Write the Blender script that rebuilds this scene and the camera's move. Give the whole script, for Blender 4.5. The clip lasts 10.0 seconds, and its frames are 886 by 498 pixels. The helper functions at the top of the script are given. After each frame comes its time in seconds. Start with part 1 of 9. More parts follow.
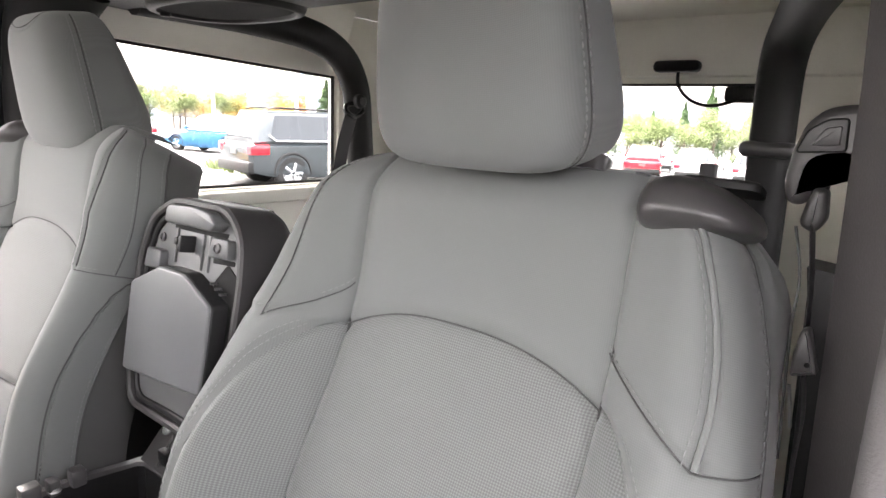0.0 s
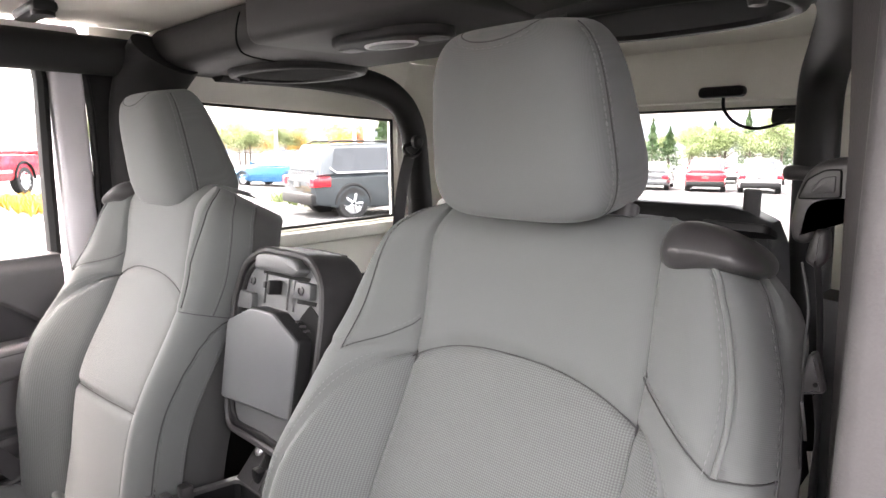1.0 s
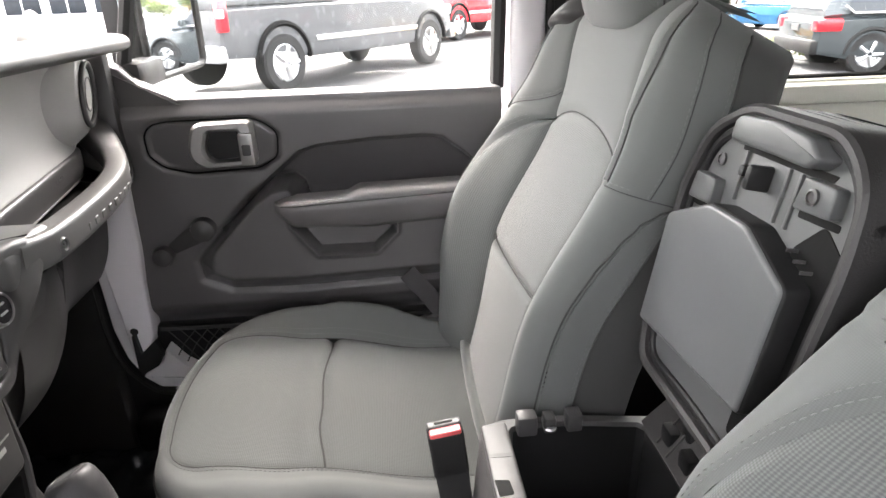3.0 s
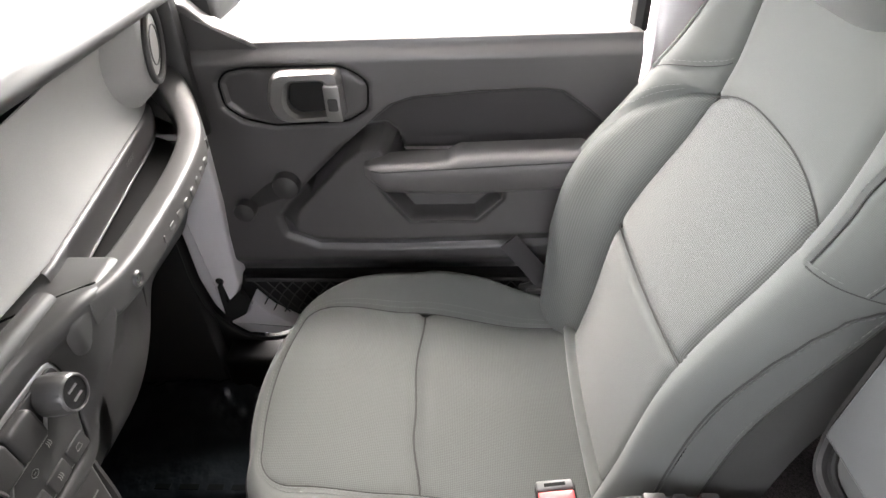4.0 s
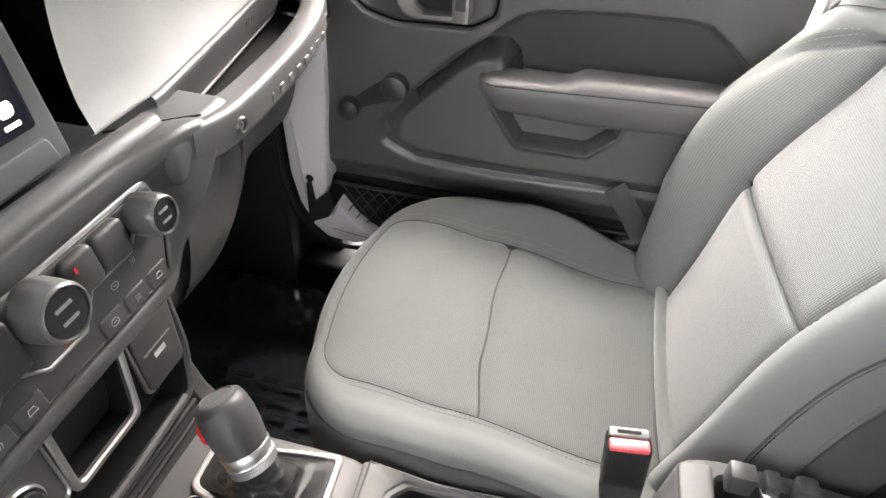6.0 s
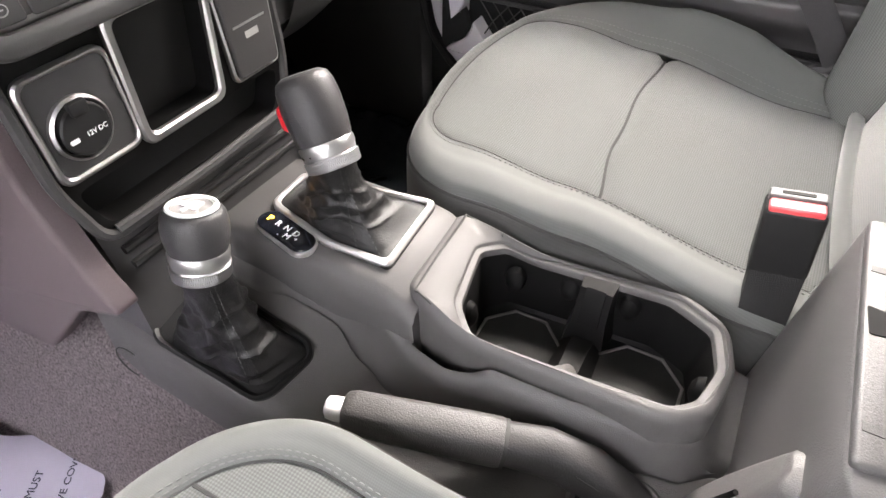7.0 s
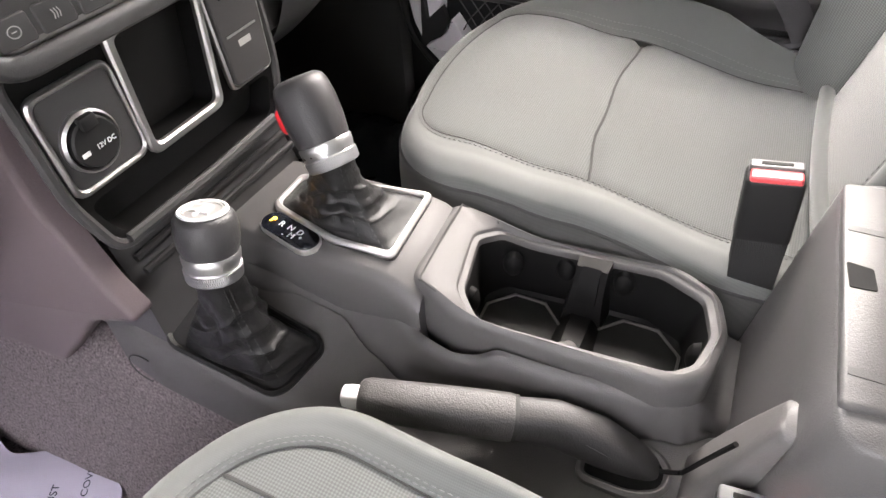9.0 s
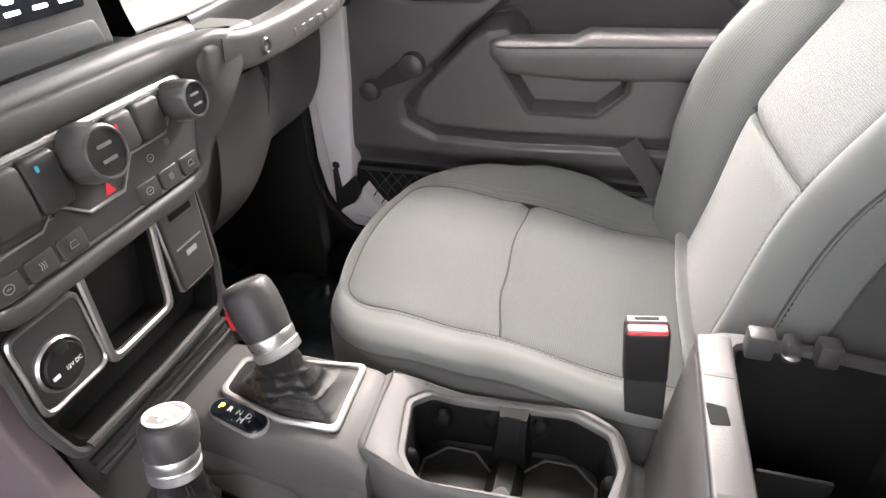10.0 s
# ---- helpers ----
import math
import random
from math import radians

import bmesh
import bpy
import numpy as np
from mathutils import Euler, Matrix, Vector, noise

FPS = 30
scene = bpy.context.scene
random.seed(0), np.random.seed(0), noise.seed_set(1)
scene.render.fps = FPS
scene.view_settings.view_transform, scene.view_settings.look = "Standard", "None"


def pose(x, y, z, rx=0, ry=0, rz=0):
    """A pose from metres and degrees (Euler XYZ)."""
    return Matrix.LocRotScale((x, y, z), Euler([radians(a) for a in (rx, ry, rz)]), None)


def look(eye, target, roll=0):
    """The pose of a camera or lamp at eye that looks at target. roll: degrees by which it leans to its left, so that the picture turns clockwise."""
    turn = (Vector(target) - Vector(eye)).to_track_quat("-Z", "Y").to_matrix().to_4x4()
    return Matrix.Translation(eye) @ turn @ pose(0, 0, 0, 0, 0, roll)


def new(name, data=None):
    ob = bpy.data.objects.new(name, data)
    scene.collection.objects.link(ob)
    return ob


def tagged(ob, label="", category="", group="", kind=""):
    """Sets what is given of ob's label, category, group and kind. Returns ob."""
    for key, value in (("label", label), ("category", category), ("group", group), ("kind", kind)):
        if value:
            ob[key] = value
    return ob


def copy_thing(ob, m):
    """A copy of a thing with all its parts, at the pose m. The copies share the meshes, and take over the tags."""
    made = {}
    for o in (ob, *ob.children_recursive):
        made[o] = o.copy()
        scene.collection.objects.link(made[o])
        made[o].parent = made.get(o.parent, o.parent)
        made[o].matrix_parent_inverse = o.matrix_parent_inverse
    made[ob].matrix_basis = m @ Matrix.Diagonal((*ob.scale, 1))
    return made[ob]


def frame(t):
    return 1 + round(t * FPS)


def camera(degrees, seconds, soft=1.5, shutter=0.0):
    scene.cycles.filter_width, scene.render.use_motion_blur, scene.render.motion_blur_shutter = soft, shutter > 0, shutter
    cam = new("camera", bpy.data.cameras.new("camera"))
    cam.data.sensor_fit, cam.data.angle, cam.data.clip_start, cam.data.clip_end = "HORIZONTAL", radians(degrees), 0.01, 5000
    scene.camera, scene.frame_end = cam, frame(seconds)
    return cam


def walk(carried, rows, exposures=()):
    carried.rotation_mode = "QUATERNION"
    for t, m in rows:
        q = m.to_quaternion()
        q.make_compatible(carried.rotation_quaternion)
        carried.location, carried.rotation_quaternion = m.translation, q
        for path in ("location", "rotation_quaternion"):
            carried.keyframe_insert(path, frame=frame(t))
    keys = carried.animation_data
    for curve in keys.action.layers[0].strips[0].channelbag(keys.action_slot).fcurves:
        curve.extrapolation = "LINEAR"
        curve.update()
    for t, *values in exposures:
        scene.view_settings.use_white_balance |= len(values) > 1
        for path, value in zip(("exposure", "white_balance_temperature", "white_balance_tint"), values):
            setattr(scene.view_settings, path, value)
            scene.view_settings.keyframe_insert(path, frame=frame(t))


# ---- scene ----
cam = camera(71.4, 10.0)
PATH = [
    (0, (0.7119, 0.3446, 1.5625), (-0.4954, 1.8860, 1.1543), 2.56),
    (0.5, (0.7695, 0.2862, 1.6101), (-0.5579, 1.7366, 1.2438), -0.18),
    (1, (0.7725, 0.2804, 1.6007), (-0.5902, 1.7047, 1.2621), -0.62),
    (1.5, (0.7689, 0.2771, 1.6067), (-0.6167, 1.6736, 1.2464), -0.46),
    (2, (0.7767, 0.2854, 1.6022), (-0.7696, 1.4661, 1.1385), -0.49),
    (2.2, (0.7372, 0.3648, 1.5456), (-0.9621, 1.3097, 1.0768), -0.63),
    (2.5, (0.6579, 0.4073, 1.5006), (-1.1610, 1.0103, 0.9280), -1.27),
    (2.8, (0.5276, 0.4359, 1.5101), (-1.3301, 0.7380, 0.8335), -1.78),
    (3, (0.4551, 0.4460, 1.5471), (-1.3840, 0.5830, 0.7731), -1.79),
    (3.2, (0.3914, 0.4410, 1.5893), (-1.4081, 0.4736, 0.7172), -1.98),
    (4.3, (0.1961, 0.3874, 1.6830), (-1.3508, 0.2858, 0.4195), -2.61),
    (4.5, (0.1849, 0.3776, 1.6843), (-1.3398, 0.2980, 0.3925), -2.06),
    (5, (0.1762, 0.3672, 1.6849), (-1.3243, 0.3187, 0.3634), -1.13),
    (5.2, (0.1751, 0.3660, 1.6871), (-1.3274, 0.3142, 0.3681), -0.89),
    (6.3, (0.2660, 0.3760, 1.5103), (-1.1999, -0.1282, 0.2466), 3.61),
    (6.5, (0.2808, 0.4003, 1.4541), (-1.1030, -0.2338, 0.1568), 1.75),
    (6.8, (0.2905, 0.4215, 1.3836), (-1.0007, -0.2770, 0.0253), -0.42),
    (7, (0.2912, 0.4239, 1.3518), (-0.9741, -0.2794, -0.0282), -0.89),
    (7.5, (0.2850, 0.4210, 1.3207), (-0.9283, -0.2832, -0.1048), -2.44),
    (8, (0.2910, 0.4124, 1.3104), (-0.9083, -0.2992, -0.1231), -3.36),
    (8.5, (0.2855, 0.4182, 1.3269), (-0.9194, -0.2793, -0.1089), -3.64),
    (9, (0.3164, 0.4227, 1.3611), (-0.9656, -0.2402, -0.0236), -3.34),
    (9.3, (0.3937, 0.4093, 1.3998), (-1.0023, -0.1681, 0.0891), -1.93),
    (9.5, (0.4224, 0.4019, 1.4194), (-1.0483, -0.1285, 0.1721), -1.53),
    (9.8, (0.3910, 0.4299, 1.4347), (-1.1603, -0.0867, 0.2829), -2.22),
    (10, (0.3562, 0.4258, 1.4585), (-1.2535, -0.0499, 0.3710), -1.88),
]
walk(cam, [(t, look(eye, target, roll)) for t, eye, target, roll in PATH], [(0, 5.0, 7000, 19), (1, 4.94, 7000, 20), (2, 4.84, 6950, 18), (3, 4.8, 6900, 15), (4.5, 5.12, 6900, 14), (6.5, 5.44, 7000, 16), (7.3, 5.5, 7000, 16), (10, 5.42, 7000, 17)])

# ---- light ----
world = bpy.data.worlds.new("sky")
scene.world = world
world.use_nodes = True
wn, wl = world.node_tree.nodes, world.node_tree.links
sky = wn.new("ShaderNodeTexSky")
sky.sky_type, sky.sun_disc = "NISHITA", False
sky.sun_elevation, sky.sun_rotation = radians(68), radians(240)
sky.air_density, sky.dust_density, sky.ozone_density = 1.0, 6.0, 1.0
hsv = wn.new("ShaderNodeHueSaturation")
hsv.inputs["Saturation"].default_value = 0.25
wl.new(sky.outputs[0], hsv.inputs["Color"])
wl.new(hsv.outputs[0], wn["Background"].inputs["Color"])
wn["Background"].inputs["Strength"].default_value = 0.15
sun_data = bpy.data.lights.new("sun", "SUN")
sun_data.energy, sun_data.angle, sun_data.color = 0.7, radians(48), (1.0, 0.97, 0.93)
sun = new("sun", sun_data)
sun.matrix_world = look((-8, 0.8, 8), (0, 0, 0))

# ---- kit: meshes ----
ORIGIN = {}
SHIFT = [Vector((0, 0, 0))]


def shift(x, y, z):
    """Where the following group of things stands, against the numbers in its lines."""
    SHIFT[0] = Vector((x, y, z))


def thing(name, label, category, at=(0, 0, 0), group="", kind=""):
    """An Empty at the base of a thing, whose parts are given in world metres."""
    ob = new(name)
    ob.location = Vector(at) + SHIFT[0]
    ORIGIN[ob] = Vector(at) + SHIFT[0]
    return tagged(ob, label, category, group, kind)


def finish(me, material, sharp=35):
    if material is not None:
        me.materials.append(material)
    me.shade_smooth()
    me.set_sharp_from_angle(angle=radians(sharp))
    return me


def part(name, geo, material, parent=None, label="", sharp=35):
    """Links a bmesh, or (points, faces[, uvs]), as one mesh object under a thing or a part."""
    me = bpy.data.meshes.new(name)
    if isinstance(geo, bmesh.types.BMesh):
        geo.normal_update()
        geo.to_mesh(me)
        geo.free()
    else:
        me.from_pydata([tuple(p) for p in geo[0]], [], geo[1])
        if len(geo) > 2 and geo[2] is not None:
            layer = me.uv_layers.new(name="UVMap")
            for loop in me.loops:
                layer.data[loop.index].uv = geo[2][loop.vertex_index]
        me.update()
    finish(me, material, sharp)
    me.transform(Matrix.Translation(SHIFT[0]))
    ob = new(name, me)
    if parent is not None:
        o = ORIGIN[parent]
        me.transform(Matrix.Translation(-o))
        ob.parent = parent
        ORIGIN[ob] = o
    else:
        ORIGIN[ob] = Vector((0, 0, 0))
    if label:
        ob["label"] = label
    return ob


def solo(name, geo, material, label, category="", group="", kind="", sharp=35):
    """A thing that is one mesh."""
    return tagged(part(name, geo, material, None, "", sharp), label, category, group, kind)


def merge(*geos):
    """Several (points, faces) as one."""
    pts, faces = [], []
    for g in geos:
        if isinstance(g, bmesh.types.BMesh):
            g.verts.index_update()
            g = ([v.co.copy() for v in g.verts], [[v.index for v in f.verts] for f in g.faces])
        n = len(pts)
        pts += [Vector(p) for p in g[0]]
        faces += [[i + n for i in f] for f in g[1]]
    return pts, faces


def moved(geo, m):
    if isinstance(geo, bmesh.types.BMesh):
        geo.transform(m)
        return geo
    return ([m @ Vector(p) for p in geo[0]], *geo[1:])


def box(lo, hi, r=0.0, seg=2):
    """A box from corner to corner, with rounded edges."""
    bm = bmesh.new()
    bmesh.ops.create_cube(bm, size=1)
    lo, hi = Vector(lo), Vector(hi)
    size, mid = hi - lo, (hi + lo) / 2
    for v in bm.verts:
        v.co = Vector((v.co.x * size.x, v.co.y * size.y, v.co.z * size.z)) + mid
    if r > 0:
        r = min(r, 0.49 * min(abs(s) for s in size))
        bmesh.ops.bevel(bm, geom=bm.edges[:], offset=r, segments=seg, affect="EDGES", profile=0.5, clamp_overlap=True)
    return bm


def catmull(points, n, closed=False):
    """A smooth line through points, n steps to a span."""
    p = [Vector(q) for q in points]
    out = []
    m = len(p)
    for i in range(m if closed else m - 1):
        if closed:
            a, b, c, d = p[i - 1], p[i], p[(i + 1) % m], p[(i + 2) % m]
        else:
            a, b, c, d = p[max(i - 1, 0)], p[i], p[i + 1], p[min(i + 2, m - 1)]
        for k in range(n):
            t = k / n
            out.append(0.5 * ((2 * b) + (c - a) * t + (2 * a - 5 * b + 4 * c - d) * t * t + (3 * b - a - 3 * c + d) * t ** 3))
    if not closed:
        out.append(p[-1])
    return out


def tube(path, radius, seg=8, closed=False, caps=True, flat=1.0, up=None):
    """A round bar along a path. radius: a number, or one for each point. flat: its thickness along the second axis."""
    path = [Vector(p) for p in path]
    n = len(path)
    rad = radius if isinstance(radius, (list, tuple)) else [radius] * n
    pts, faces = [], []
    ref = Vector(up) if up else None
    last = None
    for i, p in enumerate(path):
        a, b = path[i - 1] if (i or closed) else path[0], path[(i + 1) % n] if (i < n - 1 or closed) else path[-1]
        t = (b - a).normalized() if (b - a).length > 1e-9 else Vector((0, 0, 1))
        if ref is not None:
            u = ref - t * ref.dot(t)
        elif last is None:
            u = t.orthogonal()
        else:
            u = last - t * last.dot(t)
        u = u.normalized() if u.length > 1e-9 else t.orthogonal().normalized()
        last = u
        w = t.cross(u)
        for k in range(seg):
            ang = 2 * math.pi * k / seg
            pts.append(p + u * (math.cos(ang) * rad[i] * flat) + w * (math.sin(ang) * rad[i]))
    for i in range(n if closed else n - 1):
        j = (i + 1) % n
        for k in range(seg):
            q = (k + 1) % seg
            faces.append([i * seg + k, i * seg + q, j * seg + q, j * seg + k])
    if caps and not closed:
        faces.append(list(range(seg))[::-1])
        faces.append([(n - 1) * seg + k for k in range(seg)])
    return pts, faces


def lathe(profile, seg=32, m=None):
    """Turns (radius, height) pairs about z."""
    pts, faces = [], []
    for r, h in profile:
        for k in range(seg):
            ang = 2 * math.pi * k / seg
            pts.append(Vector((r * math.cos(ang), r * math.sin(ang), h)))
    for i in range(len(profile) - 1):
        for k in range(seg):
            q = (k + 1) % seg
            faces.append([i * seg + k, i * seg + q, (i + 1) * seg + q, (i + 1) * seg + k])
    if profile[0][0] > 1e-6:
        faces.append(list(range(seg))[::-1])
    if profile[-1][0] > 1e-6:
        faces.append([(len(profile) - 1) * seg + k for k in range(seg)])
    return moved((pts, faces), m) if m is not None else (pts, faces)


def round_poly(points, r, n=5):
    """A closed outline with its corners rounded. r: a number, or one for each corner."""
    out = []
    m = len(points)
    for i in range(m):
        p = Vector(points[i][:2])
        a, b = Vector(points[i - 1][:2]) - p, Vector(points[(i + 1) % m][:2]) - p
        ri = r[i] if isinstance(r, (list, tuple)) else r
        k = min(ri, 0.48 * a.length, 0.48 * b.length)
        p0, p1 = p + a.normalized() * k, p + b.normalized() * k
        for j in range(n + 1):
            t = j / n
            out.append(p0 * (1 - t) ** 2 + p * 2 * t * (1 - t) + p1 * t * t)
    return out


def inset(outline, d):
    """The outline (counter-clockwise), moved inwards by d."""
    out = []
    m = len(outline)
    for i in range(m):
        p, a, b = outline[i], outline[i - 1], outline[(i + 1) % m]
        t = (b - a)
        t = t.normalized() if t.length > 1e-9 else Vector((1, 0))
        out.append(p + Vector((-t.y, t.x)) * d)
    return out


def slab(outline, z0, z1, m=None, r=0.0, steps=3):
    """An outline (2D) raised from z0 to z1, its upper edge rounded by r; m brings it to its place."""
    outline = [Vector(p[:2]) for p in outline]
    area = sum(outline[i - 1].x * p.y - p.x * outline[i - 1].y for i, p in enumerate(outline))
    if area < 0:
        outline.reverse()
    rings = [(outline, z0)]
    if r > 0:
        for k in range(steps + 1):
            ang = math.pi / 2 * k / steps
            rings.append((inset(outline, r * (1 - math.cos(ang))), z1 - r + r * math.sin(ang)))
    else:
        rings.append((outline, z1))
    n = len(outline)
    pts, faces = [], []
    for ring, z in rings:
        pts += [Vector((p.x, p.y, z)) for p in ring]
    for i in range(len(rings) - 1):
        for k in range(n):
            q = (k + 1) % n
            faces.append([i * n + k, i * n + q, (i + 1) * n + q, (i + 1) * n + k])
    faces.append(list(range(n))[::-1])
    faces.append([(len(rings) - 1) * n + k for k in range(n)])
    return moved((pts, faces), m) if m is not None else (pts, faces)


def frame_slab(outer, inner, z0, z1, m=None, r=0.0):
    """A flat ring between two outlines of equal count, raised from z0 to z1, with eased edges."""
    n = len(outer)
    rings = [([Vector(p[:2]) for p in outer], z0), ([Vector(p[:2]) for p in outer], z1 - r)]
    if r > 0:
        rings.append(([o.lerp(i, r / max((o - i).length, 1e-6)) for o, i in zip(map(lambda p: Vector(p[:2]), outer), map(lambda p: Vector(p[:2]), inner))], z1))
        rings.append(([i.lerp(o, r / max((o - i).length, 1e-6)) for o, i in zip(map(lambda p: Vector(p[:2]), outer), map(lambda p: Vector(p[:2]), inner))], z1))
    else:
        rings.append(([Vector(p[:2]) for p in inner], z1))
    rings += [([Vector(p[:2]) for p in inner], z1 - r)] if r > 0 else []
    rings.append(([Vector(p[:2]) for p in inner], z0))
    pts, faces = [], []
    for ring, z in rings:
        pts += [Vector((p.x, p.y, z)) for p in ring]
    k = len(rings)
    for i in range(k):
        j = (i + 1) % k
        for a in range(n):
            b = (a + 1) % n
            faces.append([i * n + a, i * n + b, j * n + b, j * n + a])
    return moved((pts, faces), m) if m is not None else (pts, faces)


def loft(rings, closed=True, caps=True):
    """Faces between rings of equal count."""
    n = len(rings[0])
    pts, faces = [], []
    for ring in rings:
        pts += [Vector(p) for p in ring]
    for i in range(len(rings) - 1):
        for k in range(n if closed else n - 1):
            q = (k + 1) % n
            faces.append([i * n + k, i * n + q, (i + 1) * n + q, (i + 1) * n + k])
    if caps and closed:
        faces.append(list(range(n))[::-1])
        faces.append([(len(rings) - 1) * n + k for k in range(n)])
    return pts, faces


def patch(fn, us, vs):
    """A sheet: fn(u, v) gives a point and its texture place in metres."""
    pts, uvs, faces = [], [], []
    nu = len(us)
    for v in vs:
        for u in us:
            p, t = fn(u, v)
            pts.append(p)
            uvs.append(t)
    for j in range(len(vs) - 1):
        for i in range(nu - 1):
            a = j * nu + i
            faces.append([a, a + 1, a + nu + 1, a + nu])
    return pts, faces, uvs


def spread(n):
    """0 to 1 in n steps, closer together at the ends."""
    return [0.5 - 0.5 * math.cos(math.pi * i / n) * (0.35 + 0.65 * abs(math.cos(math.pi * i / n))) for i in range(n + 1)]


def lerp(a, b, t):
    return a + (b - a) * t


def curve_at(table, x):
    """A smooth value from (x, value) pairs."""
    if x <= table[0][0]:
        return table[0][1]
    for (x0, y0), (x1, y1) in zip(table, table[1:]):
        if x <= x1:
            t = (x - x0) / (x1 - x0)
            return y0 + (y1 - y0) * t * t * (3 - 2 * t)
    return table[-1][1]


def line_at(table, x):
    if x <= table[0][0]:
        return table[0][1]
    for (x0, y0), (x1, y1) in zip(table, table[1:]):
        if x <= x1:
            return y0 + (y1 - y0) * (x - x0) / (x1 - x0)
    return table[-1][1]


def dashes(path, normal_of, length=0.0048, gap=0.0024, r=0.00065):
    """Stitches along a path: short thick threads."""
    out_p, out_f = [], []
    path = [Vector(p) for p in path]
    pos, i, cur = 0.0, 0, path[0]
    start, on = path[0], True
    need = length
    segs = []
    for a, b in zip(path, path[1:]):
        d = (b - a).length
        done = 0.0
        while d - done >= need:
            done += need
            q = a.lerp(b, done / d)
            if on:
                segs.append((start, q))
            start, on = q, not on
            need = length if on else gap
        need -= d - done
    for a, b in segs:
        t = (b - a)
        if t.length < 1e-6:
            continue
        t.normalize()
        u = t.orthogonal().normalized()
        w = t.cross(u)
        k = len(out_p)
        mid = (a + b) / 2
        ring = [(a, 0.35), (mid, 1.0), (b, 0.35)]
        for p, s in ring:
            for g in range(5):
                ang = 2 * math.pi * g / 5
                out_p.append(p + (u * math.cos(ang) + w * math.sin(ang)) * r * s)
        for h in range(2):
            for g in range(5):
                q = (g + 1) % 5
                out_f.append([k + h * 5 + g, k + h * 5 + q, k + (h + 1) * 5 + q, k + (h + 1) * 5 + g])
        out_f.append([k + g for g in range(5)][::-1])
        out_f.append([k + 10 + g for g in range(5)])
    return out_p, out_f


def axes(o, x, y, z):
    """A pose from its place and axes."""
    m = Matrix((Vector(x).normalized(), Vector(y).normalized(), Vector(z).normalized())).transposed().to_4x4()
    return Matrix.Translation(o) @ m


def smooth(x):
    x = max(0.0, min(1.0, x))
    return x * x * (3 - 2 * x)

# ---- materials ----
def mat(name, color, rough=0.6, metal=0.0, grain=0.0, grain_scale=900.0, vary=0.12, vary_scale=6.0, spec=0.35, bump_dist=0.0006, coat=0.0, sheen=0.0, rough_vary=0.12):
    """A painted, moulded or woven surface: tone varies at two scales, with fine relief."""
    m = bpy.data.materials.new(name)
    m.use_nodes = True
    n, l = m.node_tree.nodes, m.node_tree.links
    b = n["Principled BSDF"]
    b.inputs["Roughness"].default_value, b.inputs["Metallic"].default_value = rough, metal
    b.inputs["Specular IOR Level"].default_value = spec
    b.inputs["Coat Weight"].default_value = coat
    b.inputs["Sheen Weight"].default_value = sheen
    co = n.new("ShaderNodeTexCoord")
    big = n.new("ShaderNodeTexNoise")
    big.inputs["Scale"].default_value, big.inputs["Detail"].default_value = vary_scale, 5
    l.new(co.outputs["Object"], big.inputs["Vector"])
    fine = n.new("ShaderNodeTexNoise")
    fine.inputs["Scale"].default_value, fine.inputs["Detail"].default_value = grain_scale, 2
    l.new(co.outputs["Object"], fine.inputs["Vector"])
    mix = n.new("ShaderNodeMix")
    mix.data_type = "FLOAT"
    mix.inputs[0].default_value = 0.3
    l.new(big.outputs["Fac"], mix.inputs[2])
    l.new(fine.outputs["Fac"], mix.inputs[3])
    ramp = n.new("ShaderNodeValToRGB")
    ramp.color_ramp.elements[0].position, ramp.color_ramp.elements[1].position = 0.3, 0.7
    lo, hi = 1 - vary, 1 + vary
    ramp.color_ramp.elements[0].color = (*[min(1, c * lo) for c in color], 1)
    ramp.color_ramp.elements[1].color = (*[min(1, c * hi) for c in color], 1)
    l.new(mix.outputs[0], ramp.inputs["Fac"])
    l.new(ramp.outputs["Color"], b.inputs["Base Color"])
    rr = n.new("ShaderNodeMapRange")
    rr.inputs["To Min"].default_value, rr.inputs["To Max"].default_value = max(0.02, rough - rough_vary), min(1, rough + rough_vary)
    l.new(big.outputs["Fac"], rr.inputs["Value"])
    l.new(rr.outputs[0], b.inputs["Roughness"])
    if grain > 0:
        bump = n.new("ShaderNodeBump")
        bump.inputs["Strength"].default_value, bump.inputs["Distance"].default_value = grain, bump_dist
        l.new(fine.outputs["Fac"], bump.inputs["Height"])
        l.new(bump.outputs[0], b.inputs["Normal"])
    return m


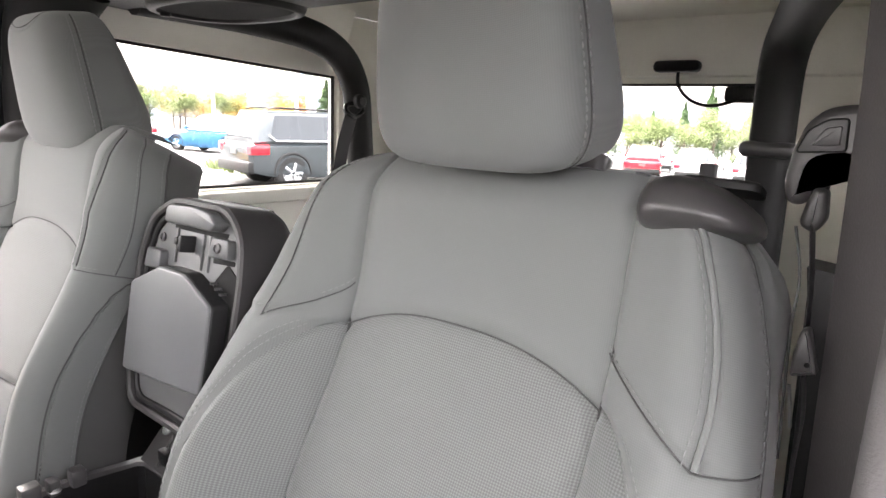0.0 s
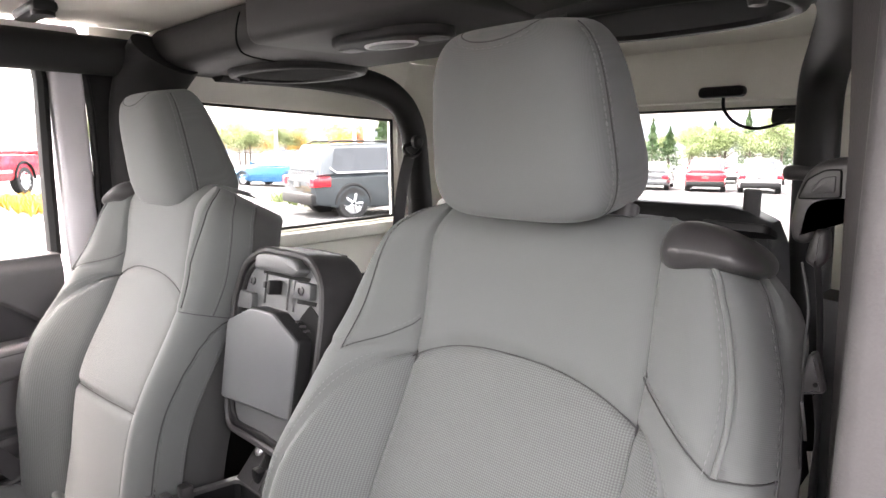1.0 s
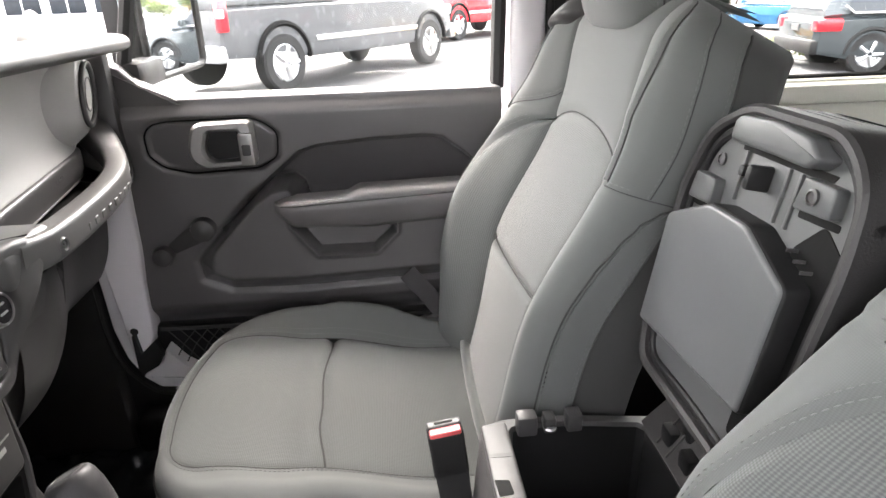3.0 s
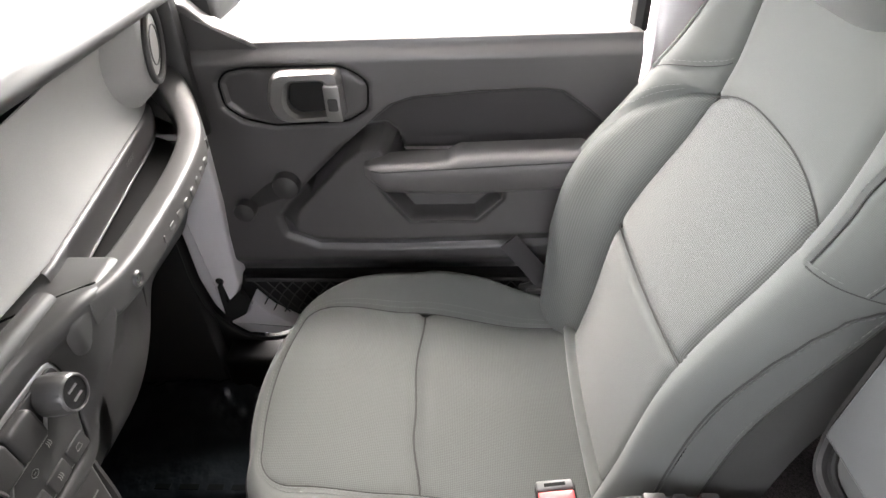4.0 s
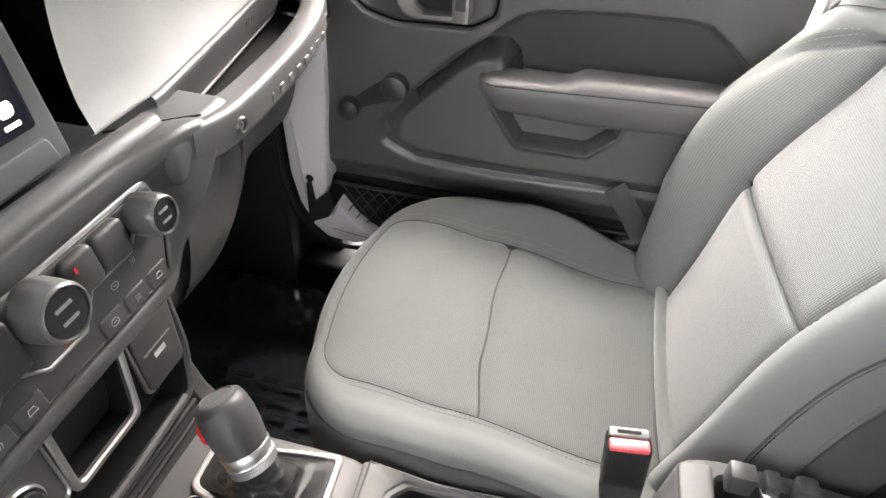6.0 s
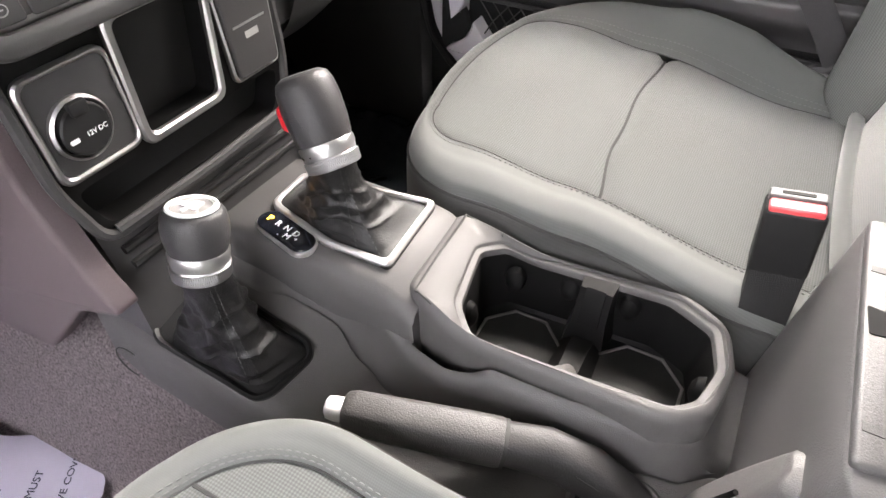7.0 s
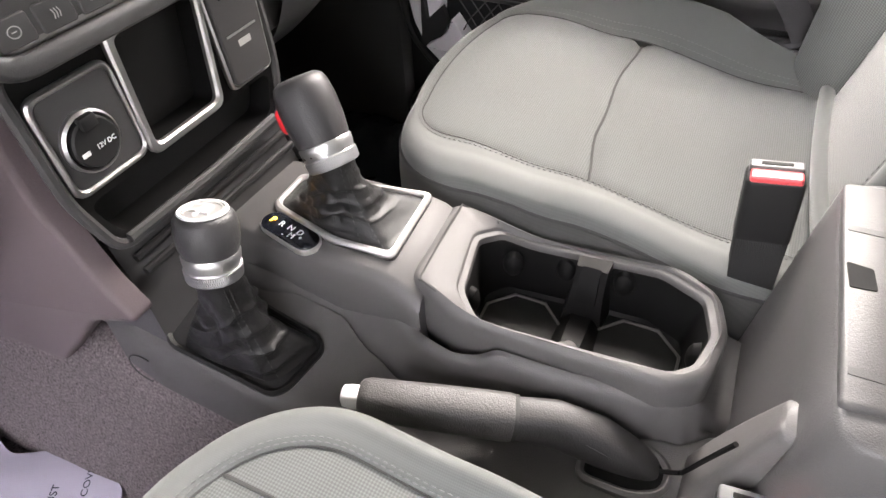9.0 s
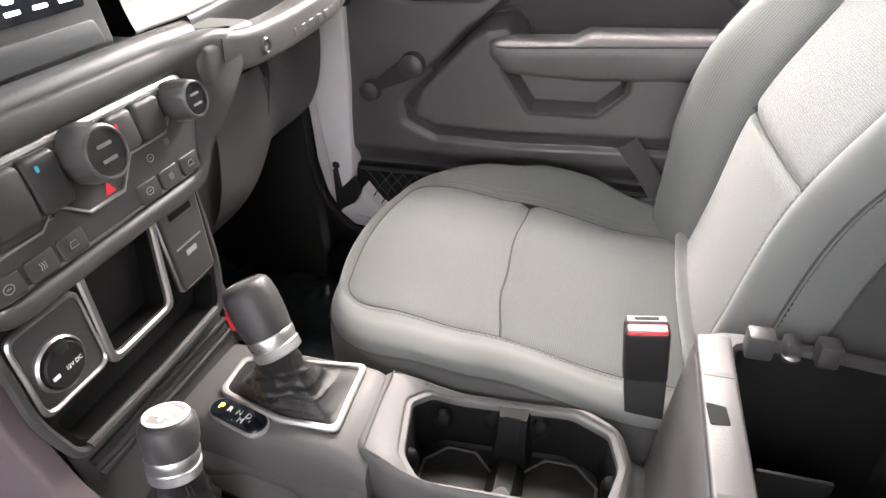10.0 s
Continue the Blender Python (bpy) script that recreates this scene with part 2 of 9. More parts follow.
def cloth(name, color, cell, light, rough=0.85, depth=0.0005, dot=0.5, strength=0.7):
    """A woven cover: small raised dots in staggered rows over the sheet's own metres."""
    m = mat(name, color, rough, vary=0.06, vary_scale=8, sheen=0.15)
    n, l = m.node_tree.nodes, m.node_tree.links
    b = n["Principled BSDF"]
    uv = n.new("ShaderNodeUVMap")
    sep = n.new("ShaderNodeSeparateXYZ")
    l.new(uv.outputs[0], sep.inputs[0])

    def wave(a, bb):
        s = n.new("ShaderNodeMath")
        s.operation = "MULTIPLY_ADD"
        s.inputs[1].default_value = a
        l.new(sep.outputs[0], s.inputs[0])
        t = n.new("ShaderNodeMath")
        t.operation = "MULTIPLY"
        t.inputs[1].default_value = bb
        l.new(sep.outputs[1], t.inputs[0])
        l.new(t.outputs[0], s.inputs[2])
        c = n.new("ShaderNodeMath")
        c.operation = "COSINE"
        l.new(s.outputs[0], c.inputs[0])
        return c
    k = 2 * math.pi / cell
    w1, w2 = wave(k * 0.5, k * 0.5), wave(k * 0.5, -k * 0.5)
    mul = n.new("ShaderNodeMath")
    mul.operation = "MULTIPLY"
    l.new(w1.outputs[0], mul.inputs[0])
    l.new(w2.outputs[0], mul.inputs[1])
    rng = n.new("ShaderNodeMapRange")
    rng.inputs["From Min"].default_value, rng.inputs["From Max"].default_value = -0.6, 0.8
    l.new(mul.outputs[0], rng.inputs["Value"])
    old = b.inputs["Base Color"].links[0].from_socket
    mix = n.new("ShaderNodeMix")
    mix.data_type = "RGBA"
    mix.inputs[7].default_value = (*light, 1)
    l.new(old, mix.inputs[6])
    fac = n.new("ShaderNodeMath")
    fac.operation = "MULTIPLY"
    fac.inputs[1].default_value = dot
    l.new(rng.outputs[0], fac.inputs[0])
    l.new(fac.outputs[0], mix.inputs[0])
    l.new(mix.outputs[2], b.inputs["Base Color"])
    bump = n.new("ShaderNodeBump")
    bump.inputs["Strength"].default_value, bump.inputs["Distance"].default_value = strength, depth
    l.new(rng.outputs[0], bump.inputs["Height"])
    l.new(bump.outputs[0], b.inputs["Normal"])
    return m


def glass(name, tint=(0.95, 0.97, 0.96)):
    m = bpy.data.materials.new(name)
    m.use_nodes = True
    n, l = m.node_tree.nodes, m.node_tree.links
    n.remove(n["Principled BSDF"])
    clear, gloss, mix, fres = n.new("ShaderNodeBsdfTransparent"), n.new("ShaderNodeBsdfGlossy"), n.new("ShaderNodeMixShader"), n.new("ShaderNodeFresnel")
    clear.inputs[0].default_value = (*tint, 1)
    gloss.inputs["Roughness"].default_value = 0.01
    fres.inputs["IOR"].default_value = 1.35
    l.new(fres.outputs[0], mix.inputs[0])
    l.new(clear.outputs[0], mix.inputs[1])
    l.new(gloss.outputs[0], mix.inputs[2])
    l.new(mix.outputs[0], n["Material Output"].inputs["Surface"])
    return m


def glow(name, color, strength):
    m = bpy.data.materials.new(name)
    m.use_nodes = True
    b = m.node_tree.nodes["Principled BSDF"]
    b.inputs["Base Color"].default_value = (*color, 1)
    b.inputs["Emission Color"].default_value = (*color, 1)
    b.inputs["Emission Strength"].default_value = strength
    return m


M = dict(
    seat=cloth("seat_fabric", (0.106, 0.112, 0.108), 0.0016, (0.154, 0.162, 0.156), depth=0.0002, dot=0.3, strength=0.2),
    weave=cloth("seat_weave", (0.088, 0.0925, 0.089), 0.0025, (0.2, 0.21, 0.203), depth=0.0005, dot=0.5, strength=0.65),
    weave_fine=cloth("seat_weave_fine", (0.084, 0.089, 0.086), 0.0024, (0.2, 0.212, 0.204), depth=0.0004, dot=0.45, strength=0.4),
    # seat cloth at half tone: shade low on the sides is in the colour
    seat_shaded=cloth("seat_fabric_shaded", (0.05, 0.051, 0.049), 0.0016, (0.074, 0.075, 0.072), depth=0.0002, dot=0.3, strength=0.2),
    seam=mat("seam", (0.05, 0.05, 0.049), 0.9),
    thread=mat("thread", (0.15, 0.155, 0.15), 0.8),
    thread_dark=mat("thread_dark", (0.06, 0.06, 0.06), 0.8),
    black=mat("black_plastic", (0.01387, 0.01387, 0.01408), 0.45, grain=0.35, grain_scale=1400, spec=0.25),
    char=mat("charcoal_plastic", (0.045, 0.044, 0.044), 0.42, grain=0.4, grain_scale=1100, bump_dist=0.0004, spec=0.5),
    console=mat("console_plastic", (0.083, 0.08, 0.079), 0.53, grain=0.6, grain_scale=1000, bump_dist=0.0006, spec=0.5),
    door=mat("door_plastic", (0.082, 0.079, 0.08), 0.36, grain=0.5, grain_scale=900, bump_dist=0.0005, spec=0.8),
    armrest=mat("armrest_skin", (0.112, 0.107, 0.107), 0.45, grain=0.5, grain_scale=500, spec=0.5),
    leather=mat("boot_leather", (0.013, 0.013, 0.0132), 0.36, grain=0.8, grain_scale=800, bump_dist=0.0008, spec=0.38),
    grip=mat("grip_leather", (0.04267, 0.0416, 0.04267), 0.4, grain=0.7, grain_scale=900, bump_dist=0.0006),
    silver=mat("satin_silver", (0.42, 0.415, 0.41), 0.38, 1.0, vary=0.08),
    lidpad=mat("lid_skin", (0.03, 0.029, 0.029), 0.5, grain=0.5, grain_scale=600, spec=0.4),
    lidgrey=mat("lid_grey", (0.085, 0.087, 0.087), 0.38, grain=0.3, grain_scale=1500, bump_dist=0.0003),
    chrome=mat("chrome", (0.62, 0.62, 0.62), 0.34, 1.0, vary=0.05),
    dashpad=mat("dash_panel", (0.36, 0.355, 0.345), 0.38, 0.1, grain=0.3, grain_scale=900, bump_dist=0.0003),
    white=mat("white_paint", (0.8, 0.77, 0.8), 0.25, coat=0.6, vary=0.03),
    cream=mat("hardtop_liner", (0.84, 0.82, 0.745), 0.8, grain=0.5, grain_scale=300, vary=0.05),
    trim=mat("bar_trim", (0.018, 0.0175, 0.018), 0.6, grain=0.5, grain_scale=700, spec=0.25),
    header=mat("header_trim", (0.034, 0.0325, 0.031), 0.6, grain=0.4, grain_scale=700, vary=0.2),
    pillar=mat("pillar_trim", (0.085, 0.08, 0.08), 0.55, grain=0.5, grain_scale=500),
    carpet=mat("carpet", (0.2, 0.172, 0.18), 1.0, grain=1.0, grain_scale=1500, bump_dist=0.002, vary=0.75, vary_scale=330, spec=0.12),
    rubber=mat("rubber", (0.0192, 0.0192, 0.0192), 0.7, grain=0.2),
    film=mat("protective_film", (0.03, 0.036, 0.042), 0.16, coat=0.3, vary=0.3, rough_vary=0.1, spec=0.5, grain=0.7, grain_scale=38, bump_dist=0.006),
    paper=mat("protective_paper", (0.44, 0.41, 0.5), 0.6, vary=0.08),
    ink=mat("ink", (0.04, 0.04, 0.06), 0.7),
    red=mat("red_plastic", (0.55, 0.02, 0.03), 0.4),
    redbtn=mat("buckle_button", (0.7, 0.08, 0.09), 0.35, coat=0.3),
    belt=mat("belt_webbing", (0.056, 0.0544, 0.056), 0.8, grain=0.6, grain_scale=600),
    felt=mat("felt", (0.032, 0.032, 0.032), 1.0, grain=1.0, grain_scale=900, bump_dist=0.001, spec=0.12),
    glass=glass("window_glass", (0.92, 0.935, 0.925)),
    tint=glass("tinted_glass", (0.82, 0.835, 0.825)),
    mirror=mat("mirror_silver", (0.85, 0.86, 0.87), 0.02, 1.0, vary=0.01, rough_vary=0.0),
    cyan=mat("blue_mark", (0.05, 0.35, 0.55), 0.4),
    knob=mat("brushed_knob", (0.14, 0.138, 0.136), 0.36, 0.5, vary=0.08),
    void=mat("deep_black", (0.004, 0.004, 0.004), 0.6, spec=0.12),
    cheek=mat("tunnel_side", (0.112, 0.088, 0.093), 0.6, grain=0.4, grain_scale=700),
    icon=glow("screen_icon", (0.6, 0.7, 0.8), 0.6),
    wheel=mat("wheel_leather", (0.08, 0.074, 0.074), 0.42, grain=0.4, grain_scale=700, bump_dist=0.0004),
    cupblack=mat("cup_rubber", (0.007, 0.007, 0.007), 0.5, spec=0.12),
    handgrip=mat("hand_grip", (0.06, 0.058, 0.057), 0.45, grain=0.8, grain_scale=700, bump_dist=0.0006),
    rim=mat("bin_rim", (0.17, 0.17, 0.17), 0.45, grain=0.2),
    binside=mat("bin_plastic", (0.07, 0.068, 0.068), 0.42, grain=0.4, grain_scale=900),
    boxface=mat("box_face", (0.095, 0.098, 0.1), 0.36, grain=0.4, grain_scale=1200, bump_dist=0.0003),
    filmprint=mat("film_print", (0.014, 0.016, 0.017), 0.85, spec=0.05),
    gate=mat("gate_silver", (0.6, 0.59, 0.58), 0.35, 0.7, vary=0.04),
    barmark=mat("bar_lettering", (0.11, 0.11, 0.108), 0.4),
    bar=mat("bar_skin", (0.068, 0.067, 0.066), 0.42, grain=0.3, grain_scale=900, bump_dist=0.0004, spec=0.6),
    cover=mat("cover_plastic", (0.045, 0.043, 0.043), 0.34, grain=0.2, grain_scale=900, bump_dist=0.0003, spec=0.5),
    screenglass=glass("windscreen_glass", (0.92, 0.935, 0.925)),
    mark=mat("white_marking", (0.75, 0.75, 0.75), 0.5),
    amber=glow("amber_light", (1.0, 0.45, 0.02), 1.0),
    screen=mat("screen_black", (0.01, 0.012, 0.018), 0.15, coat=0.5),
    bezel=mat("piano_black", (0.012, 0.012, 0.013), 0.2, coat=0.4),
    asphalt=mat("asphalt", (0.05, 0.05, 0.051), 0.9, grain=0.8, grain_scale=120, bump_dist=0.004, vary=0.25, vary_scale=0.6),
    concrete=mat("concrete", (0.42, 0.41, 0.39), 0.9, grain=0.5, grain_scale=60, bump_dist=0.003),
    tyre=mat("tyre", (0.02, 0.02, 0.02), 0.85, grain=0.3, grain_scale=60),
    alloy=mat("alloy", (0.55, 0.56, 0.57), 0.3, 0.9),
    carglass=mat("car_glass", (0.02, 0.025, 0.03), 0.08, coat=0.6, vary=0.2, vary_scale=2),
    p_grey=mat("grey_paint", (0.09, 0.095, 0.1), 0.25, 0.3, coat=0.9),
    p_silver=mat("silver_paint", (0.085, 0.088, 0.092), 0.25, 0.0, coat=0.15, vary=0.04),
    p_dark=mat("dark_paint", (0.045, 0.055, 0.06), 0.22, 0.3, coat=0.9),
    p_blue=mat("blue_paint", (0.04, 0.16, 0.32), 0.25, 0.3, coat=0.9),
    p_red=mat("red_paint", (0.4, 0.015, 0.025), 0.25, 0.1, coat=0.9),
    p_white=mat("white_car_paint", (0.75, 0.76, 0.78), 0.25, coat=0.9),
    taillight=mat("tail_lens", (0.6, 0.01, 0.02), 0.15, coat=0.8),
    headlight=mat("head_lens", (0.7, 0.7, 0.72), 0.1, coat=0.8),
    bark=mat("bark", (0.09, 0.07, 0.055), 0.95, grain=1, grain_scale=30, bump_dist=0.02),
    leaf_g=mat("green_leaves", (0.14, 0.18, 0.07), 0.7, vary=0.45, vary_scale=1.5),
    leaf_d=mat("conifer_needles", (0.045, 0.085, 0.03), 0.8, vary=0.45, vary_scale=1.5),
    leaf_y=mat("autumn_leaves", (0.42, 0.24, 0.03), 0.7, vary=0.4, vary_scale=1.5),
    leaf_o=mat("orange_leaves", (0.32, 0.12, 0.03), 0.7, vary=0.4, vary_scale=1.5),
    grass=mat("grass", (0.3, 0.3, 0.08), 0.9, vary=0.4, vary_scale=4),
    hill=mat("hill", (0.3, 0.34, 0.38), 1.0, vary=0.2, vary_scale=0.02),
    pole=mat("pole_grey", (0.45, 0.46, 0.47), 0.5),
    facade=mat("facade", (0.75, 0.75, 0.76), 0.8, vary=0.05, vary_scale=0.3),
)

# ---- seats ----
LEAN_BACK = radians(20)
SB, CB = math.sin(LEAN_BACK), math.cos(LEAN_BACK)
BACK_TOP, ARCH_V = 0.655, 0.457
HALF_W = [(0.0, 0.25), (0.1, 0.268), (0.2, 0.281), (0.3, 0.283), (0.4, 0.277), (0.46, 0.27), (0.52, 0.26), (0.57, 0.245), (0.6, 0.232), (0.625, 0.212), (0.645, 0.182), (0.655, 0.158)]
HALF_C = [(0.0, 0.143), (0.25, 0.149), (0.47, 0.148), (0.6, 0.148), (0.655, 0.143)]
BOLSTER = [(0.0, 0.05), (0.15, 0.074), (0.3, 0.073), (0.45, 0.054), (0.52, 0.036), (0.6, 0.016), (0.655, 0.0)]
LUMBAR = [(0.0, 0.0), (0.1, 0.012), (0.26, 0.034), (0.42, 0.014), (0.5, 0.012), (0.58, 0.026), (0.655, 0.034)]


def lumbar(v):
    """The centre's depth at a height, without kinks."""
    v = max(0.0, min(0.655, v))
    t = LUMBAR
    i = max(k for k in range(len(t) - 1) if t[k][0] <= v)
    m = [(t[min(k + 1, len(t) - 1)][1] - t[max(k - 1, 0)][1]) / (t[min(k + 1, len(t) - 1)][0] - t[max(k - 1, 0)][0]) for k in range(len(t))]
    h = t[i + 1][0] - t[i][0]
    u = (v - t[i][0]) / h
    return (1 + 2 * u) * (1 - u) ** 2 * t[i][1] + u * (1 - u) ** 2 * h * m[i] + u * u * (3 - 2 * u) * t[i + 1][1] + u * u * (u - 1) * h * m[i + 1]


def back_edge(v):
    """The front edge's fall towards the top of the backrest."""
    return 0.0 if v < 0.6 else -0.03 * ((v - 0.6) / 0.055) ** 2


INNER_W = [(0.0, 0.205), (0.1, 0.211), (0.3, 0.213), (0.42, 0.215), (0.5, 0.231), (0.57, 0.239), (0.595, 0.236), (0.615, 0.229), (0.635, 0.213), (0.648, 0.187), (0.655, 0.158)]
INNER_H = [(0.0, 0.02), (0.15, 0.02), (0.3, 0.017), (0.42, 0.016), (0.52, 0.024), (0.6, 0.014), (0.655, 0.0)]
INNER_SEAM = [(-0.14, 0.5), (0.28, 0.5), (0.34, 0.515), (0.38, 0.545), (0.41, 0.59), (0.43, 0.64), (0.44, 0.68)]


def bolster_section(v, inner=False):
    """The side of the backrest at a height: lateral place and depth, from the centre seam round to its rear edge.
    inner: the slim, square flank that faces the console."""
    if inner:
        c, d, h = curve_at(HALF_C, v), lumbar(v) + back_edge(v), line_at(INNER_H, v)
        g = line_at(INNER_W, v) - c
        e = smooth((v - 0.44) / 0.1)
        return [(c, d), (c + 0.3 * g, d + 0.8 * h), (c + 0.6 * g, d + h), (c + 0.86 * g, d + 0.5 * h - 0.004), (c + 0.97 * g, d - 0.017), (c + g, d - 0.042), (c + g, d - 0.08), (c + lerp(0.98, 0.93, e) * g, d - 0.112), (c + lerp(0.9, 0.72, e) * g, d - lerp(0.14, 0.132, e))]
    c, w, h, d = curve_at(HALF_C, v), line_at(HALF_W, v), line_at(BOLSTER, v), lumbar(v) + back_edge(v)
    g = w - c
    k = 1 - 0.2 * smooth((v - 0.55) / 0.105)
    f = 1 + 0.22 * smooth((v - 0.5) / 0.1)
    return [(c, d), (c + 0.22 * g, d + 0.45 * h), (c + 0.52 * g, d + 0.98 * h), (c + 0.78 * g, d + 0.92 * h), (c + 0.95 * g, d + h - 0.022), (c + g, d + h - 0.06), (c + lerp(1, f, 0.6) * g, d - 0.05 * k), (c + 0.96 * f * g, d - 0.1 * k), (c + 0.86 * f * g, d - 0.135 * k)]


def bolster_point(s, v, inner=False):
    pts = [(a, d, 0) for a, d in bolster_section(v, inner)]
    n = len(pts) - 1
    i = min(int(s * n), n - 1)
    t = s * n - i
    a, b, c, e = Vector(pts[max(i - 1, 0)]), Vector(pts[i]), Vector(pts[i + 1]), Vector(pts[min(i + 2, n)])
    q = 0.5 * ((2 * b) + (c - a) * t + (2 * a - 5 * b + 4 * c - e) * t * t + (3 * b - a - 3 * c + e) * t ** 3)
    return q.x, q.y


def insert_edge(v, inner=False):
    """How far out the woven side insert reaches at a height."""
    if inner:
        return curve_at(INNER_SEAM, v)
    return 0.4 * math.sqrt(max(0.0, 1 - (max(v, 0.0) / 0.46) ** 2.6))


def arch_line(a):
    """The height at which the woven centre ends: an arch over the seat's width."""
    return ARCH_V - 0.002 + 0.035 * (1 - (abs(a) / 0.15) ** 2.5)


def wing_line(v, k=1, inner=False):
    """The seam that runs up over the shoulder, along the bolster's crest."""
    if inner:
        return 0.24 + 0.06 * smooth((v - 0.5) / 0.12)
    if k > 0:
        return 0.345 + 0.02 * smooth((v - 0.44) / 0.05) - 0.035 * smooth((v - 0.53) / 0.1)
    return 0.275 + 0.052 * smooth((v - 0.5) / 0.12)


def cross_line(s, k=1, inner=False):
    """The shoulder's cross seam: it falls from the centre seam to the crest, then runs level to the rear piping."""
    if inner:
        return 0.437 + 0.012 * s
    e = 0.345 if k > 0 else 0.275
    return 0.503 - 0.06 * s / e if s < e else 0.443 + (0.03 * (s - e) if k > 0 else 0.0)


def groove(*dists, depth=0.006, width=0.007):
    return -sum(depth * math.exp(-(d / width) ** 2) for d in dists)


def front_seat(name, xc, yb, zb, side, label, yc, zc):
    """side: +1 where the outboard side is +x."""
    seat = thing(name, label, "car seat", (xc, yb, 0.6), group="front seats")
    back = part("backrest", box((xc - 0.2, yb + 0.10, zb + 0.0), (xc + 0.2, yb + 0.12, zb + 0.05), 0.005), M["black"], seat)

    def at(a, v, d):
        return Vector((xc + side * a, yb + v * SB - d * CB, zb + v * CB + d * SB))

    def centre(a, v):
        c = curve_at(HALF_C, v)
        return lumbar(v) + back_edge(v) + 0.006 * (1 - (a / c) ** 2)

    def sag(v, s):
        """The slim side's shoulder falls away to the rear."""
        return v - 0.016 * (max(0.0, v - 0.5) / 0.155) ** 2 * smooth((s - 0.4) / 0.6)

    us = [2 * s - 1 for s in spread(26)]

    # woven centre, under the arch; the low seam parts it in two
    LOW = 0.25

    def low_seam(u):
        return LOW - 0.009 * u

    def woven(u, t, v0, v1):
        a0 = u * 0.15
        lo, hi = v0(u), v1(u)
        v = lerp(lo, hi, t)
        a = u * curve_at(HALF_C, v)
        h = hi - lo
        d = centre(a, v) + groove((1 - abs(u)) * 0.15, (1 - t) * h, t * h if lo > 0 else 1)
        return at(a, v, d), (a, v)

    ts = spread(30)
    part("centre_panel", patch(lambda u, t: woven(u, t, low_seam, lambda q: arch_line(q * 0.15)), us, ts), M["weave"], back, "woven light grey centre panel")
    part("lumbar_panel", patch(lambda u, t: woven(u, t, lambda q: -0.06, low_seam), us, ts), M["weave_fine"], back, "woven light grey lower panel")

    def upper(u, t):
        a0 = u * 0.14
        v0 = arch_line(u * 0.15)
        v = lerp(v0, BACK_TOP, t)
        a = u * curve_at(HALF_C, v)
        d = centre(a, v) + groove((1 - abs(u)) * 0.13, t * (BACK_TOP - v0))
        return at(a, v, d), (a, v)
    part("upper_panel", patch(upper, us, spread(18)), M["seat"], back, "plain grey upper panel")

    for k in (1, -1):
        slim = side < 0 and k < 0

        def ins(u, v):
            e = insert_edge(v, slim)
            s = u * e
            a, d = bolster_point(s, v, slim)
            d += groove(u * e * 0.25, (1 - u) * max(e, 0.02) * (0.16 if slim else 0.25), (0.438 if slim else 0.455) - v, depth=0.0015 if slim else 0.006)
            return at(k * a, v, d), (s * 0.26, v)
        part("side_insert", patch(ins, spread(16), [lerp(-0.14, 0.4392 if slim else 0.4585, t) for t in spread(40)]), M["seat" if slim else "weave_fine"], back, "plain grey inner side panel" if slim else "woven grey side insert")

        def rim(u, v):
            e = insert_edge(v, slim) if v < (0.439 if slim else 0.46) else 0.0
            s = lerp(e, 0.7 if slim else 1.0, u)
            a, d = bolster_point(s, v, slim)
            d += groove((s - e) * 0.25, depth=0.003 if slim else 0.006)
            # seam between shoulder and bolster
            d += groove(abs(v - cross_line(s, k, slim)) if s < 0.61 else 1, depth=0.0015 if slim else 0.004, width=0.005)
            d += groove(abs(s - wing_line(v, k, slim)) * 0.25 if v > 0.443 else 1, depth=0.0035, width=0.005)
            return at(k * a, sag(v, s) if slim else v, d), (s * 0.26, v)
        part("bolster", patch(rim, [0] + [t * t * (3 - 2 * t) * 0.3 + 0.7 * t for t in [i / 44 for i in range(1, 45)]], sorted([lerp(-0.14, BACK_TOP, i / 110) for i in range(111)] + ([0.4388, 0.4392] if slim else []))), M["seat"], back, "plain grey bolster")
        if slim:
            # the flank's shade towards the console is painted by the darker cloth
            part("flank", patch(lambda u, v: (at(k * bolster_point(0.7 + 0.3 * u, v, True)[0], sag(v, 0.7 + 0.3 * u), bolster_point(0.7 + 0.3 * u, v, True)[1]), (u * 0.07, v)), [i / 10 for i in range(11)], [lerp(-0.14, BACK_TOP, i / 60) for i in range(61)]), M["seat_shaded"], back, "grey flank beside the console, darkened for shade")

    # top and rear of the backrest
    def top(u, t):
        v = BACK_TOP
        a0, d0 = bolster_point(1.0, v)
        a = u * (0.157 - 0.035 * t)
        front = centre(u * curve_at(HALF_C, v), v) if abs(a) < 0.118 else bolster_point((abs(a) - 0.118) / 0.044, v)[1]
        d = lerp(front, front - 0.07 - 0.03 * (1 - u * u), t)
        drop = 0.03
        return at(a, v + 0.012 * math.sin(math.pi * min(1, t * 1.2)) - drop * t * t, d), (a, d)
    part("back_shell", patch(top, [-1 + i / 12 for i in range(25)], [i / 10 for i in range(11)]), M["seat"], back)

    def rear(u, v):
        a, d = bolster_point(1.0, v)
        ai, di = bolster_point(1.0, v, side < 0)
        if u < 0:
            a, d = ai, lerp(d, di, -u)
        if side < 0:
            v = lerp(v, sag(v, 1.0), 0.5 - 0.5 * u)
        return at(u * a, v, d - 0.025 * (1 - u ** 4)), (u, v)
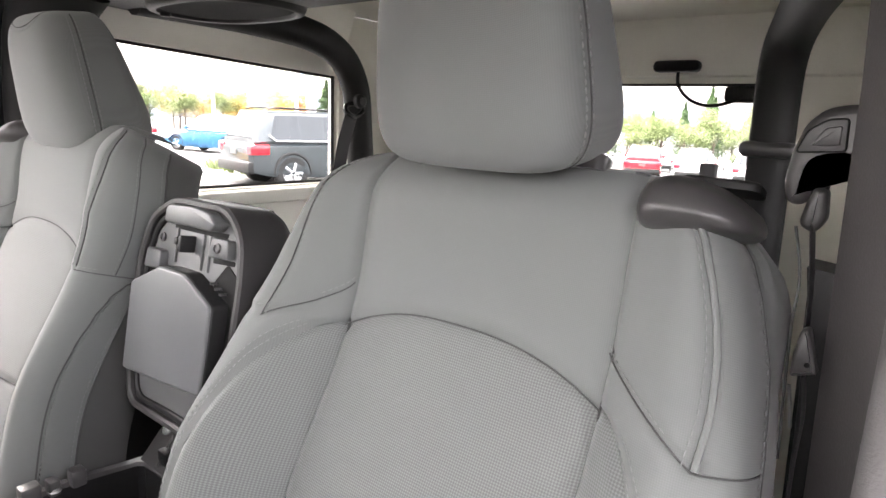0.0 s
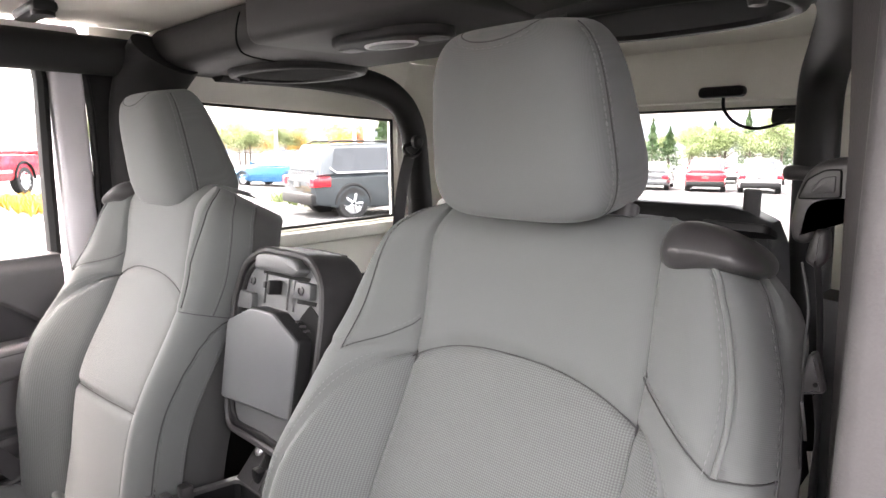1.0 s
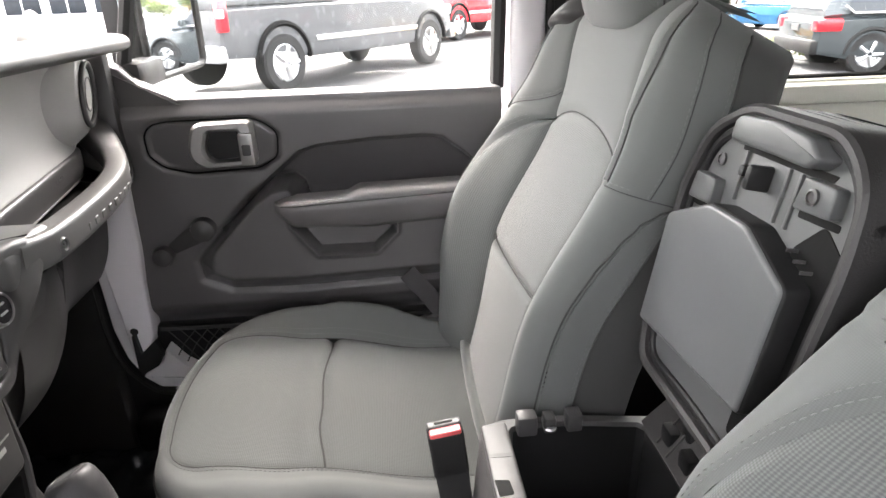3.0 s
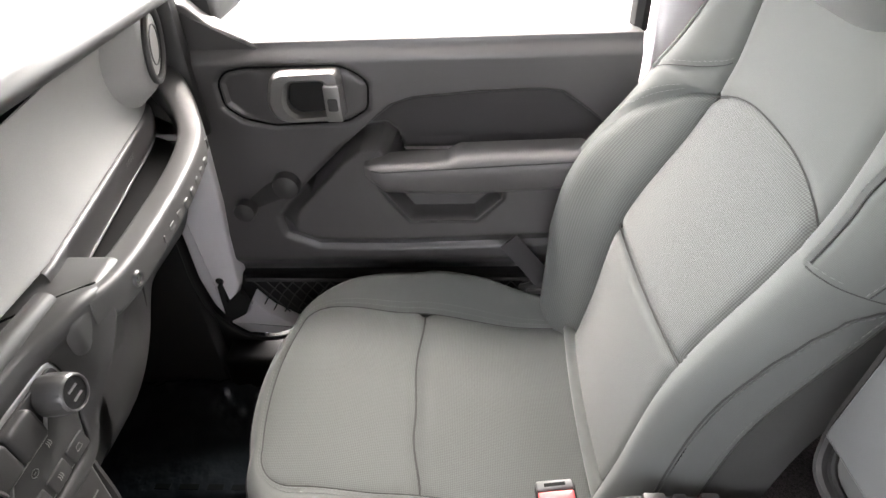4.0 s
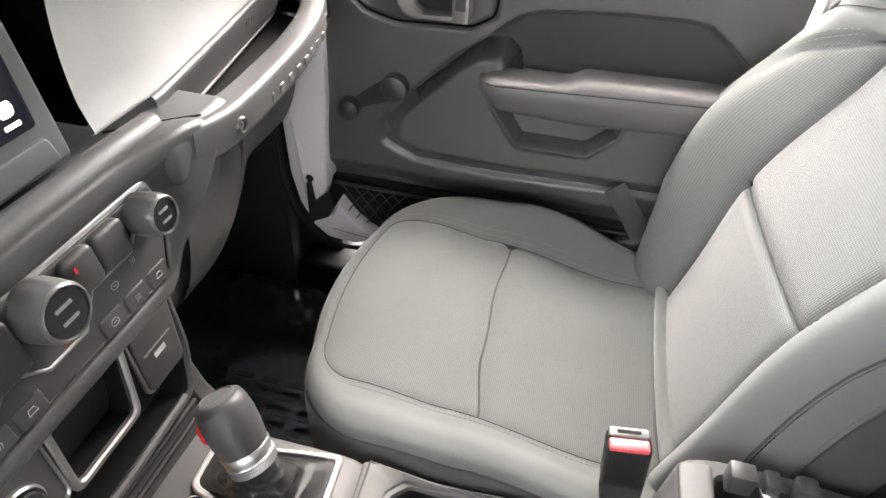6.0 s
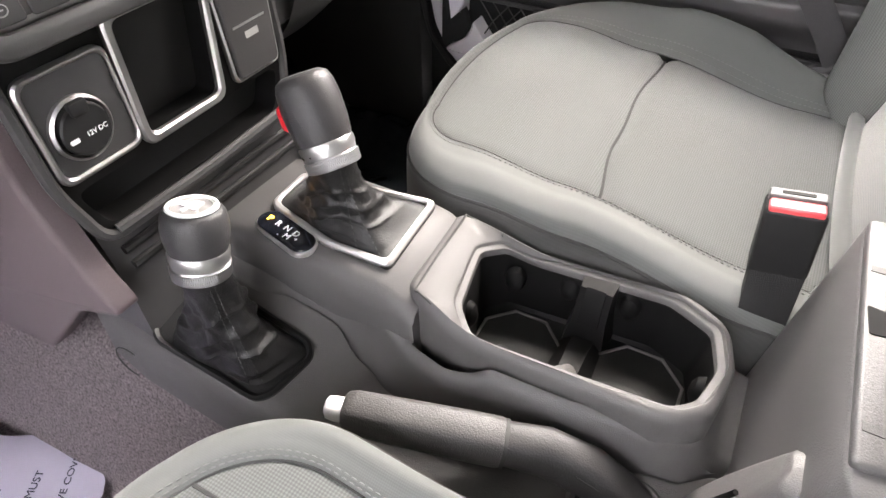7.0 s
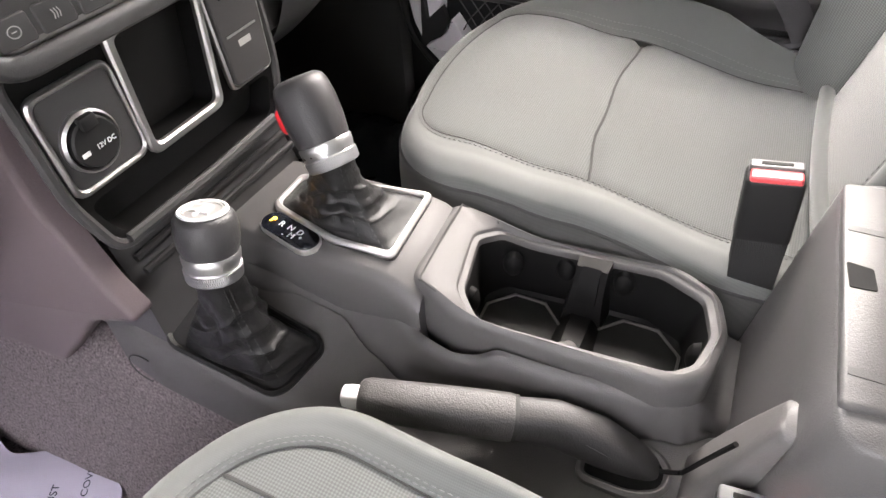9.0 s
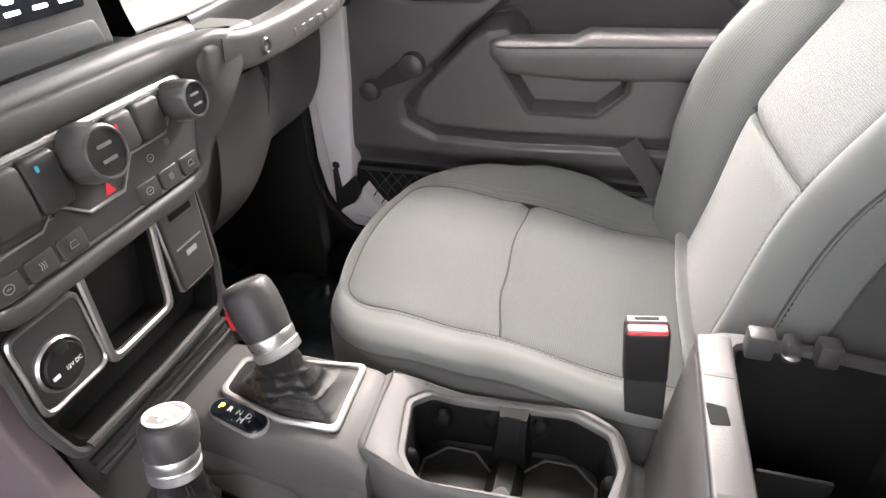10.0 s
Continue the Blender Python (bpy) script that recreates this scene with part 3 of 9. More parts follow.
    part("back_cover", patch(rear, [-1 + i / 10 for i in range(21)], [lerp(-0.14, BACK_TOP, i / 24) for i in range(25)]), M["seat"], back)

    # seams and stitches
    threads, seams, welts = [], [], []

    def along(k, fs, vs, lift=0.001):
        out = []
        for v in vs:
            a, d = bolster_point(fs(v), v, side < 0 and k < 0)
            out.append(at(k * a, sag(v, fs(v)) if side < 0 and k < 0 else v, d + lift))
        return out
    for k in (1, -1):
        slim = side < 0 and k < 0
        hi = [0.445 + 0.205 * i / 48 for i in range(49)]
        seams.append(tube(along(k, lambda v: wing_line(v, k, slim), hi, -0.002), 0.0009, 5))
        threads.append(dashes(along(k, lambda v: wing_line(v, k, slim) - 0.024, hi), None))
        if slim:
            threads.append(dashes(along(k, lambda v: 0.53, hi), None))
            seams.append(tube(along(k, lambda v: 0.545, hi, 0.0), 0.0008, 5))
        if k > 0:
            welts.append(tube(along(k, lambda v: wing_line(v, k) + 0.008, hi, 0.0), 0.0026, 8))
        low = [-0.04 + 0.49 * i / 70 for i in range(71)]
        if slim:
            low = [q * 0.44 / 0.45 for q in low]
            seams.append(tube([q - Vector((0.0002, 0, 0)) for q in along(k, lambda v: insert_edge(v, True) - 0.01, low, 0.0)], 0.0013, 6))
            threads.append(dashes([q + Vector((0.0008, 0, 0)) for q in along(k, lambda v: insert_edge(v, True) + 0.015, low)], None))
            threads.append(dashes(along(k, lambda v: 0.13, [q for q in low if q < 0.3], 0.002), None))
        else:
            threads.append(dashes(along(k, lambda v: insert_edge(v) + 0.02, low), None))
            threads.append(dashes(along(k, lambda v: insert_edge(v) + 0.05, low), None))
        # the shoulder's cross seam
        cross = []
        for i in range(36):
            s = 0.24 + 0.46 * i / 35 if slim else (0.6 if k > 0 else 0.275) * i / 35
            v = cross_line(s, k, slim)
            a, d = bolster_point(s, v, slim)
            cross.append(at(k * a, v, d - 0.001))
        seams.append(tube(cross, 0.0008, 5))
        threads.append(dashes([p + Vector((0, 0, 0.006)) for p in cross[:17]], None))
        # piping where the front turns to the side
        full = [-0.04 + 0.68 * i / 80 for i in range(81)]
        seams.append(tube([q + Vector((0.0006 if slim else 0, 0, 0)) for q in along(k, lambda v: 0.695 if slim else 0.6125, full, -0.0008)], 0.0015 if slim else 0.001, 5))
        threads.append(dashes([p + Vector((side * k * 0.0012, 0, 0)) for p in along(k, lambda v: 0.68 if slim else 0.585, full, 0.0014)], None))
        # centre seams
        line = []
        for v in full:
            c = curve_at(HALF_C, v)
            line.append(at(k * c, v, lumbar(v) + back_edge(v) - 0.0085))
        seams.append(tube(line, 0.001, 5))
    arch = [at(a, arch_line(a), centre(a, arch_line(a)) - 0.004) for a in [0.15 * (i / 20 - 1) for i in range(41)]]
    seams.append(tube(arch, 0.0008, 5))
    lowl = [at(a, low_seam(a / 0.148), centre(a, LOW) - 0.003) for a in [0.148 * (i / 20 - 1) for i in range(41)]]
    seams.append(tube(lowl, 0.001, 5))
    part("seam", merge(*seams), M["seam"], back)
    part("welt", merge(*welts), M["seat"], back, "raised grey welt along the bolster")
    tagged(part("stitching", merge(*threads), M["thread"], back), kind="stuff")

    # headrest
    hv, hd = BACK_TOP + (0.081 if side > 0 else 0.062), (0.066 if side > 0 else 0.024)
    A, H, B = (0.106 if side > 0 else 0.109), (0.098 if side > 0 else 0.104), 0.066
    tilt = radians(-27)

    def head(a, v, d):
        q = Vector((0, d * math.cos(tilt) - v * math.sin(tilt), v * math.cos(tilt) + d * math.sin(tilt)))
        return at(a * (1 - 1.2 * v), hv + q.z, hd + q.y)

    pts, faces, uvs = [], [], []
    nu, nv = 64, 48
    for j in range(nv + 1):
        ph = -math.pi / 2 + math.pi * j / nv
        for i in range(nu):
            th = 2 * math.pi * i / nu
            e1, e2 = 0.36, 0.42
            sg = lambda x, e: math.copysign(abs(x) ** e, x)
            a = A * sg(math.cos(ph), e1) * sg(math.cos(th), e2)
            d = B * sg(math.cos(ph), e1) * sg(math.sin(th), e2)
            v = H * sg(math.sin(ph), 0.54)
            if d < 0:
                d *= 1.2 - 0.85 * (v / H + 1) / 2
            if d > 0:
                d += 0.008 * (1 - (a / A) ** 2)
                d += groove(abs(min(th, math.pi - th) - 0.14) * 0.05, depth=0.003, width=0.003)
            pts.append(head(a, v, d))
            uvs.append((a, v + d))
    for j in range(nv):
        for i in range(nu):
            q = (i + 1) % nu
            faces.append([j * nu + i, j * nu + q, (j + 1) * nu + q, (j + 1) * nu + i])
    rest = part("headrest", (pts, faces, uvs), M["seat"], seat, "plain grey headrest with twin stitching", sharp=80)
    sg = lambda x, e: math.copysign(abs(x) ** e, x)

    def hface(a, v):
        """The headrest's front at a place."""
        cp = max(0.0, 1 - abs(v / H) ** (2 / 0.54)) ** 0.5
        ca = min(1.0, abs(a) / (A * max(cp ** 0.36, 1e-6)))
        ct = ca ** (1 / 0.42)
        d = B * cp ** 0.36 * max(0.0, 1 - ct * ct) ** 0.21
        return d + 0.008 * (1 - (a / A) ** 2)
    hs, ht = [], []

    def hedge(th, v):
        """The headrest's rounded edge, at a turn from its side."""
        cp = max(0.0, 1 - abs(v / H) ** (2 / 0.54)) ** 0.5
        a, d = A * cp ** 0.36 * math.cos(th) ** 0.42, B * cp ** 0.36 * math.sin(th) ** 0.42
        return a, d + 0.008 * (1 - (a / A) ** 2)
    for k in (1, -1):
        vs = [H * (-0.93 + 1.86 * i / 48) for i in range(49)]
        hs.append(tube([head(k * hedge(0.14, v)[0], v, hedge(0.14, v)[1] - 0.001) for v in vs], 0.0011, 5))
        for th in (0.09, 0.22):
            ht.append(dashes([head(k * (hedge(th, v)[0] + 0.0003), v, hedge(th, v)[1] + 0.0004) for v in vs], None, 0.0048, 0.002, 0.0012))
    arc = [(0.056 * math.cos(g), 0.082 - 0.02 * math.sin(g)) for g in [math.pi * i / 24 for i in range(25)]]
    hs.append(tube([head(a, v + 0.02, hface(a, v + 0.02) - 0.0002) for a, v in arc], 0.0008, 5))
    ht.append(dashes([head(a, v + 0.014, hface(a, v + 0.014) + 0.0004) for a, v in arc], None))
    part("seam", merge(*hs), M["seam"], rest)
    tagged(part("stitching", merge(*ht), M["thread"], rest), kind="stuff")
    for k in (1, -1):
        m = axes(at(k * 0.082, BACK_TOP + 0.009, 0.002), (1, 0, 0), (0, CB, -SB), (0, SB, CB))
        part("post_guide", slab(round_poly([(-0.022, -0.013), (0.022, -0.013), (0.022, 0.013), (-0.022, 0.013)], 0.012), -0.01, 0.005, m, 0.003), M["cover"], seat)
        part("post", lathe([(0.006, -0.02), (0.006, 0.05)], 12, m), M["chrome"], seat)

    # cushion: two woven panels inside one U-shaped bolster
    CC, CI, YF, YO, SEAM_Y = 0.17, (0.222 if side > 0 else 0.17), (0.45 if side > 0 else 0.456), (0.505 if side > 0 else 0.487), 0.247
    TOPZ = [(-0.04, 0.0), (0.06, 0.005), (0.27, 0.042), (0.38, 0.057), (0.43, 0.057), (0.5, 0.05)]
    BH = [(-0.04, 0.0), (0.06, 0.03), (0.16, 0.05), (0.26, 0.046), (0.36, 0.024), (0.45, 0.006), (0.53, 0.0)]

    def cush(a, y, z):
        return Vector((xc + side * a, yc - y, zc + z))

    def ctop(y):
        return curve_at(TOPZ, y)

    def u_path(u, w, front, r, bow):
        """A U open to the rear: front edge, rounded corner, side."""
        k, f = math.copysign(1, u), abs(u)
        if f < 0.34:
            q = f / 0.34
            return k * q * (w - r), front - bow * q * q
        if f < 0.6:
            g = math.pi / 2 * (f - 0.34) / 0.26
            return k * (w - r + r * math.sin(g)), front - bow - r + r * math.cos(g)
        return k * w, lerp(front - bow - r, -0.04, (f - 0.6) / 0.4)

    HR = 0.09 if side > 0 else 0.05

    def hem(u):
        a, y = u_path(u, CC if u > 0 else CI, YF, 0.05 if u > 0 else HR, 0.012)
        return a, y

    def hem_front(a):
        """How far forward the woven panel reaches at a lateral place."""
        f, w, r = abs(a), (CC if a > 0 else CI), (0.05 if a > 0 else HR)
        if f < w - r:
            return YF - 0.012 * (f / (w - r)) ** 2
        return YF - 0.012 - r + math.sqrt(max(0.0, r ** 2 - (f - w + r) ** 2))

    def panel_z(a, y):
        return ctop(y) + 0.009 * max(0.0, 1 - (a / 0.17) ** 2) + (0.10 * max(0.0, -a - 0.17) if side > 0 else 0.0)

    def seam_y(a):
        """The cross seam, drawn back towards the console."""
        return SEAM_Y - 0.02 * smooth((-a - 0.07) / 0.1) + 0.003 * math.sin(30 * a)

    def cpanel(u, t, y0):
        a = u * (CC if u > 0 else CI)
        y1 = seam_y(a) if y0 < 0 else hem_front(a)
        y0 = seam_y(a) if y0 > 0 else y0
        y = lerp(y0, y1, t)
        z = panel_z(a, y) + groove((1 - abs(u)) * CC, y1 - y if y0 > 0 else 1, depth=0.0015, width=0.004) + groove(y - y0 if y0 > 0 else y1 - y, depth=0.0095, width=0.0085)
        return cush(a, y, z), (a, y)
    base = part("cushion", box((xc - 0.2, yc - 0.42, zc - 0.12), (xc + 0.2, yc + 0.04, zc - 0.06), 0.02), M["black"], seat)
    part("rear_panel", patch(lambda u, t: cpanel(u, t, -0.04), us, spread(24)), M["weave_fine"], base, "woven light grey rear panel")
    part("front_panel", patch(lambda u, t: cpanel(u, t, SEAM_Y), [math.sin(1.5708 * q) for q in us], spread(24)), M["weave_fine"], base, "woven light grey front panel")

    def roll(u, s):
        """The bolster's surface: along the U, and from its hem out and down."""
        a0, y0 = hem(u)
        wide = 0.262 if u > 0 else (0.262 if side > 0 else 0.254)
        a1, y1 = u_path(u, wide, YO, 0.13, 0.02)
        if abs(u) > 0.6:
            a1 *= line_at([(-0.04, 0.92), (0.1, 0.985), (0.3, 1.0), (0.5, 1.0)], y1)
        k = smooth((abs(u) - 0.36) / 0.26)
        h = line_at(BH, y0) * (1.0 if u > 0 else (0.3 if side > 0 else 0.3))
        z0 = panel_z(a0, y0)
        sidep = [(0, z0), (0.3, z0 + 0.6 * h), (0.6, z0 + h), (0.88, z0 + 0.7 * h - 0.012), (1.0, z0 + 0.2 * h - 0.042), (1.0, lerp(z0 - 0.04, -0.115, 0.55)), (0.93, -0.125)]
        front = [(0, z0), (0.3, z0 + 0.004), (0.6, z0 - 0.004), (0.88, z0 - 0.022), (1.0, z0 - 0.055), (1.0, z0 - 0.1), (0.9, -0.125)]
        pts = [Vector((lerp(f[0], g[0], k), lerp(f[1], g[1], k), 0)) for f, g in zip(front, sidep)]
        n = len(pts) - 1
        i = min(int(s * n), n - 1)
        t = s * n - i
        p, b, c, e = pts[max(i - 1, 0)], pts[i], pts[i + 1], pts[min(i + 2, n)]
        q = 0.5 * ((2 * b) + (c - p) * t + (2 * p - 5 * b + 4 * c - e) * t * t + (3 * b - p - 3 * c + e) * t ** 3)
        z = q.y + groove(s * 0.12, depth=0.0015, width=0.003) + groove(abs(s - 0.5) * 0.16, depth=0.004, width=0.005)
        return cush(lerp(a0, a1, q.x), lerp(y0, y1, q.x), z), (lerp(a0, a1, q.x), lerp(y0, y1, q.x) + z * (1 - k) + 0.0)
    part("bolster", patch(roll, [-1 + 2 * i / 150 for i in range(151)], [0.5 * (i / 26) ** 1.2 for i in range(27)]), M["seat"], base, "plain grey bolster round the cushion", sharp=70)
    part("rear_roll", tube([cush(a, 0.004 - 0.008 * (a / 0.2) ** 2, ctop(0.0) + 0.016) for a in [-0.165 + 0.33 * i / 16 for i in range(17)]], 0.0095, 10), M["seat"], base, "plain grey rolled rear edge", sharp=80)
    # darker cloth below the bolster stands in for the shade there
    part("side_cover", patch(roll, [-1 + 2 * i / 100 for i in range(101)], [0.5 + 0.5 * i / 18 for i in range(19)]), M["seat_shaded"], base, "grey side cover below the bolster, shade in its colour", sharp=70)
    ct, cs = [], []
    ul = [-0.97 + 1.94 * i / 160 for i in range(161)]
    for off in (0.045, 0.085):
        ct.append(dashes([roll(u, off)[0] + Vector((0, 0, 0.0011)) for u in ul], None, 0.0042, 0.002, 0.0008))
    cs.append(tube([roll(u, 0.0)[0] + Vector((0, 0, 0.0004)) for u in ul], 0.001, 5))
    cs.append(tube([roll(u, 0.5)[0] for u in ul], 0.0021, 5))
    if side > 0:
        cs.append(tube([cush(-0.1745, y, panel_z(-0.1745, y) + 0.0004) for y in [0.02 + 0.405 * i / 40 for i in range(41)]], 0.0016, 6))
    xs = [CC * (i / 20 - 1) for i in range(41)]
    cs.append(tube([cush(x, seam_y(x), panel_z(x, seam_y(x)) - 0.0095) for x in xs], 0.0017, 6))
    part("seam", merge(*cs), M["seam"], base)
    tagged(part("stitching", merge(*ct), M["thread"], base), kind="stuff")

    # plinth, side shield and runners
    part("side_shield", slab(round_poly([(0.02, -0.19), (-0.44, -0.19), (-0.46, -0.10), (-0.3, -0.075), (-0.05, -0.07), (0.09, -0.03), (0.11, -0.09)], 0.03), 0, 0.03, axes((xc + side * 0.225, yc, zc), (0, 1, 0), (0, 0, 1), (side, 0, 0)), 0.006), M["black"], seat)
    part("inner_shield", slab(round_poly([(0.02, -0.19), (-0.40, -0.19), (-0.42, -0.11), (-0.05, -0.08), (0.11, -0.05)], 0.03), 0, 0.02, axes((xc - side * 0.245, yc, zc), (0, 1, 0), (0, 0, 1), (side, 0, 0)), 0.006), M["black"], seat)
    for k in (-0.17, 0.17):
        part("runner", box((xc + k - 0.02, yc - 0.42, 0.555), (xc + k + 0.02, yc + 0.1, 0.70), 0.006), M["black"], seat)
    return seat, at


driver_seat, d_at = front_seat("bucket_seat", 0.382, 0.640, 0.908, 1, "grey cloth driver's seat with woven centre panels", 0.612, 0.903)
passenger_seat, p_at = front_seat("bucket_seat", -0.386, 0.557, 0.915, -1, "grey cloth passenger seat with woven centre panels", 0.555, 0.915)

# latch covers on the outboard shoulders
for seat, at in ((driver_seat, d_at), (passenger_seat, p_at)):
    pts, faces = [], []
    nu, nv = 36, 20
    fall_x, rise = (0.0, 0.629) if seat is driver_seat else (-0.014, 0.618)
    sg = lambda x, e: math.copysign(abs(x) ** e, x)
    for j in range(nv + 1):
        ph = -math.pi / 2 + math.pi * j / nv
        for i in range(nu):
            th = 2 * math.pi * i / nu
            x = sg(math.cos(ph), 0.7) * sg(math.cos(th), 0.7)
            d = sg(math.cos(ph), 0.7) * sg(math.sin(th), 0.7)
            v = sg(math.sin(ph), 0.8)
            pts.append(at(0.192 + 0.046 * x - 0.004 * v, rise + 0.024 * v + fall_x * x - 0.006 * v * x - 0.006 * d * x - 0.008 * x * x, 0.004 + 0.05 * d - 0.014 * v))
    for j in range(nv):
        for i in range(nu):
            q = (i + 1) % nu
            faces.append([j * nu + i, j * nu + q, (j + 1) * nu + q, (j + 1) * nu + i])
    cover = part("shoulder_cover", (pts, faces), M["cover"], seat, "smooth dark plastic shoulder cover")
    part("latch_lever", slab(round_poly([(-0.028, -0.02), (0.03, -0.012), (0.03, 0.02), (-0.028, 0.024)], 0.008), 0, 0.008, axes(at(0.198, rise + 0.0225, -0.012), at(0.24, rise + 0.0225 + fall_x * 0.6, -0.012) - at(0.198, rise + 0.0225, -0.012), (0, 0.95, -0.3), (0, 0.3, 0.95)), 0.003), M["black"], cover, "small black latch lever")

# ---- body shell ----
def sweep_y(profile, y0, y1):
    """A section in (x, z), carried along y."""
    return loft([[(x, y0, z) for x, z in profile], [(x, y1, z) for x, z in profile]])


floor = solo("floor", merge(box((-0.74, -0.75, 0.50), (0.74, 2.15, 0.55)), box((-0.74, -0.82, 0.5), (0.74, -0.72, 1.35)), loft([[(-0.7, -0.73, 0.78), (0.7, -0.73, 0.78), (0.7, -0.73, 0.55), (-0.7, -0.73, 0.55)], [(-0.7, -0.42, 0.553), (0.7, -0.42, 0.553), (0.7, -0.42, 0.54), (-0.7, -0.42, 0.54)]])), M["carpet"], "dark grey carpeted car floor", "floor", kind="structure")
tunnel = solo("tunnel", sweep_y(round_poly([(-0.19, 0.5), (0.2, 0.5), (0.16, 0.62), (0.112, 0.80), (0.09, 0.82), (-0.09, 0.82), (-0.12, 0.79)], 0.03), -0.74, 0.75), M["carpet"], "carpeted transmission tunnel", "tunnel", kind="structure")

shift(0, -0.012, 0.058)
# roof: cream hardtop liner
roof = solo("ceiling", box((-0.76, 0.55, 1.80), (0.76, 2.2, 1.85), 0.02), M["cream"], "cream moulded hardtop ceiling", "ceiling", kind="structure")
roof_front = solo("ceiling_front", box((-0.72, -0.05, 1.81), (0.72, 0.66, 1.845), 0.01), M["cream"], "cream removable front roof panel", "roof panel", kind="structure")
header = solo("trim", box((-0.7, -0.16, 1.70), (0.7, -0.02, 1.80), 0.03), M["header"], "grey windscreen header trim", "trim", kind="structure")

# passenger side of the hardtop, with its window
XS = -0.745


def side_wall(sign, name, label):
    x0, x1 = sign * 0.735, sign * 0.785
    lo, hi = min(x0, x1), max(x0, x1)
    geo = merge(
        box((lo, 0.77, 0.55), (hi, 2.2, 1.305), 0.006),
        box((lo, 1.66, 1.305), (hi, 2.2, 1.80), 0.006),
        box((lo, 0.77, 1.305), (hi, 0.90, 1.80), 0.006),
        loft([[(x0, 0.90, 1.655), (x1, 0.90, 1.655), (x1, 0.90, 1.80), (x0 - sign * 0.07, 0.90, 1.80)], [(x0, 1.66, 1.62), (x1, 1.66, 1.62), (x1, 1.66, 1.80), (x0 - sign * 0.07, 1.66, 1.80)]]))
    return solo(name, geo, M["cream"], label, "wall", kind="structure")


wall_p = side_wall(-1, "wall_passenger", "cream hardtop side wall with a window opening")
wall_d = side_wall(1, "wall_driver", "cream hardtop side wall with a window opening")
for sgn, nm in ((-1, "window_1"), (1, "window_2")):
    w = thing(nm, "fixed rear quarter window of the hardtop", "window", (sgn * 0.76, 1.28, 1.3), kind="structure")
    po = [(sgn * 0.76, y, z) for y, z in ((0.90, 1.305), (0.90, 1.655), (1.655, 1.62), (1.655, 1.305))]
    part("window_frame", tube([*po, po[0], po[1]], 0.008, 8), M["rubber"], w)
    g = part("pane", merge(([(sgn * 0.762, y, z) for _, y, z in po] + [(sgn * 0.766, y, z) for _, y, z in po], [[0, 1, 2, 3], [7, 6, 5, 4], [0, 4, 5, 1], [1, 5, 6, 2], [2, 6, 7, 3], [3, 7, 4, 0]])), M["tint"], w)
    part("sill", box((min(sgn * 0.70, sgn * 0.74), 0.9, 1.26), (max(sgn * 0.70, sgn * 0.74), 1.66, 1.30), 0.012), M["cream"], w)

shift(0, 0, 0.005)
# rear wall with its window
wall_r = solo("wall_rear", merge(box((-0.78, 2.12, 0.55), (0.78, 2.2, 1.255)), box((-0.78, 2.12, 1.255), (-0.44, 2.2, 1.87)), box((0.36, 2.12, 1.255), (0.78, 2.2, 1.87)), box((-0.44, 2.12, 1.685), (0.36, 2.2, 1.87)), box((-0.6, 2.085, 1.70), (0.6, 2.125, 1.86), 0.015)), M["cream"], "cream rear wall of the hardtop", "wall", kind="structure")
rw = thing("window_3", "rear window over the tailgate", "window", (-0.04, 2.15, 1.25), kind="structure")
part("window_frame", tube([(-0.44, 2.13, 1.26), (-0.44, 2.13, 1.685), (0.36, 2.13, 1.685), (0.36, 2.13, 1.26), (-0.44, 2.13, 1.26), (-0.44, 2.13, 1.685)], 0.009, 8), M["rubber"], rw)
g = part("pane", box((-0.44, 2.155, 1.255), (0.36, 2.16, 1.685)), M["tint"], rw)

shift(0, -0.012, 0.05)
# windscreen with its pillars
cowl = solo("wall_scuttle", box((-0.79, -0.84, 1.27), (0.79, -0.42, 1.352), 0.01), M["black"], "black plastic scuttle below the windscreen", "scuttle", kind="structure")
ws = thing("windscreen", "clear front windscreen between painted pillars", "windscreen", (0, -0.3, 1.4), kind="structure")
for sgn in (-1, 1):
    part("pillar", tube([(sgn * 0.70, -0.42, 1.30), (sgn * 0.69, -0.25, 1.52), (sgn * 0.67, -0.05, 1.76)], 0.032, 10), M["pillar"], ws)
g = part("pane", ([(-0.68, -0.46, 1.36), (0.68, -0.46, 1.36), (0.66, -0.12, 1.76), (-0.66, -0.12, 1.76), (-0.68, -0.464, 1.36), (0.68, -0.464, 1.36), (0.66, -0.124, 1.76), (-0.66, -0.124, 1.76)], [[0, 1, 2, 3], [7, 6, 5, 4], [0, 4, 5, 1], [1, 5, 6, 2], [2, 6, 7, 3], [3, 7, 4, 0]]), M["screenglass"], ws)
g.visible_shadow = False
# bonnet and wings beyond the glass
body = thing("car_bonnet", "white painted bonnet and front wings", "bonnet", (0, -1.2, 0.8), kind="structure")
part("bonnet", box((-0.62, -1.9, 1.0), (0.62, -0.82, 1.16), 0.05, 4), M["white"], body)
for sgn in (-1, 1):
    part("wing", box((min(sgn * 0.62, sgn * 0.92), -1.85, 0.8), (max(sgn * 0.62, sgn * 0.92), -0.9, 0.98), 0.05, 4), M["white"], body)

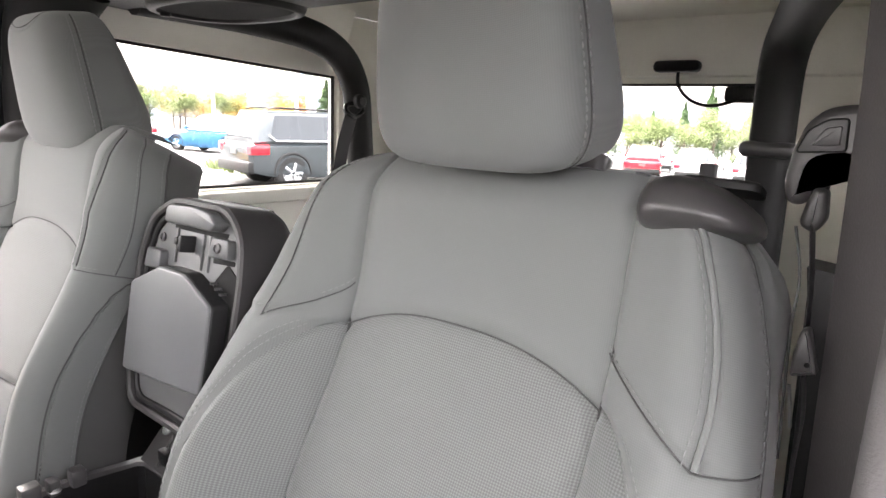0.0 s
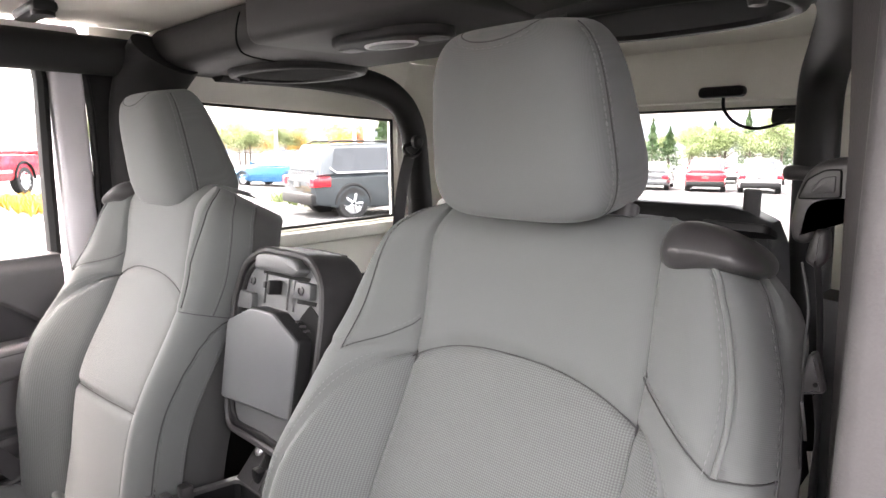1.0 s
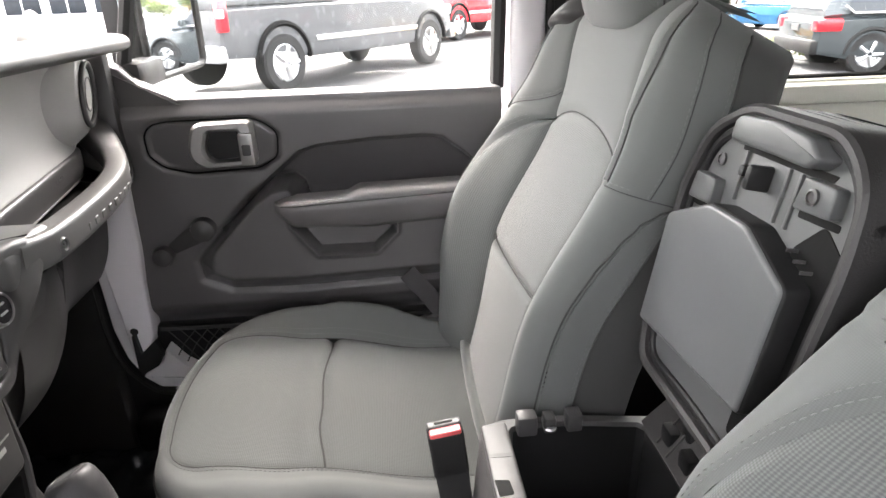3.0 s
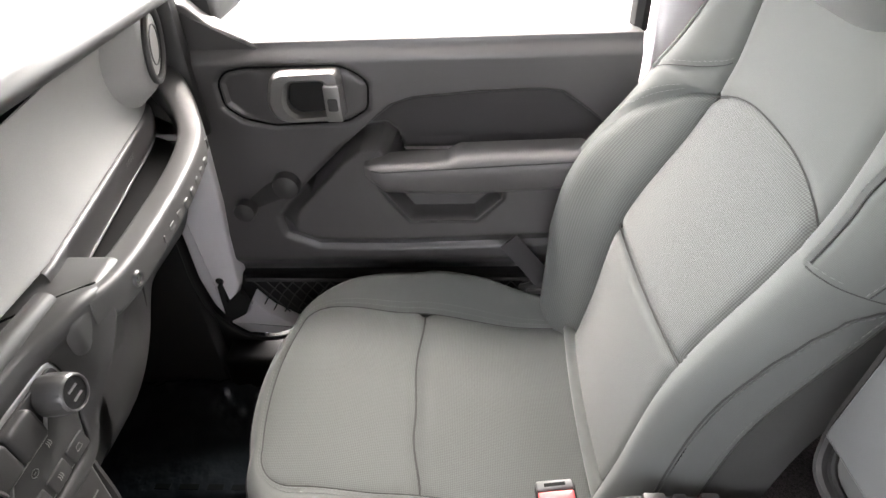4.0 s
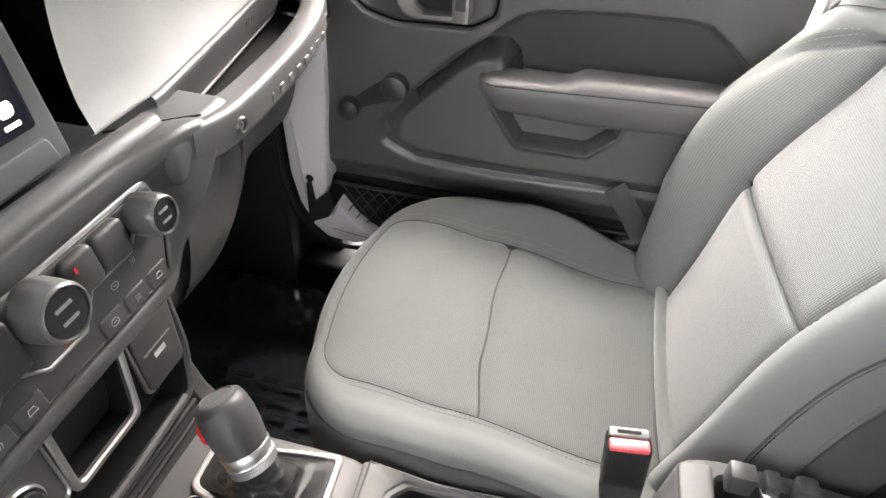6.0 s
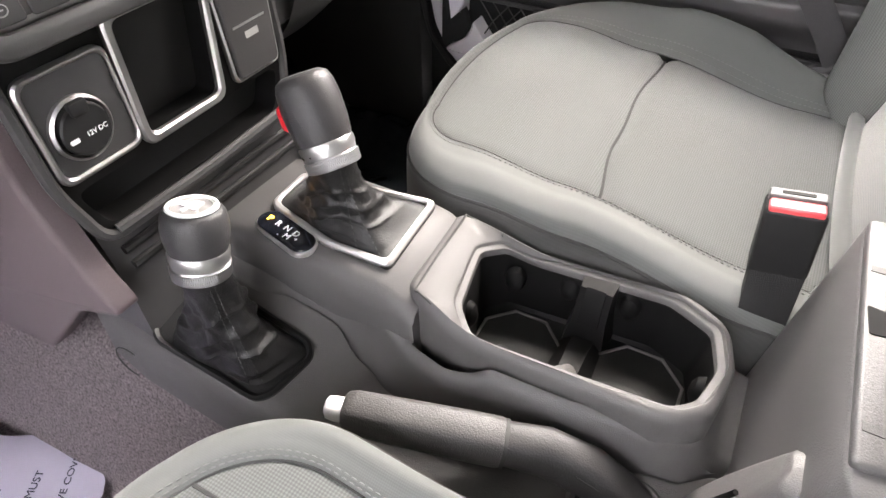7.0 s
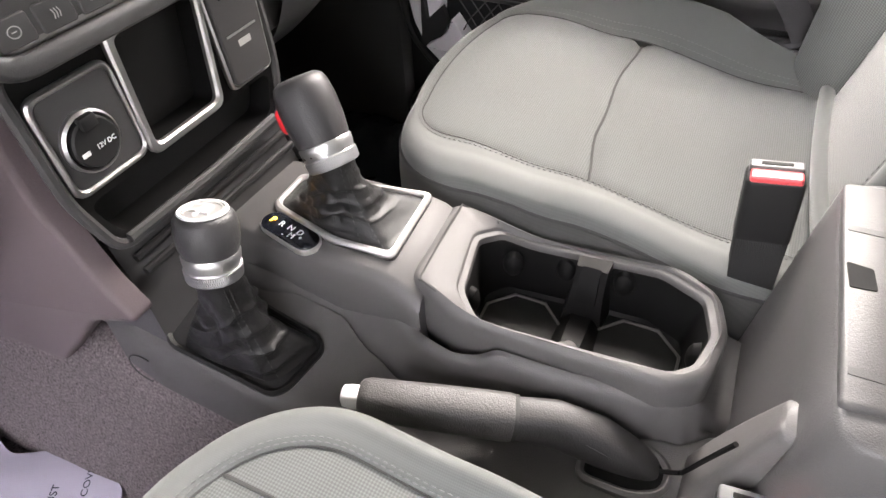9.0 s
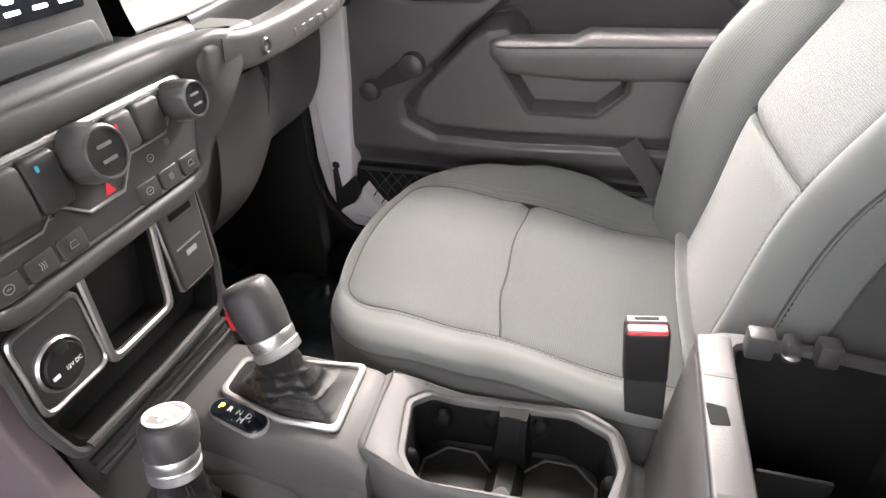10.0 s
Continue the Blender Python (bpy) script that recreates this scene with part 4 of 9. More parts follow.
# painted door posts and sills
for sgn, nm in ((-1, "post_passenger"), (1, "post_driver")):
    a, b = sorted((sgn * 0.705, sgn * 0.79))
    post = solo(nm, merge(box((a, 0.682, 0.6), (b, 0.745, 1.72), 0.012, 3), box((a, 0.0, 1.745), (b, 0.745, 1.80), 0.012, 3)), M["white"] if sgn < 0 else M["pillar"], "white painted door post and rail" if sgn < 0 else "grey trimmed door post and rail", "post", kind="structure")
    sill = solo("sill_" + nm[5:], box((min(sgn * 0.67, sgn * 0.79), -0.14, 0.50), (max(sgn * 0.67, sgn * 0.79), 0.75, 0.66), 0.02, 3), M["void"], "black plastic door sill cover", "sill", kind="structure")
foot_side = solo("footwell_side", merge(box((-0.737, -0.78, 0.45), (-0.69, -0.15, 1.28), 0.01), box((0.69, -0.78, 0.45), (0.737, -0.15, 1.28), 0.01)), M["felt"], "dark carpeted footwell sides", "footwell", kind="structure")
hinge = solo("wall_cowl", merge(box((-0.79, -0.75, 0.55), (-0.737, -0.056, 1.26), 0.004), box((0.735, -0.75, 0.55), (0.79, -0.12, 1.34), 0.01)), M["black"], "black cowl side", "wall", kind="structure")
seal = solo("door_seal", tube(catmull([(-0.715, 0.748, 0.75), (-0.715, 0.75, 1.3), (-0.715, 0.75, 1.68), (-0.715, 0.70, 1.745), (-0.715, 0.5, 1.75), (-0.715, 0.0, 1.75)], 6), 0.008, 8), M["rubber"], "black rubber door seal", "seal", kind="structure")

for sgn in (-1, 1):
    part_lo, part_hi = sorted((sgn * 0.715, sgn * 0.736))
    solo("trim_lower", box((part_lo, 0.70, 0.36), (part_hi, 2.12, 1.15), 0.006), M["black"], "black lower side trim of the load space", "trim", kind="structure")
    solo("trim_post", box((part_lo, 0.752, 0.6), (part_hi, 0.93, 1.76), 0.006), M["trim"], "dark cover of the body post", "trim", kind="structure")

# driver's door, swung open; out of view, added to cut light from that side
shift(0, 0, 0)
DM = axes((0.80, -0.12, 0), (math.sin(radians(66)), math.cos(radians(66)), 0), (0, 0, 1), (math.cos(radians(66)), -math.sin(radians(66)), 0))     # along the door, up, to its outside
dd = thing("door_driver", "white driver's door standing open, dark trim inside", "door", (0.80, -0.12, 0.6), kind="structure")
part("skin", slab(round_poly([(0.0, 0.62), (0.84, 0.62), (0.87, 0.9), (0.87, 1.33), (0.0, 1.33)], 0.05), 0.02, 0.07, DM, 0.02), M["white"], dd, "white painted outer skin")
part("trim", slab(round_poly([(0.03, 0.65), (0.82, 0.65), (0.84, 0.9), (0.84, 1.31), (0.03, 1.31)], 0.04), -0.02, 0.03, DM @ Matrix.Diagonal((1, 1, -1, 1)), 0.01), M["door"], dd, "dark grey moulded trim")
part("armrest", moved(box((0.2, 1.02, -0.085), (0.72, 1.09, -0.01), 0.02, 3), DM), M["armrest"], dd)
part("window_frame", tube([DM @ Vector(q) for q in ((0.02, 1.33, 0.02), (0.2, 1.79, 0.02), (0.8, 1.79, 0.02), (0.86, 1.72, 0.02), (0.87, 1.33, 0.02))], 0.02, 8), M["rubber"], dd)
g = part("window_pane", slab([(0.05, 1.32), (0.21, 1.78), (0.8, 1.78), (0.86, 1.71), (0.86, 1.32)], 0.018, 0.022, DM), M["glass"], dd)
shift(0, -0.012, 0.05)

# sport bar: posts, side rails and the cross bar with its speakers
bar = thing("sport_bar", "dark trimmed roll bar with roof speakers", "roll bar", (0, 0.95, 1.7))
for sgn in (-1, 1):
    part("front_post", tube(catmull([(sgn * 0.69, 0.84, 0.6), (sgn * 0.69, 0.845, 1.2), (sgn * 0.685, 0.85, 1.55), (sgn * 0.66, 0.86, 1.68), (sgn * 0.61, 0.88, 1.745)] if sgn < 0 else [(0.765, 0.91, 0.6), (0.765, 0.91, 1.2), (0.755, 0.91, 1.6), (0.71, 0.9, 1.7), (0.63, 0.88, 1.745)], 6), 0.075, 16, flat=0.75, up=(1, 0, 0)), M["trim"], bar, "dark padded post")
    part("side_rail", tube(catmull([(sgn * 0.66, 0.86, 1.735), (sgn * 0.665, 0.5, 1.74), (sgn * 0.665, 0.2, 1.735), (sgn * 0.65, -0.06, 1.72)], 6), 0.04, 14), M["trim"], bar)
    part("rear_rail", tube(catmull([(sgn * 0.62, 1.0, 1.735), (sgn * 0.62, 1.3, 1.73), (sgn * 0.625, 1.52, 1.70), (sgn * 0.64, 1.63, 1.61), (sgn * 0.655, 1.67, 1.45), (sgn * 0.67, 1.70, 1.25), (sgn * 0.68, 1.72, 0.9)] if sgn < 0 else [(0.62, 1.0, 1.735), (0.57, 1.3, 1.73), (0.5, 1.56, 1.715), (0.46, 1.67, 1.65), (0.455, 1.70, 1.5), (0.458, 1.715, 1.25), (0.465, 1.73, 0.9)], 6), 0.04, 14), M["trim"], bar)
part("belt_clip", box((0.405, 1.655, 1.47), (0.505, 1.69, 1.5), 0.012, 3), M["cover"], bar)
shift(0, 0, 0)
section = catmull([(0.875, 1.85, 0), (0.856, 1.83, 0), (0.852, 1.80, 0), (0.866, 1.775, 0), (0.90, 1.764, 0), (1.0, 1.758, 0), (1.12, 1.757, 0), (1.175, 1.775, 0), (1.18, 1.85, 0)], 4)
part("cross_bar", loft([[(x, q.x, q.y) for q in section] for x in (-0.66, -0.4, -0.15, 0.15, 0.4, 0.66)]), M["header"], bar, "dark moulded overhead cross bar", sharp=50)
part("front_housing", box((-0.158, 0.80, 1.757), (0.3, 1.0, 1.85), 0.02, 4), M["header"], bar, "dark overhead console housing")
part("seam", tube([(-0.262 - 0.05 * smooth(i / 14), q.x + (-0.0005 if q.x < 0.9 else 0), q.y - 0.0004) for i, q in enumerate(section[4:26])], 0.002, 6), M["void"], bar)


def oval(cx, cy, rx, ry, z, n=44):
    """A level ring, squarer than an ellipse."""
    return [(cx + rx * math.copysign(abs(math.cos(g)) ** 0.8, math.cos(g)), cy + ry * math.copysign(abs(math.sin(g)) ** 0.8, math.sin(g)), z) for g in [2 * math.pi * i / n for i in range(n)]]


for sgn in (-1, 1):
    cx, cy = sgn * 0.405, 1.06
    pod = part("speaker_pod", loft([oval(cx, cy, 0.172, 0.122, 1.77), oval(cx, cy, 0.17, 0.12, 1.754), oval(cx, cy, 0.166, 0.116, 1.747), oval(cx, cy, 0.16, 0.11, 1.7445), oval(cx, cy, 0.153, 0.103, 1.746), oval(cx, cy, 0.150, 0.100, 1.753)], caps=False), M["black"], bar, "black oval speaker bezel", sharp=50)
    part("grille", loft([oval(cx, cy, 0.151, 0.101, 1.7525), oval(cx, cy, 0.13, 0.08, 1.749), oval(cx, cy, 0.06, 0.04, 1.7475)]), M["felt"], pod, "dark speaker cloth")
    part("pod_clip", lathe([(0.0, -0.004), (0.009, -0.003), (0.011, 0.004)], 16, pose(cx + sgn * 0.135, cy - 0.05, 1.744)), M["black"], pod)
DL = axes((0.075, 0.905, 1.757), (1, 0.08, 0), (0.08, -1, 0), (0, 0, -1))
dome = part("dome_lamp", slab(round_poly([(-0.11, -0.02), (-0.06, -0.048), (0.06, -0.048), (0.11, -0.02), (0.11, 0.02), (0.06, 0.048), (-0.06, 0.048), (-0.11, 0.02)], 0.02), 0, 0.014, DL, 0.006), M["black"], bar, "black overhead lamp console")
part("lamp_bezel", tube([DL @ Vector((0.045 * math.cos(g), 0.024 * math.sin(g), 0.0145)) for g in [2 * math.pi * i / 36 for i in range(36)]], 0.003, 8, closed=True), M["chrome"], dome)
part("lamp_lens", slab([(0.044 * math.cos(2 * math.pi * i / 36), 0.023 * math.sin(2 * math.pi * i / 36)) for i in range(36)], 0.012, 0.0165, DL, 0.002), M["lidgrey"], dome, "frosted lamp lens")
for dx in (-0.082, 0.082):
    part("side_lens", slab(round_poly([(dx - 0.02, -0.015), (dx + 0.02, -0.015), (dx + 0.02, 0.015), (dx - 0.02, 0.015)], 0.01), 0.012, 0.0165, DL, 0.002), M["rim"], dome, "pale map lamp lens")
shift(0, -0.012, 0.05)
# roof latches at the front panel
for x in (-0.52, 0.1):
    lt = thing("roof_latch", "black roof panel latch handle", "latch", (x, 0.62, 1.80), group="roof latches")
    part("lever", box((x - 0.07, 0.60, 1.775), (x + 0.07, 0.64, 1.795), 0.008), M["black"], lt)
    part("pivot", lathe([(0.018, -0.02), (0.018, 0.015)], 14, pose(x + 0.05, 0.62, 1.79)), M["black"], lt)

shift(0, 0, 0)
# rear washer and lamp unit over the tailgate
hl = thing("high_stop_lamp", "small black stop lamp with cable above the rear window", "lamp", (0.12, 2.07, 1.73))
part("housing", box((0.07, 2.04, 1.715), (0.19, 2.085, 1.745), 0.012, 3), M["black"], hl)
part("cable", tube(catmull([(0.135, 2.06, 1.715), (0.14, 2.06, 1.68), (0.17, 2.07, 1.645), (0.22, 2.08, 1.63), (0.28, 2.08, 1.645), (0.31, 2.09, 1.67)], 6), 0.005, 6), M["black"], hl)
wp = thing("wiper_motor", "black wiper motor cover on the rear glass", "wiper motor", (0.28, 2.09, 1.65))
part("cover", box((0.25, 2.08, 1.64), (0.36, 2.12, 1.682), 0.012, 3), M["black"], wp)

# rear seat
shift(0, 0, 0.065)
rs = thing("rear_bench", "black cloth rear bench with low headrests", "bench seat", (0, 1.5, 0.8))
part("backrest", loft([[(-0.52, 1.42, 0.9), (0.52, 1.42, 0.9), (0.52, 1.56, 0.9), (-0.52, 1.56, 0.9)], [(-0.5, 1.48, 1.2), (0.45, 1.48, 1.2), (0.45, 1.62, 1.2), (-0.5, 1.62, 1.2)], [(-0.46, 1.52, 1.33), (0.432, 1.52, 1.33), (0.432, 1.64, 1.33), (-0.46, 1.64, 1.33)], [(-0.44, 1.53, 1.375), (0.412, 1.53, 1.375), (0.412, 1.64, 1.375), (-0.44, 1.64, 1.375)], [(-0.41, 1.545, 1.397), (0.37, 1.545, 1.397), (0.37, 1.63, 1.397), (-0.41, 1.63, 1.397)], [(-0.38, 1.56, 1.405), (0.33, 1.56, 1.405), (0.33, 1.61, 1.405), (-0.38, 1.61, 1.405)]]), M["black"], rs, sharp=80)
part("cushion", box((-0.52, 1.05, 0.78), (0.52, 1.5, 0.95), 0.05, 4), M["black"], rs)
part("split_seam", tube([(0.2, 1.555, 1.2), (0.2, 1.55, 1.37), (0.2, 1.59, 1.396)], 0.004, 6), M["void"], rs)
part("release_strap", box((0.36, 1.57, 1.37), (0.39, 1.59, 1.44), 0.004), M["belt"], rs)
shift(0, -0.02, 0.05)
# belts
def belt_line(name, pts, w, label, m):
    """Webbing along a path."""
    t = thing(name, label, "seat belt", pts[-1])
    part("webbing", tube(catmull(pts, 6), w / 2, 8, flat=0.08, up=(1, 0, 0) if name == "rear_belt" else (0.8, 0.6, 0)), M["belt"], t)
    return t


rb = belt_line("rear_belt", [(-0.615, 1.61, 1.52), (-0.62, 1.58, 1.42), (-0.63, 1.56, 1.25)], 0.046, "dark grey rear seat belt hanging from the bar", None)
part("guide_ring", tube([Vector((-0.605, 1.61, 1.53)) + Vector((0.006 * math.sin(g * 2), 0.034 * math.cos(g), 0.018 * math.sin(g))) for g in [2 * math.pi * i / 20 for i in range(20)]], 0.007, 6, closed=True), M["black"], rb)
part("bolt", lathe([(0.02, 0), (0.02, 0.012), (0.012, 0.018)], 14, axes((-0.60, 1.62, 1.555), (0, 1, 0), (0, 0, 1), (1, 0, 0))), M["black"], rb)
pb = belt_line("front_belt", [(-0.63, 0.86, 1.53), (-0.64, 0.87, 1.3), (-0.655, 0.85, 1.05), (-0.665, 0.75, 0.85)], 0.046, "black seat belt by the passenger door post", None)
part("guide_ring", box((-0.645, 0.835, 1.515), (-0.612, 0.885, 1.55), 0.01, 3), M["black"], pb)
part("bolt", lathe([(0.018, 0), (0.018, 0.014), (0.01, 0.02)], 14, axes((-0.625, 0.86, 1.56), (0, 1, 0), (0, 0, 1), (1, 0, 0))), M["black"], pb)
# lower belt end and its anchor beside the passenger cushion
bl = thing("belt_anchor", "dark belt anchor strap beside the passenger seat", "belt anchor", (-0.65, 0.5, 0.9))
part("strap", tube([(-0.655, 0.476, 0.985), (-0.652, 0.515, 0.935), (-0.648, 0.55, 0.885)], 0.018, 8, flat=0.15, up=(1, 0.2, 0)), M["belt"], bl)
part("rail", tube([(-0.655, 0.50, 0.875), (-0.65, 0.56, 0.90), (-0.645, 0.64, 0.935)], 0.009, 8), M["char"], bl)
part("plate", box((-0.665, 0.51, 0.872), (-0.64, 0.56, 0.884), 0.004), M["silver"], bl)

shift(-0.005, 0, 0)
# driver's post with its belt gear
dp = thing("driver_belt", "black seat belt gear on the driver's door post", "seat belt", (0.66, 0.9, 1.2))
part("post_trim", loft([[(0.659 + dx, 0.90, z), (0.662 + dx, 0.862, z), (0.70 + dx, 0.80, z), (0.82, 0.755, z), (0.82, 0.97, z), (0.66 + dx, 0.97, z)] for z, dx in ((0.6, 0.022), (1.2, 0.018), (1.6, 0.006), (1.8, -0.006))]), M["pillar"], dp, "grey grained post cover", sharp=20)
BG = axes((0, 0.872, 0), (1, 0, 0), (0, 0, 1), (0, -1, 0))
guide = round_poly([(0.71, 1.588), (0.661, 1.586), (0.648, 1.583), (0.637, 1.572), (0.631, 1.553), (0.628, 1.529), (0.631, 1.514), (0.64, 1.511), (0.649, 1.517), (0.648, 1.542), (0.665, 1.545), (0.71, 1.54)], 0.006)
gd = part("guide_cover", slab(guide, -0.03, 0.004, BG, 0.008, 4), M["cover"], dp, "smooth dark belt guide cover", sharp=60)
inlay = round_poly([(0.634, 1.551), (0.64, 1.567), (0.652, 1.575), (0.664, 1.576), (0.665, 1.553)], 0.003)
part("inlay", slab(inlay, 0.003, 0.0055, BG, 0.001), M["char"], gd)
part("inlay_groove", tube([BG @ Vector((p.x, p.y, 0.005)) for p in inlay], 0.0008, 5, closed=True), M["void"], gd)
part("inlay_field", slab(round_poly([(0.643, 1.556), (0.651, 1.569), (0.661, 1.571), (0.661, 1.557)], 0.002), 0.005, 0.007, BG, 0.0008), M["cover"], gd)
part("guide_neck", slab(round_poly([(0.649, 1.545), (0.656, 1.545), (0.658, 1.524), (0.65, 1.522)], 0.002), -0.01, 0.002, BG, 0.001), M["black"], dp)
part("guide_loop", slab(round_poly([(0.650, 1.527), (0.659, 1.526), (0.661, 1.503), (0.654, 1.492), (0.643, 1.498), (0.646, 1.515)], 0.005), -0.006, 0.009, BG, 0.005, 4), M["cover"], dp, "dark plastic belt loop")
part("webbing", tube(catmull([(0.652, 0.87, 1.50), (0.657, 0.872, 1.458), (0.66, 0.874, 1.41), (0.666, 0.87, 1.3), (0.672, 0.86, 0.95)], 5), 0.0105, 8, flat=0.12, up=(1, 0, 0)), M["belt"], dp)
part("webbing_edge", tube(catmull([(0.642, 0.865, 1.497), (0.650, 0.865, 1.459), (0.650, 0.865, 1.414), (0.656, 0.86, 1.314)], 5), 0.0012, 5), M["lidgrey"], dp)
BT = axes((0, 0.832, 0), (1, 0, 0), (0, 0, 1), (0, -1, 0))
tg = part("tongue", slab(round_poly([(0.666, 1.431), (0.672, 1.41), (0.675, 1.399), (0.658, 1.393), (0.658, 1.411), (0.661, 1.429)], 0.003), -0.006, 0.004, BT, 0.003, 3), M["cover"], dp, "dark belt tongue")
part("tongue_hole", lathe([(0.0, 0.001), (0.0018, 0.001), (0.0018, -0.001)], 12, BT @ Matrix.Translation((0.668, 1.405, 0.004))), M["void"], tg)
part("chrome_edge", tube([(0.659, 0.83, 1.387), (0.662, 0.83, 1.371), (0.664, 0.83, 1.355)], 0.0014, 6), M["chrome"], dp)
part("lower_webbing", tube(catmull([(0.666, 0.838, 1.394), (0.670, 0.84, 1.361), (0.669, 0.842, 1.303), (0.672, 0.84, 1.1)], 5), 0.007, 8, flat=0.15, up=(1, 0, 0)), M["belt"], dp)
part("retractor_housing", loft([[(0.650, 0.895, 1.462), (0.69, 0.895, 1.458), (0.69, 0.94, 1.458), (0.650, 0.94, 1.462)], [(0.654, 0.89, 1.44), (0.69, 0.89, 1.44), (0.69, 0.94, 1.44), (0.654, 0.94, 1.44)], [(0.662, 0.9, 1.2), (0.70, 0.9, 1.2), (0.70, 0.94, 1.2), (0.662, 0.94, 1.2)]]), M["black"], dp, "black retractor housing")
shift(0, 0, 0)

# ---- passenger door ----
def inside(poly, u, v):
    """Signed distance to an outline: positive inside."""
    best, ins = 1e9, False
    n = len(poly)
    for i in range(n):
        (x0, y0), (x1, y1) = poly[i - 1][:2], poly[i][:2]
        dx, dy = x1 - x0, y1 - y0
        t = max(0, min(1, ((u - x0) * dx + (v - y0) * dy) / (dx * dx + dy * dy + 1e-12)))
        best = min(best, math.hypot(u - x0 - t * dx, v - y0 - t * dy))
        if (y0 > v) != (y1 > v) and u < (x1 - x0) * (v - y0) / (y1 - y0) + x0:
            ins = not ins
    return best if ins else -best


DOOR_X = -0.69
BEZEL = [(0.014, 1.227), (0.014, 1.267), (0.029, 1.284), (0.059, 1.2895), (0.207, 1.290), (0.23, 1.280), (0.251, 1.261), (0.246, 1.216), (0.212, 1.196), (0.089, 1.191), (0.039, 1.204)]
HOLLOW = [(0.123, 1.079), (0.228, 1.177), (0.284, 1.224), (0.318, 1.235), (0.419, 1.243), (0.519, 1.246), (0.553, 1.241), (0.59, 1.212), (0.65, 1.16), (0.7, 1.13), (0.7, 1.105), (0.287, 1.105), (0.277, 1.15), (0.263, 1.163), (0.228, 1.158), (0.196, 1.137), (0.133, 1.074)]
LOWER = [(0.285, 1.11), (0.275, 1.152), (0.264, 1.166), (0.228, 1.161), (0.195, 1.14), (0.131, 1.077), (0.085, 1.03), (0.072, 1.012), (0.076, 0.98), (0.126, 0.956), (0.265, 0.952), (0.7, 0.967), (0.7, 1.11)]
POCKET = [(0.262, 1.09), (0.306, 1.027), (0.415, 1.027), (0.456, 1.066), (0.458, 1.09)]
shift(0, -0.017, 0.055)
door = thing("door_1", "closed dark grey passenger door with moulded trim", "door", (-0.72, 0.3, 0.87), kind="structure")


def door_relief(y, z):
    x = 0.012 * smooth((1.325 - z) / 0.03) - 0.012
    x += 0.006 * smooth((z - 1.2) / 0.1)
    b = inside(BEZEL, y, z)
    x -= 0.007 * math.exp(-(b / 0.004) ** 2)
    if b > 0:
        x -= 0.012 * smooth((0.10 - y) / 0.08) * smooth(b / 0.01)
    h = inside(HOLLOW, y, z)
    x -= (0.012 + 0.042 * max(0.0, min(1.0, (1.242 - z) / 0.1))) * smooth((h + 0.003) / 0.011)
    l = inside(LOWER, y, z)
    x += 0.026 * smooth((l + 0.002) / lerp(0.034, 0.012, smooth((z - 1.0) / 0.05)))
    x -= 0.008 * math.exp(-((l + 0.006) / 0.006) ** 2)
    p = inside(POCKET, y, z)
    x -= 0.032 * smooth((p + 0.002) / 0.007)
    x += 0.005 * math.exp(-((p + 0.005) / 0.004) ** 2)
    x -= 0.03 * smooth((0.925 - z) / 0.05)
    return x


part("door_panel", patch(lambda y, z: (Vector((DOOR_X + door_relief(y, z), y, z)), (y, z)), [-0.06 + 0.725 * i / 260 for i in range(261)], [0.868 + 0.457 * i / 180 for i in range(181)]), M["door"], door, "dark grey moulded door trim")
part("door_core", box((-0.80, -0.06, 0.80), (-0.75, 0.665, 1.31), 0.01), M["white"], door)
part("door_cap", box((-0.775, -0.06, 1.30), (DOOR_X - 0.006, 0.668, 1.327), 0.011, 4), M["door"], door)
bz = round_poly(BEZEL, 0.012)
part("bezel_seam", tube([(DOOR_X + door_relief(p.x, p.y) + 0.002, p.x, p.y) for p in bz], 0.0018, 5, closed=True), M["void"], door)
# armrest
ARM_TOP = [(0.236, 1.128), (0.246, 1.142), (0.262, 1.147), (0.37, 1.151), (0.392, 1.163), (0.585, 1.167), (0.604, 1.158), (0.614, 1.142)]
ARM_W = [(0.236, 0.03), (0.246, 0.044), (0.265, 0.054), (0.58, 0.054), (0.604, 0.044), (0.614, 0.03)]


def arm_row(y):
    o, w, zt, zs = -0.68, line_at(ARM_W, y), line_at(ARM_TOP, y), 1.135 + 0.045 * (y - 0.24)
    zb = line_at([(0.236, 1.11), (0.27, 1.088), (0.4, 1.082), (0.614, 1.094)], y)
    zt = max(zt, zs + 0.004)
    return [(o, y, zt - 0.002), (o + 0.45 * w, y, zt), (o + 0.72 * w, y, zt - 0.0015), (o + 0.9 * w, y, lerp(zt, zs, 0.25)), (o + 0.98 * w, y, lerp(zt, zs, 0.62)), (o + w, y, zs + 0.002), (o + w - 0.002, y, zs), (o + w, y, zs - 0.002), (o + 0.985 * w, y, zs - 0.016), (o + 0.9 * w, y, zb + 0.014), (o + 0.72 * w, y, zb + 0.004), (o + 0.45 * w, y, zb), (o, y, zb - 0.004)]


part("armrest", loft([arm_row(y) for y in [0.236 + 0.378 * q for q in spread(60)]]), M["armrest"], door, "padded dark grey armrest with a seamed edge", sharp=50)
part("seam", tube([(-0.68 + line_at(ARM_W, y) - 0.0012, y, 1.135 + 0.045 * (y - 0.24)) for y in [0.25 + 0.352 * i / 20 for i in range(21)]], 0.0012, 6), M["seam"], door)
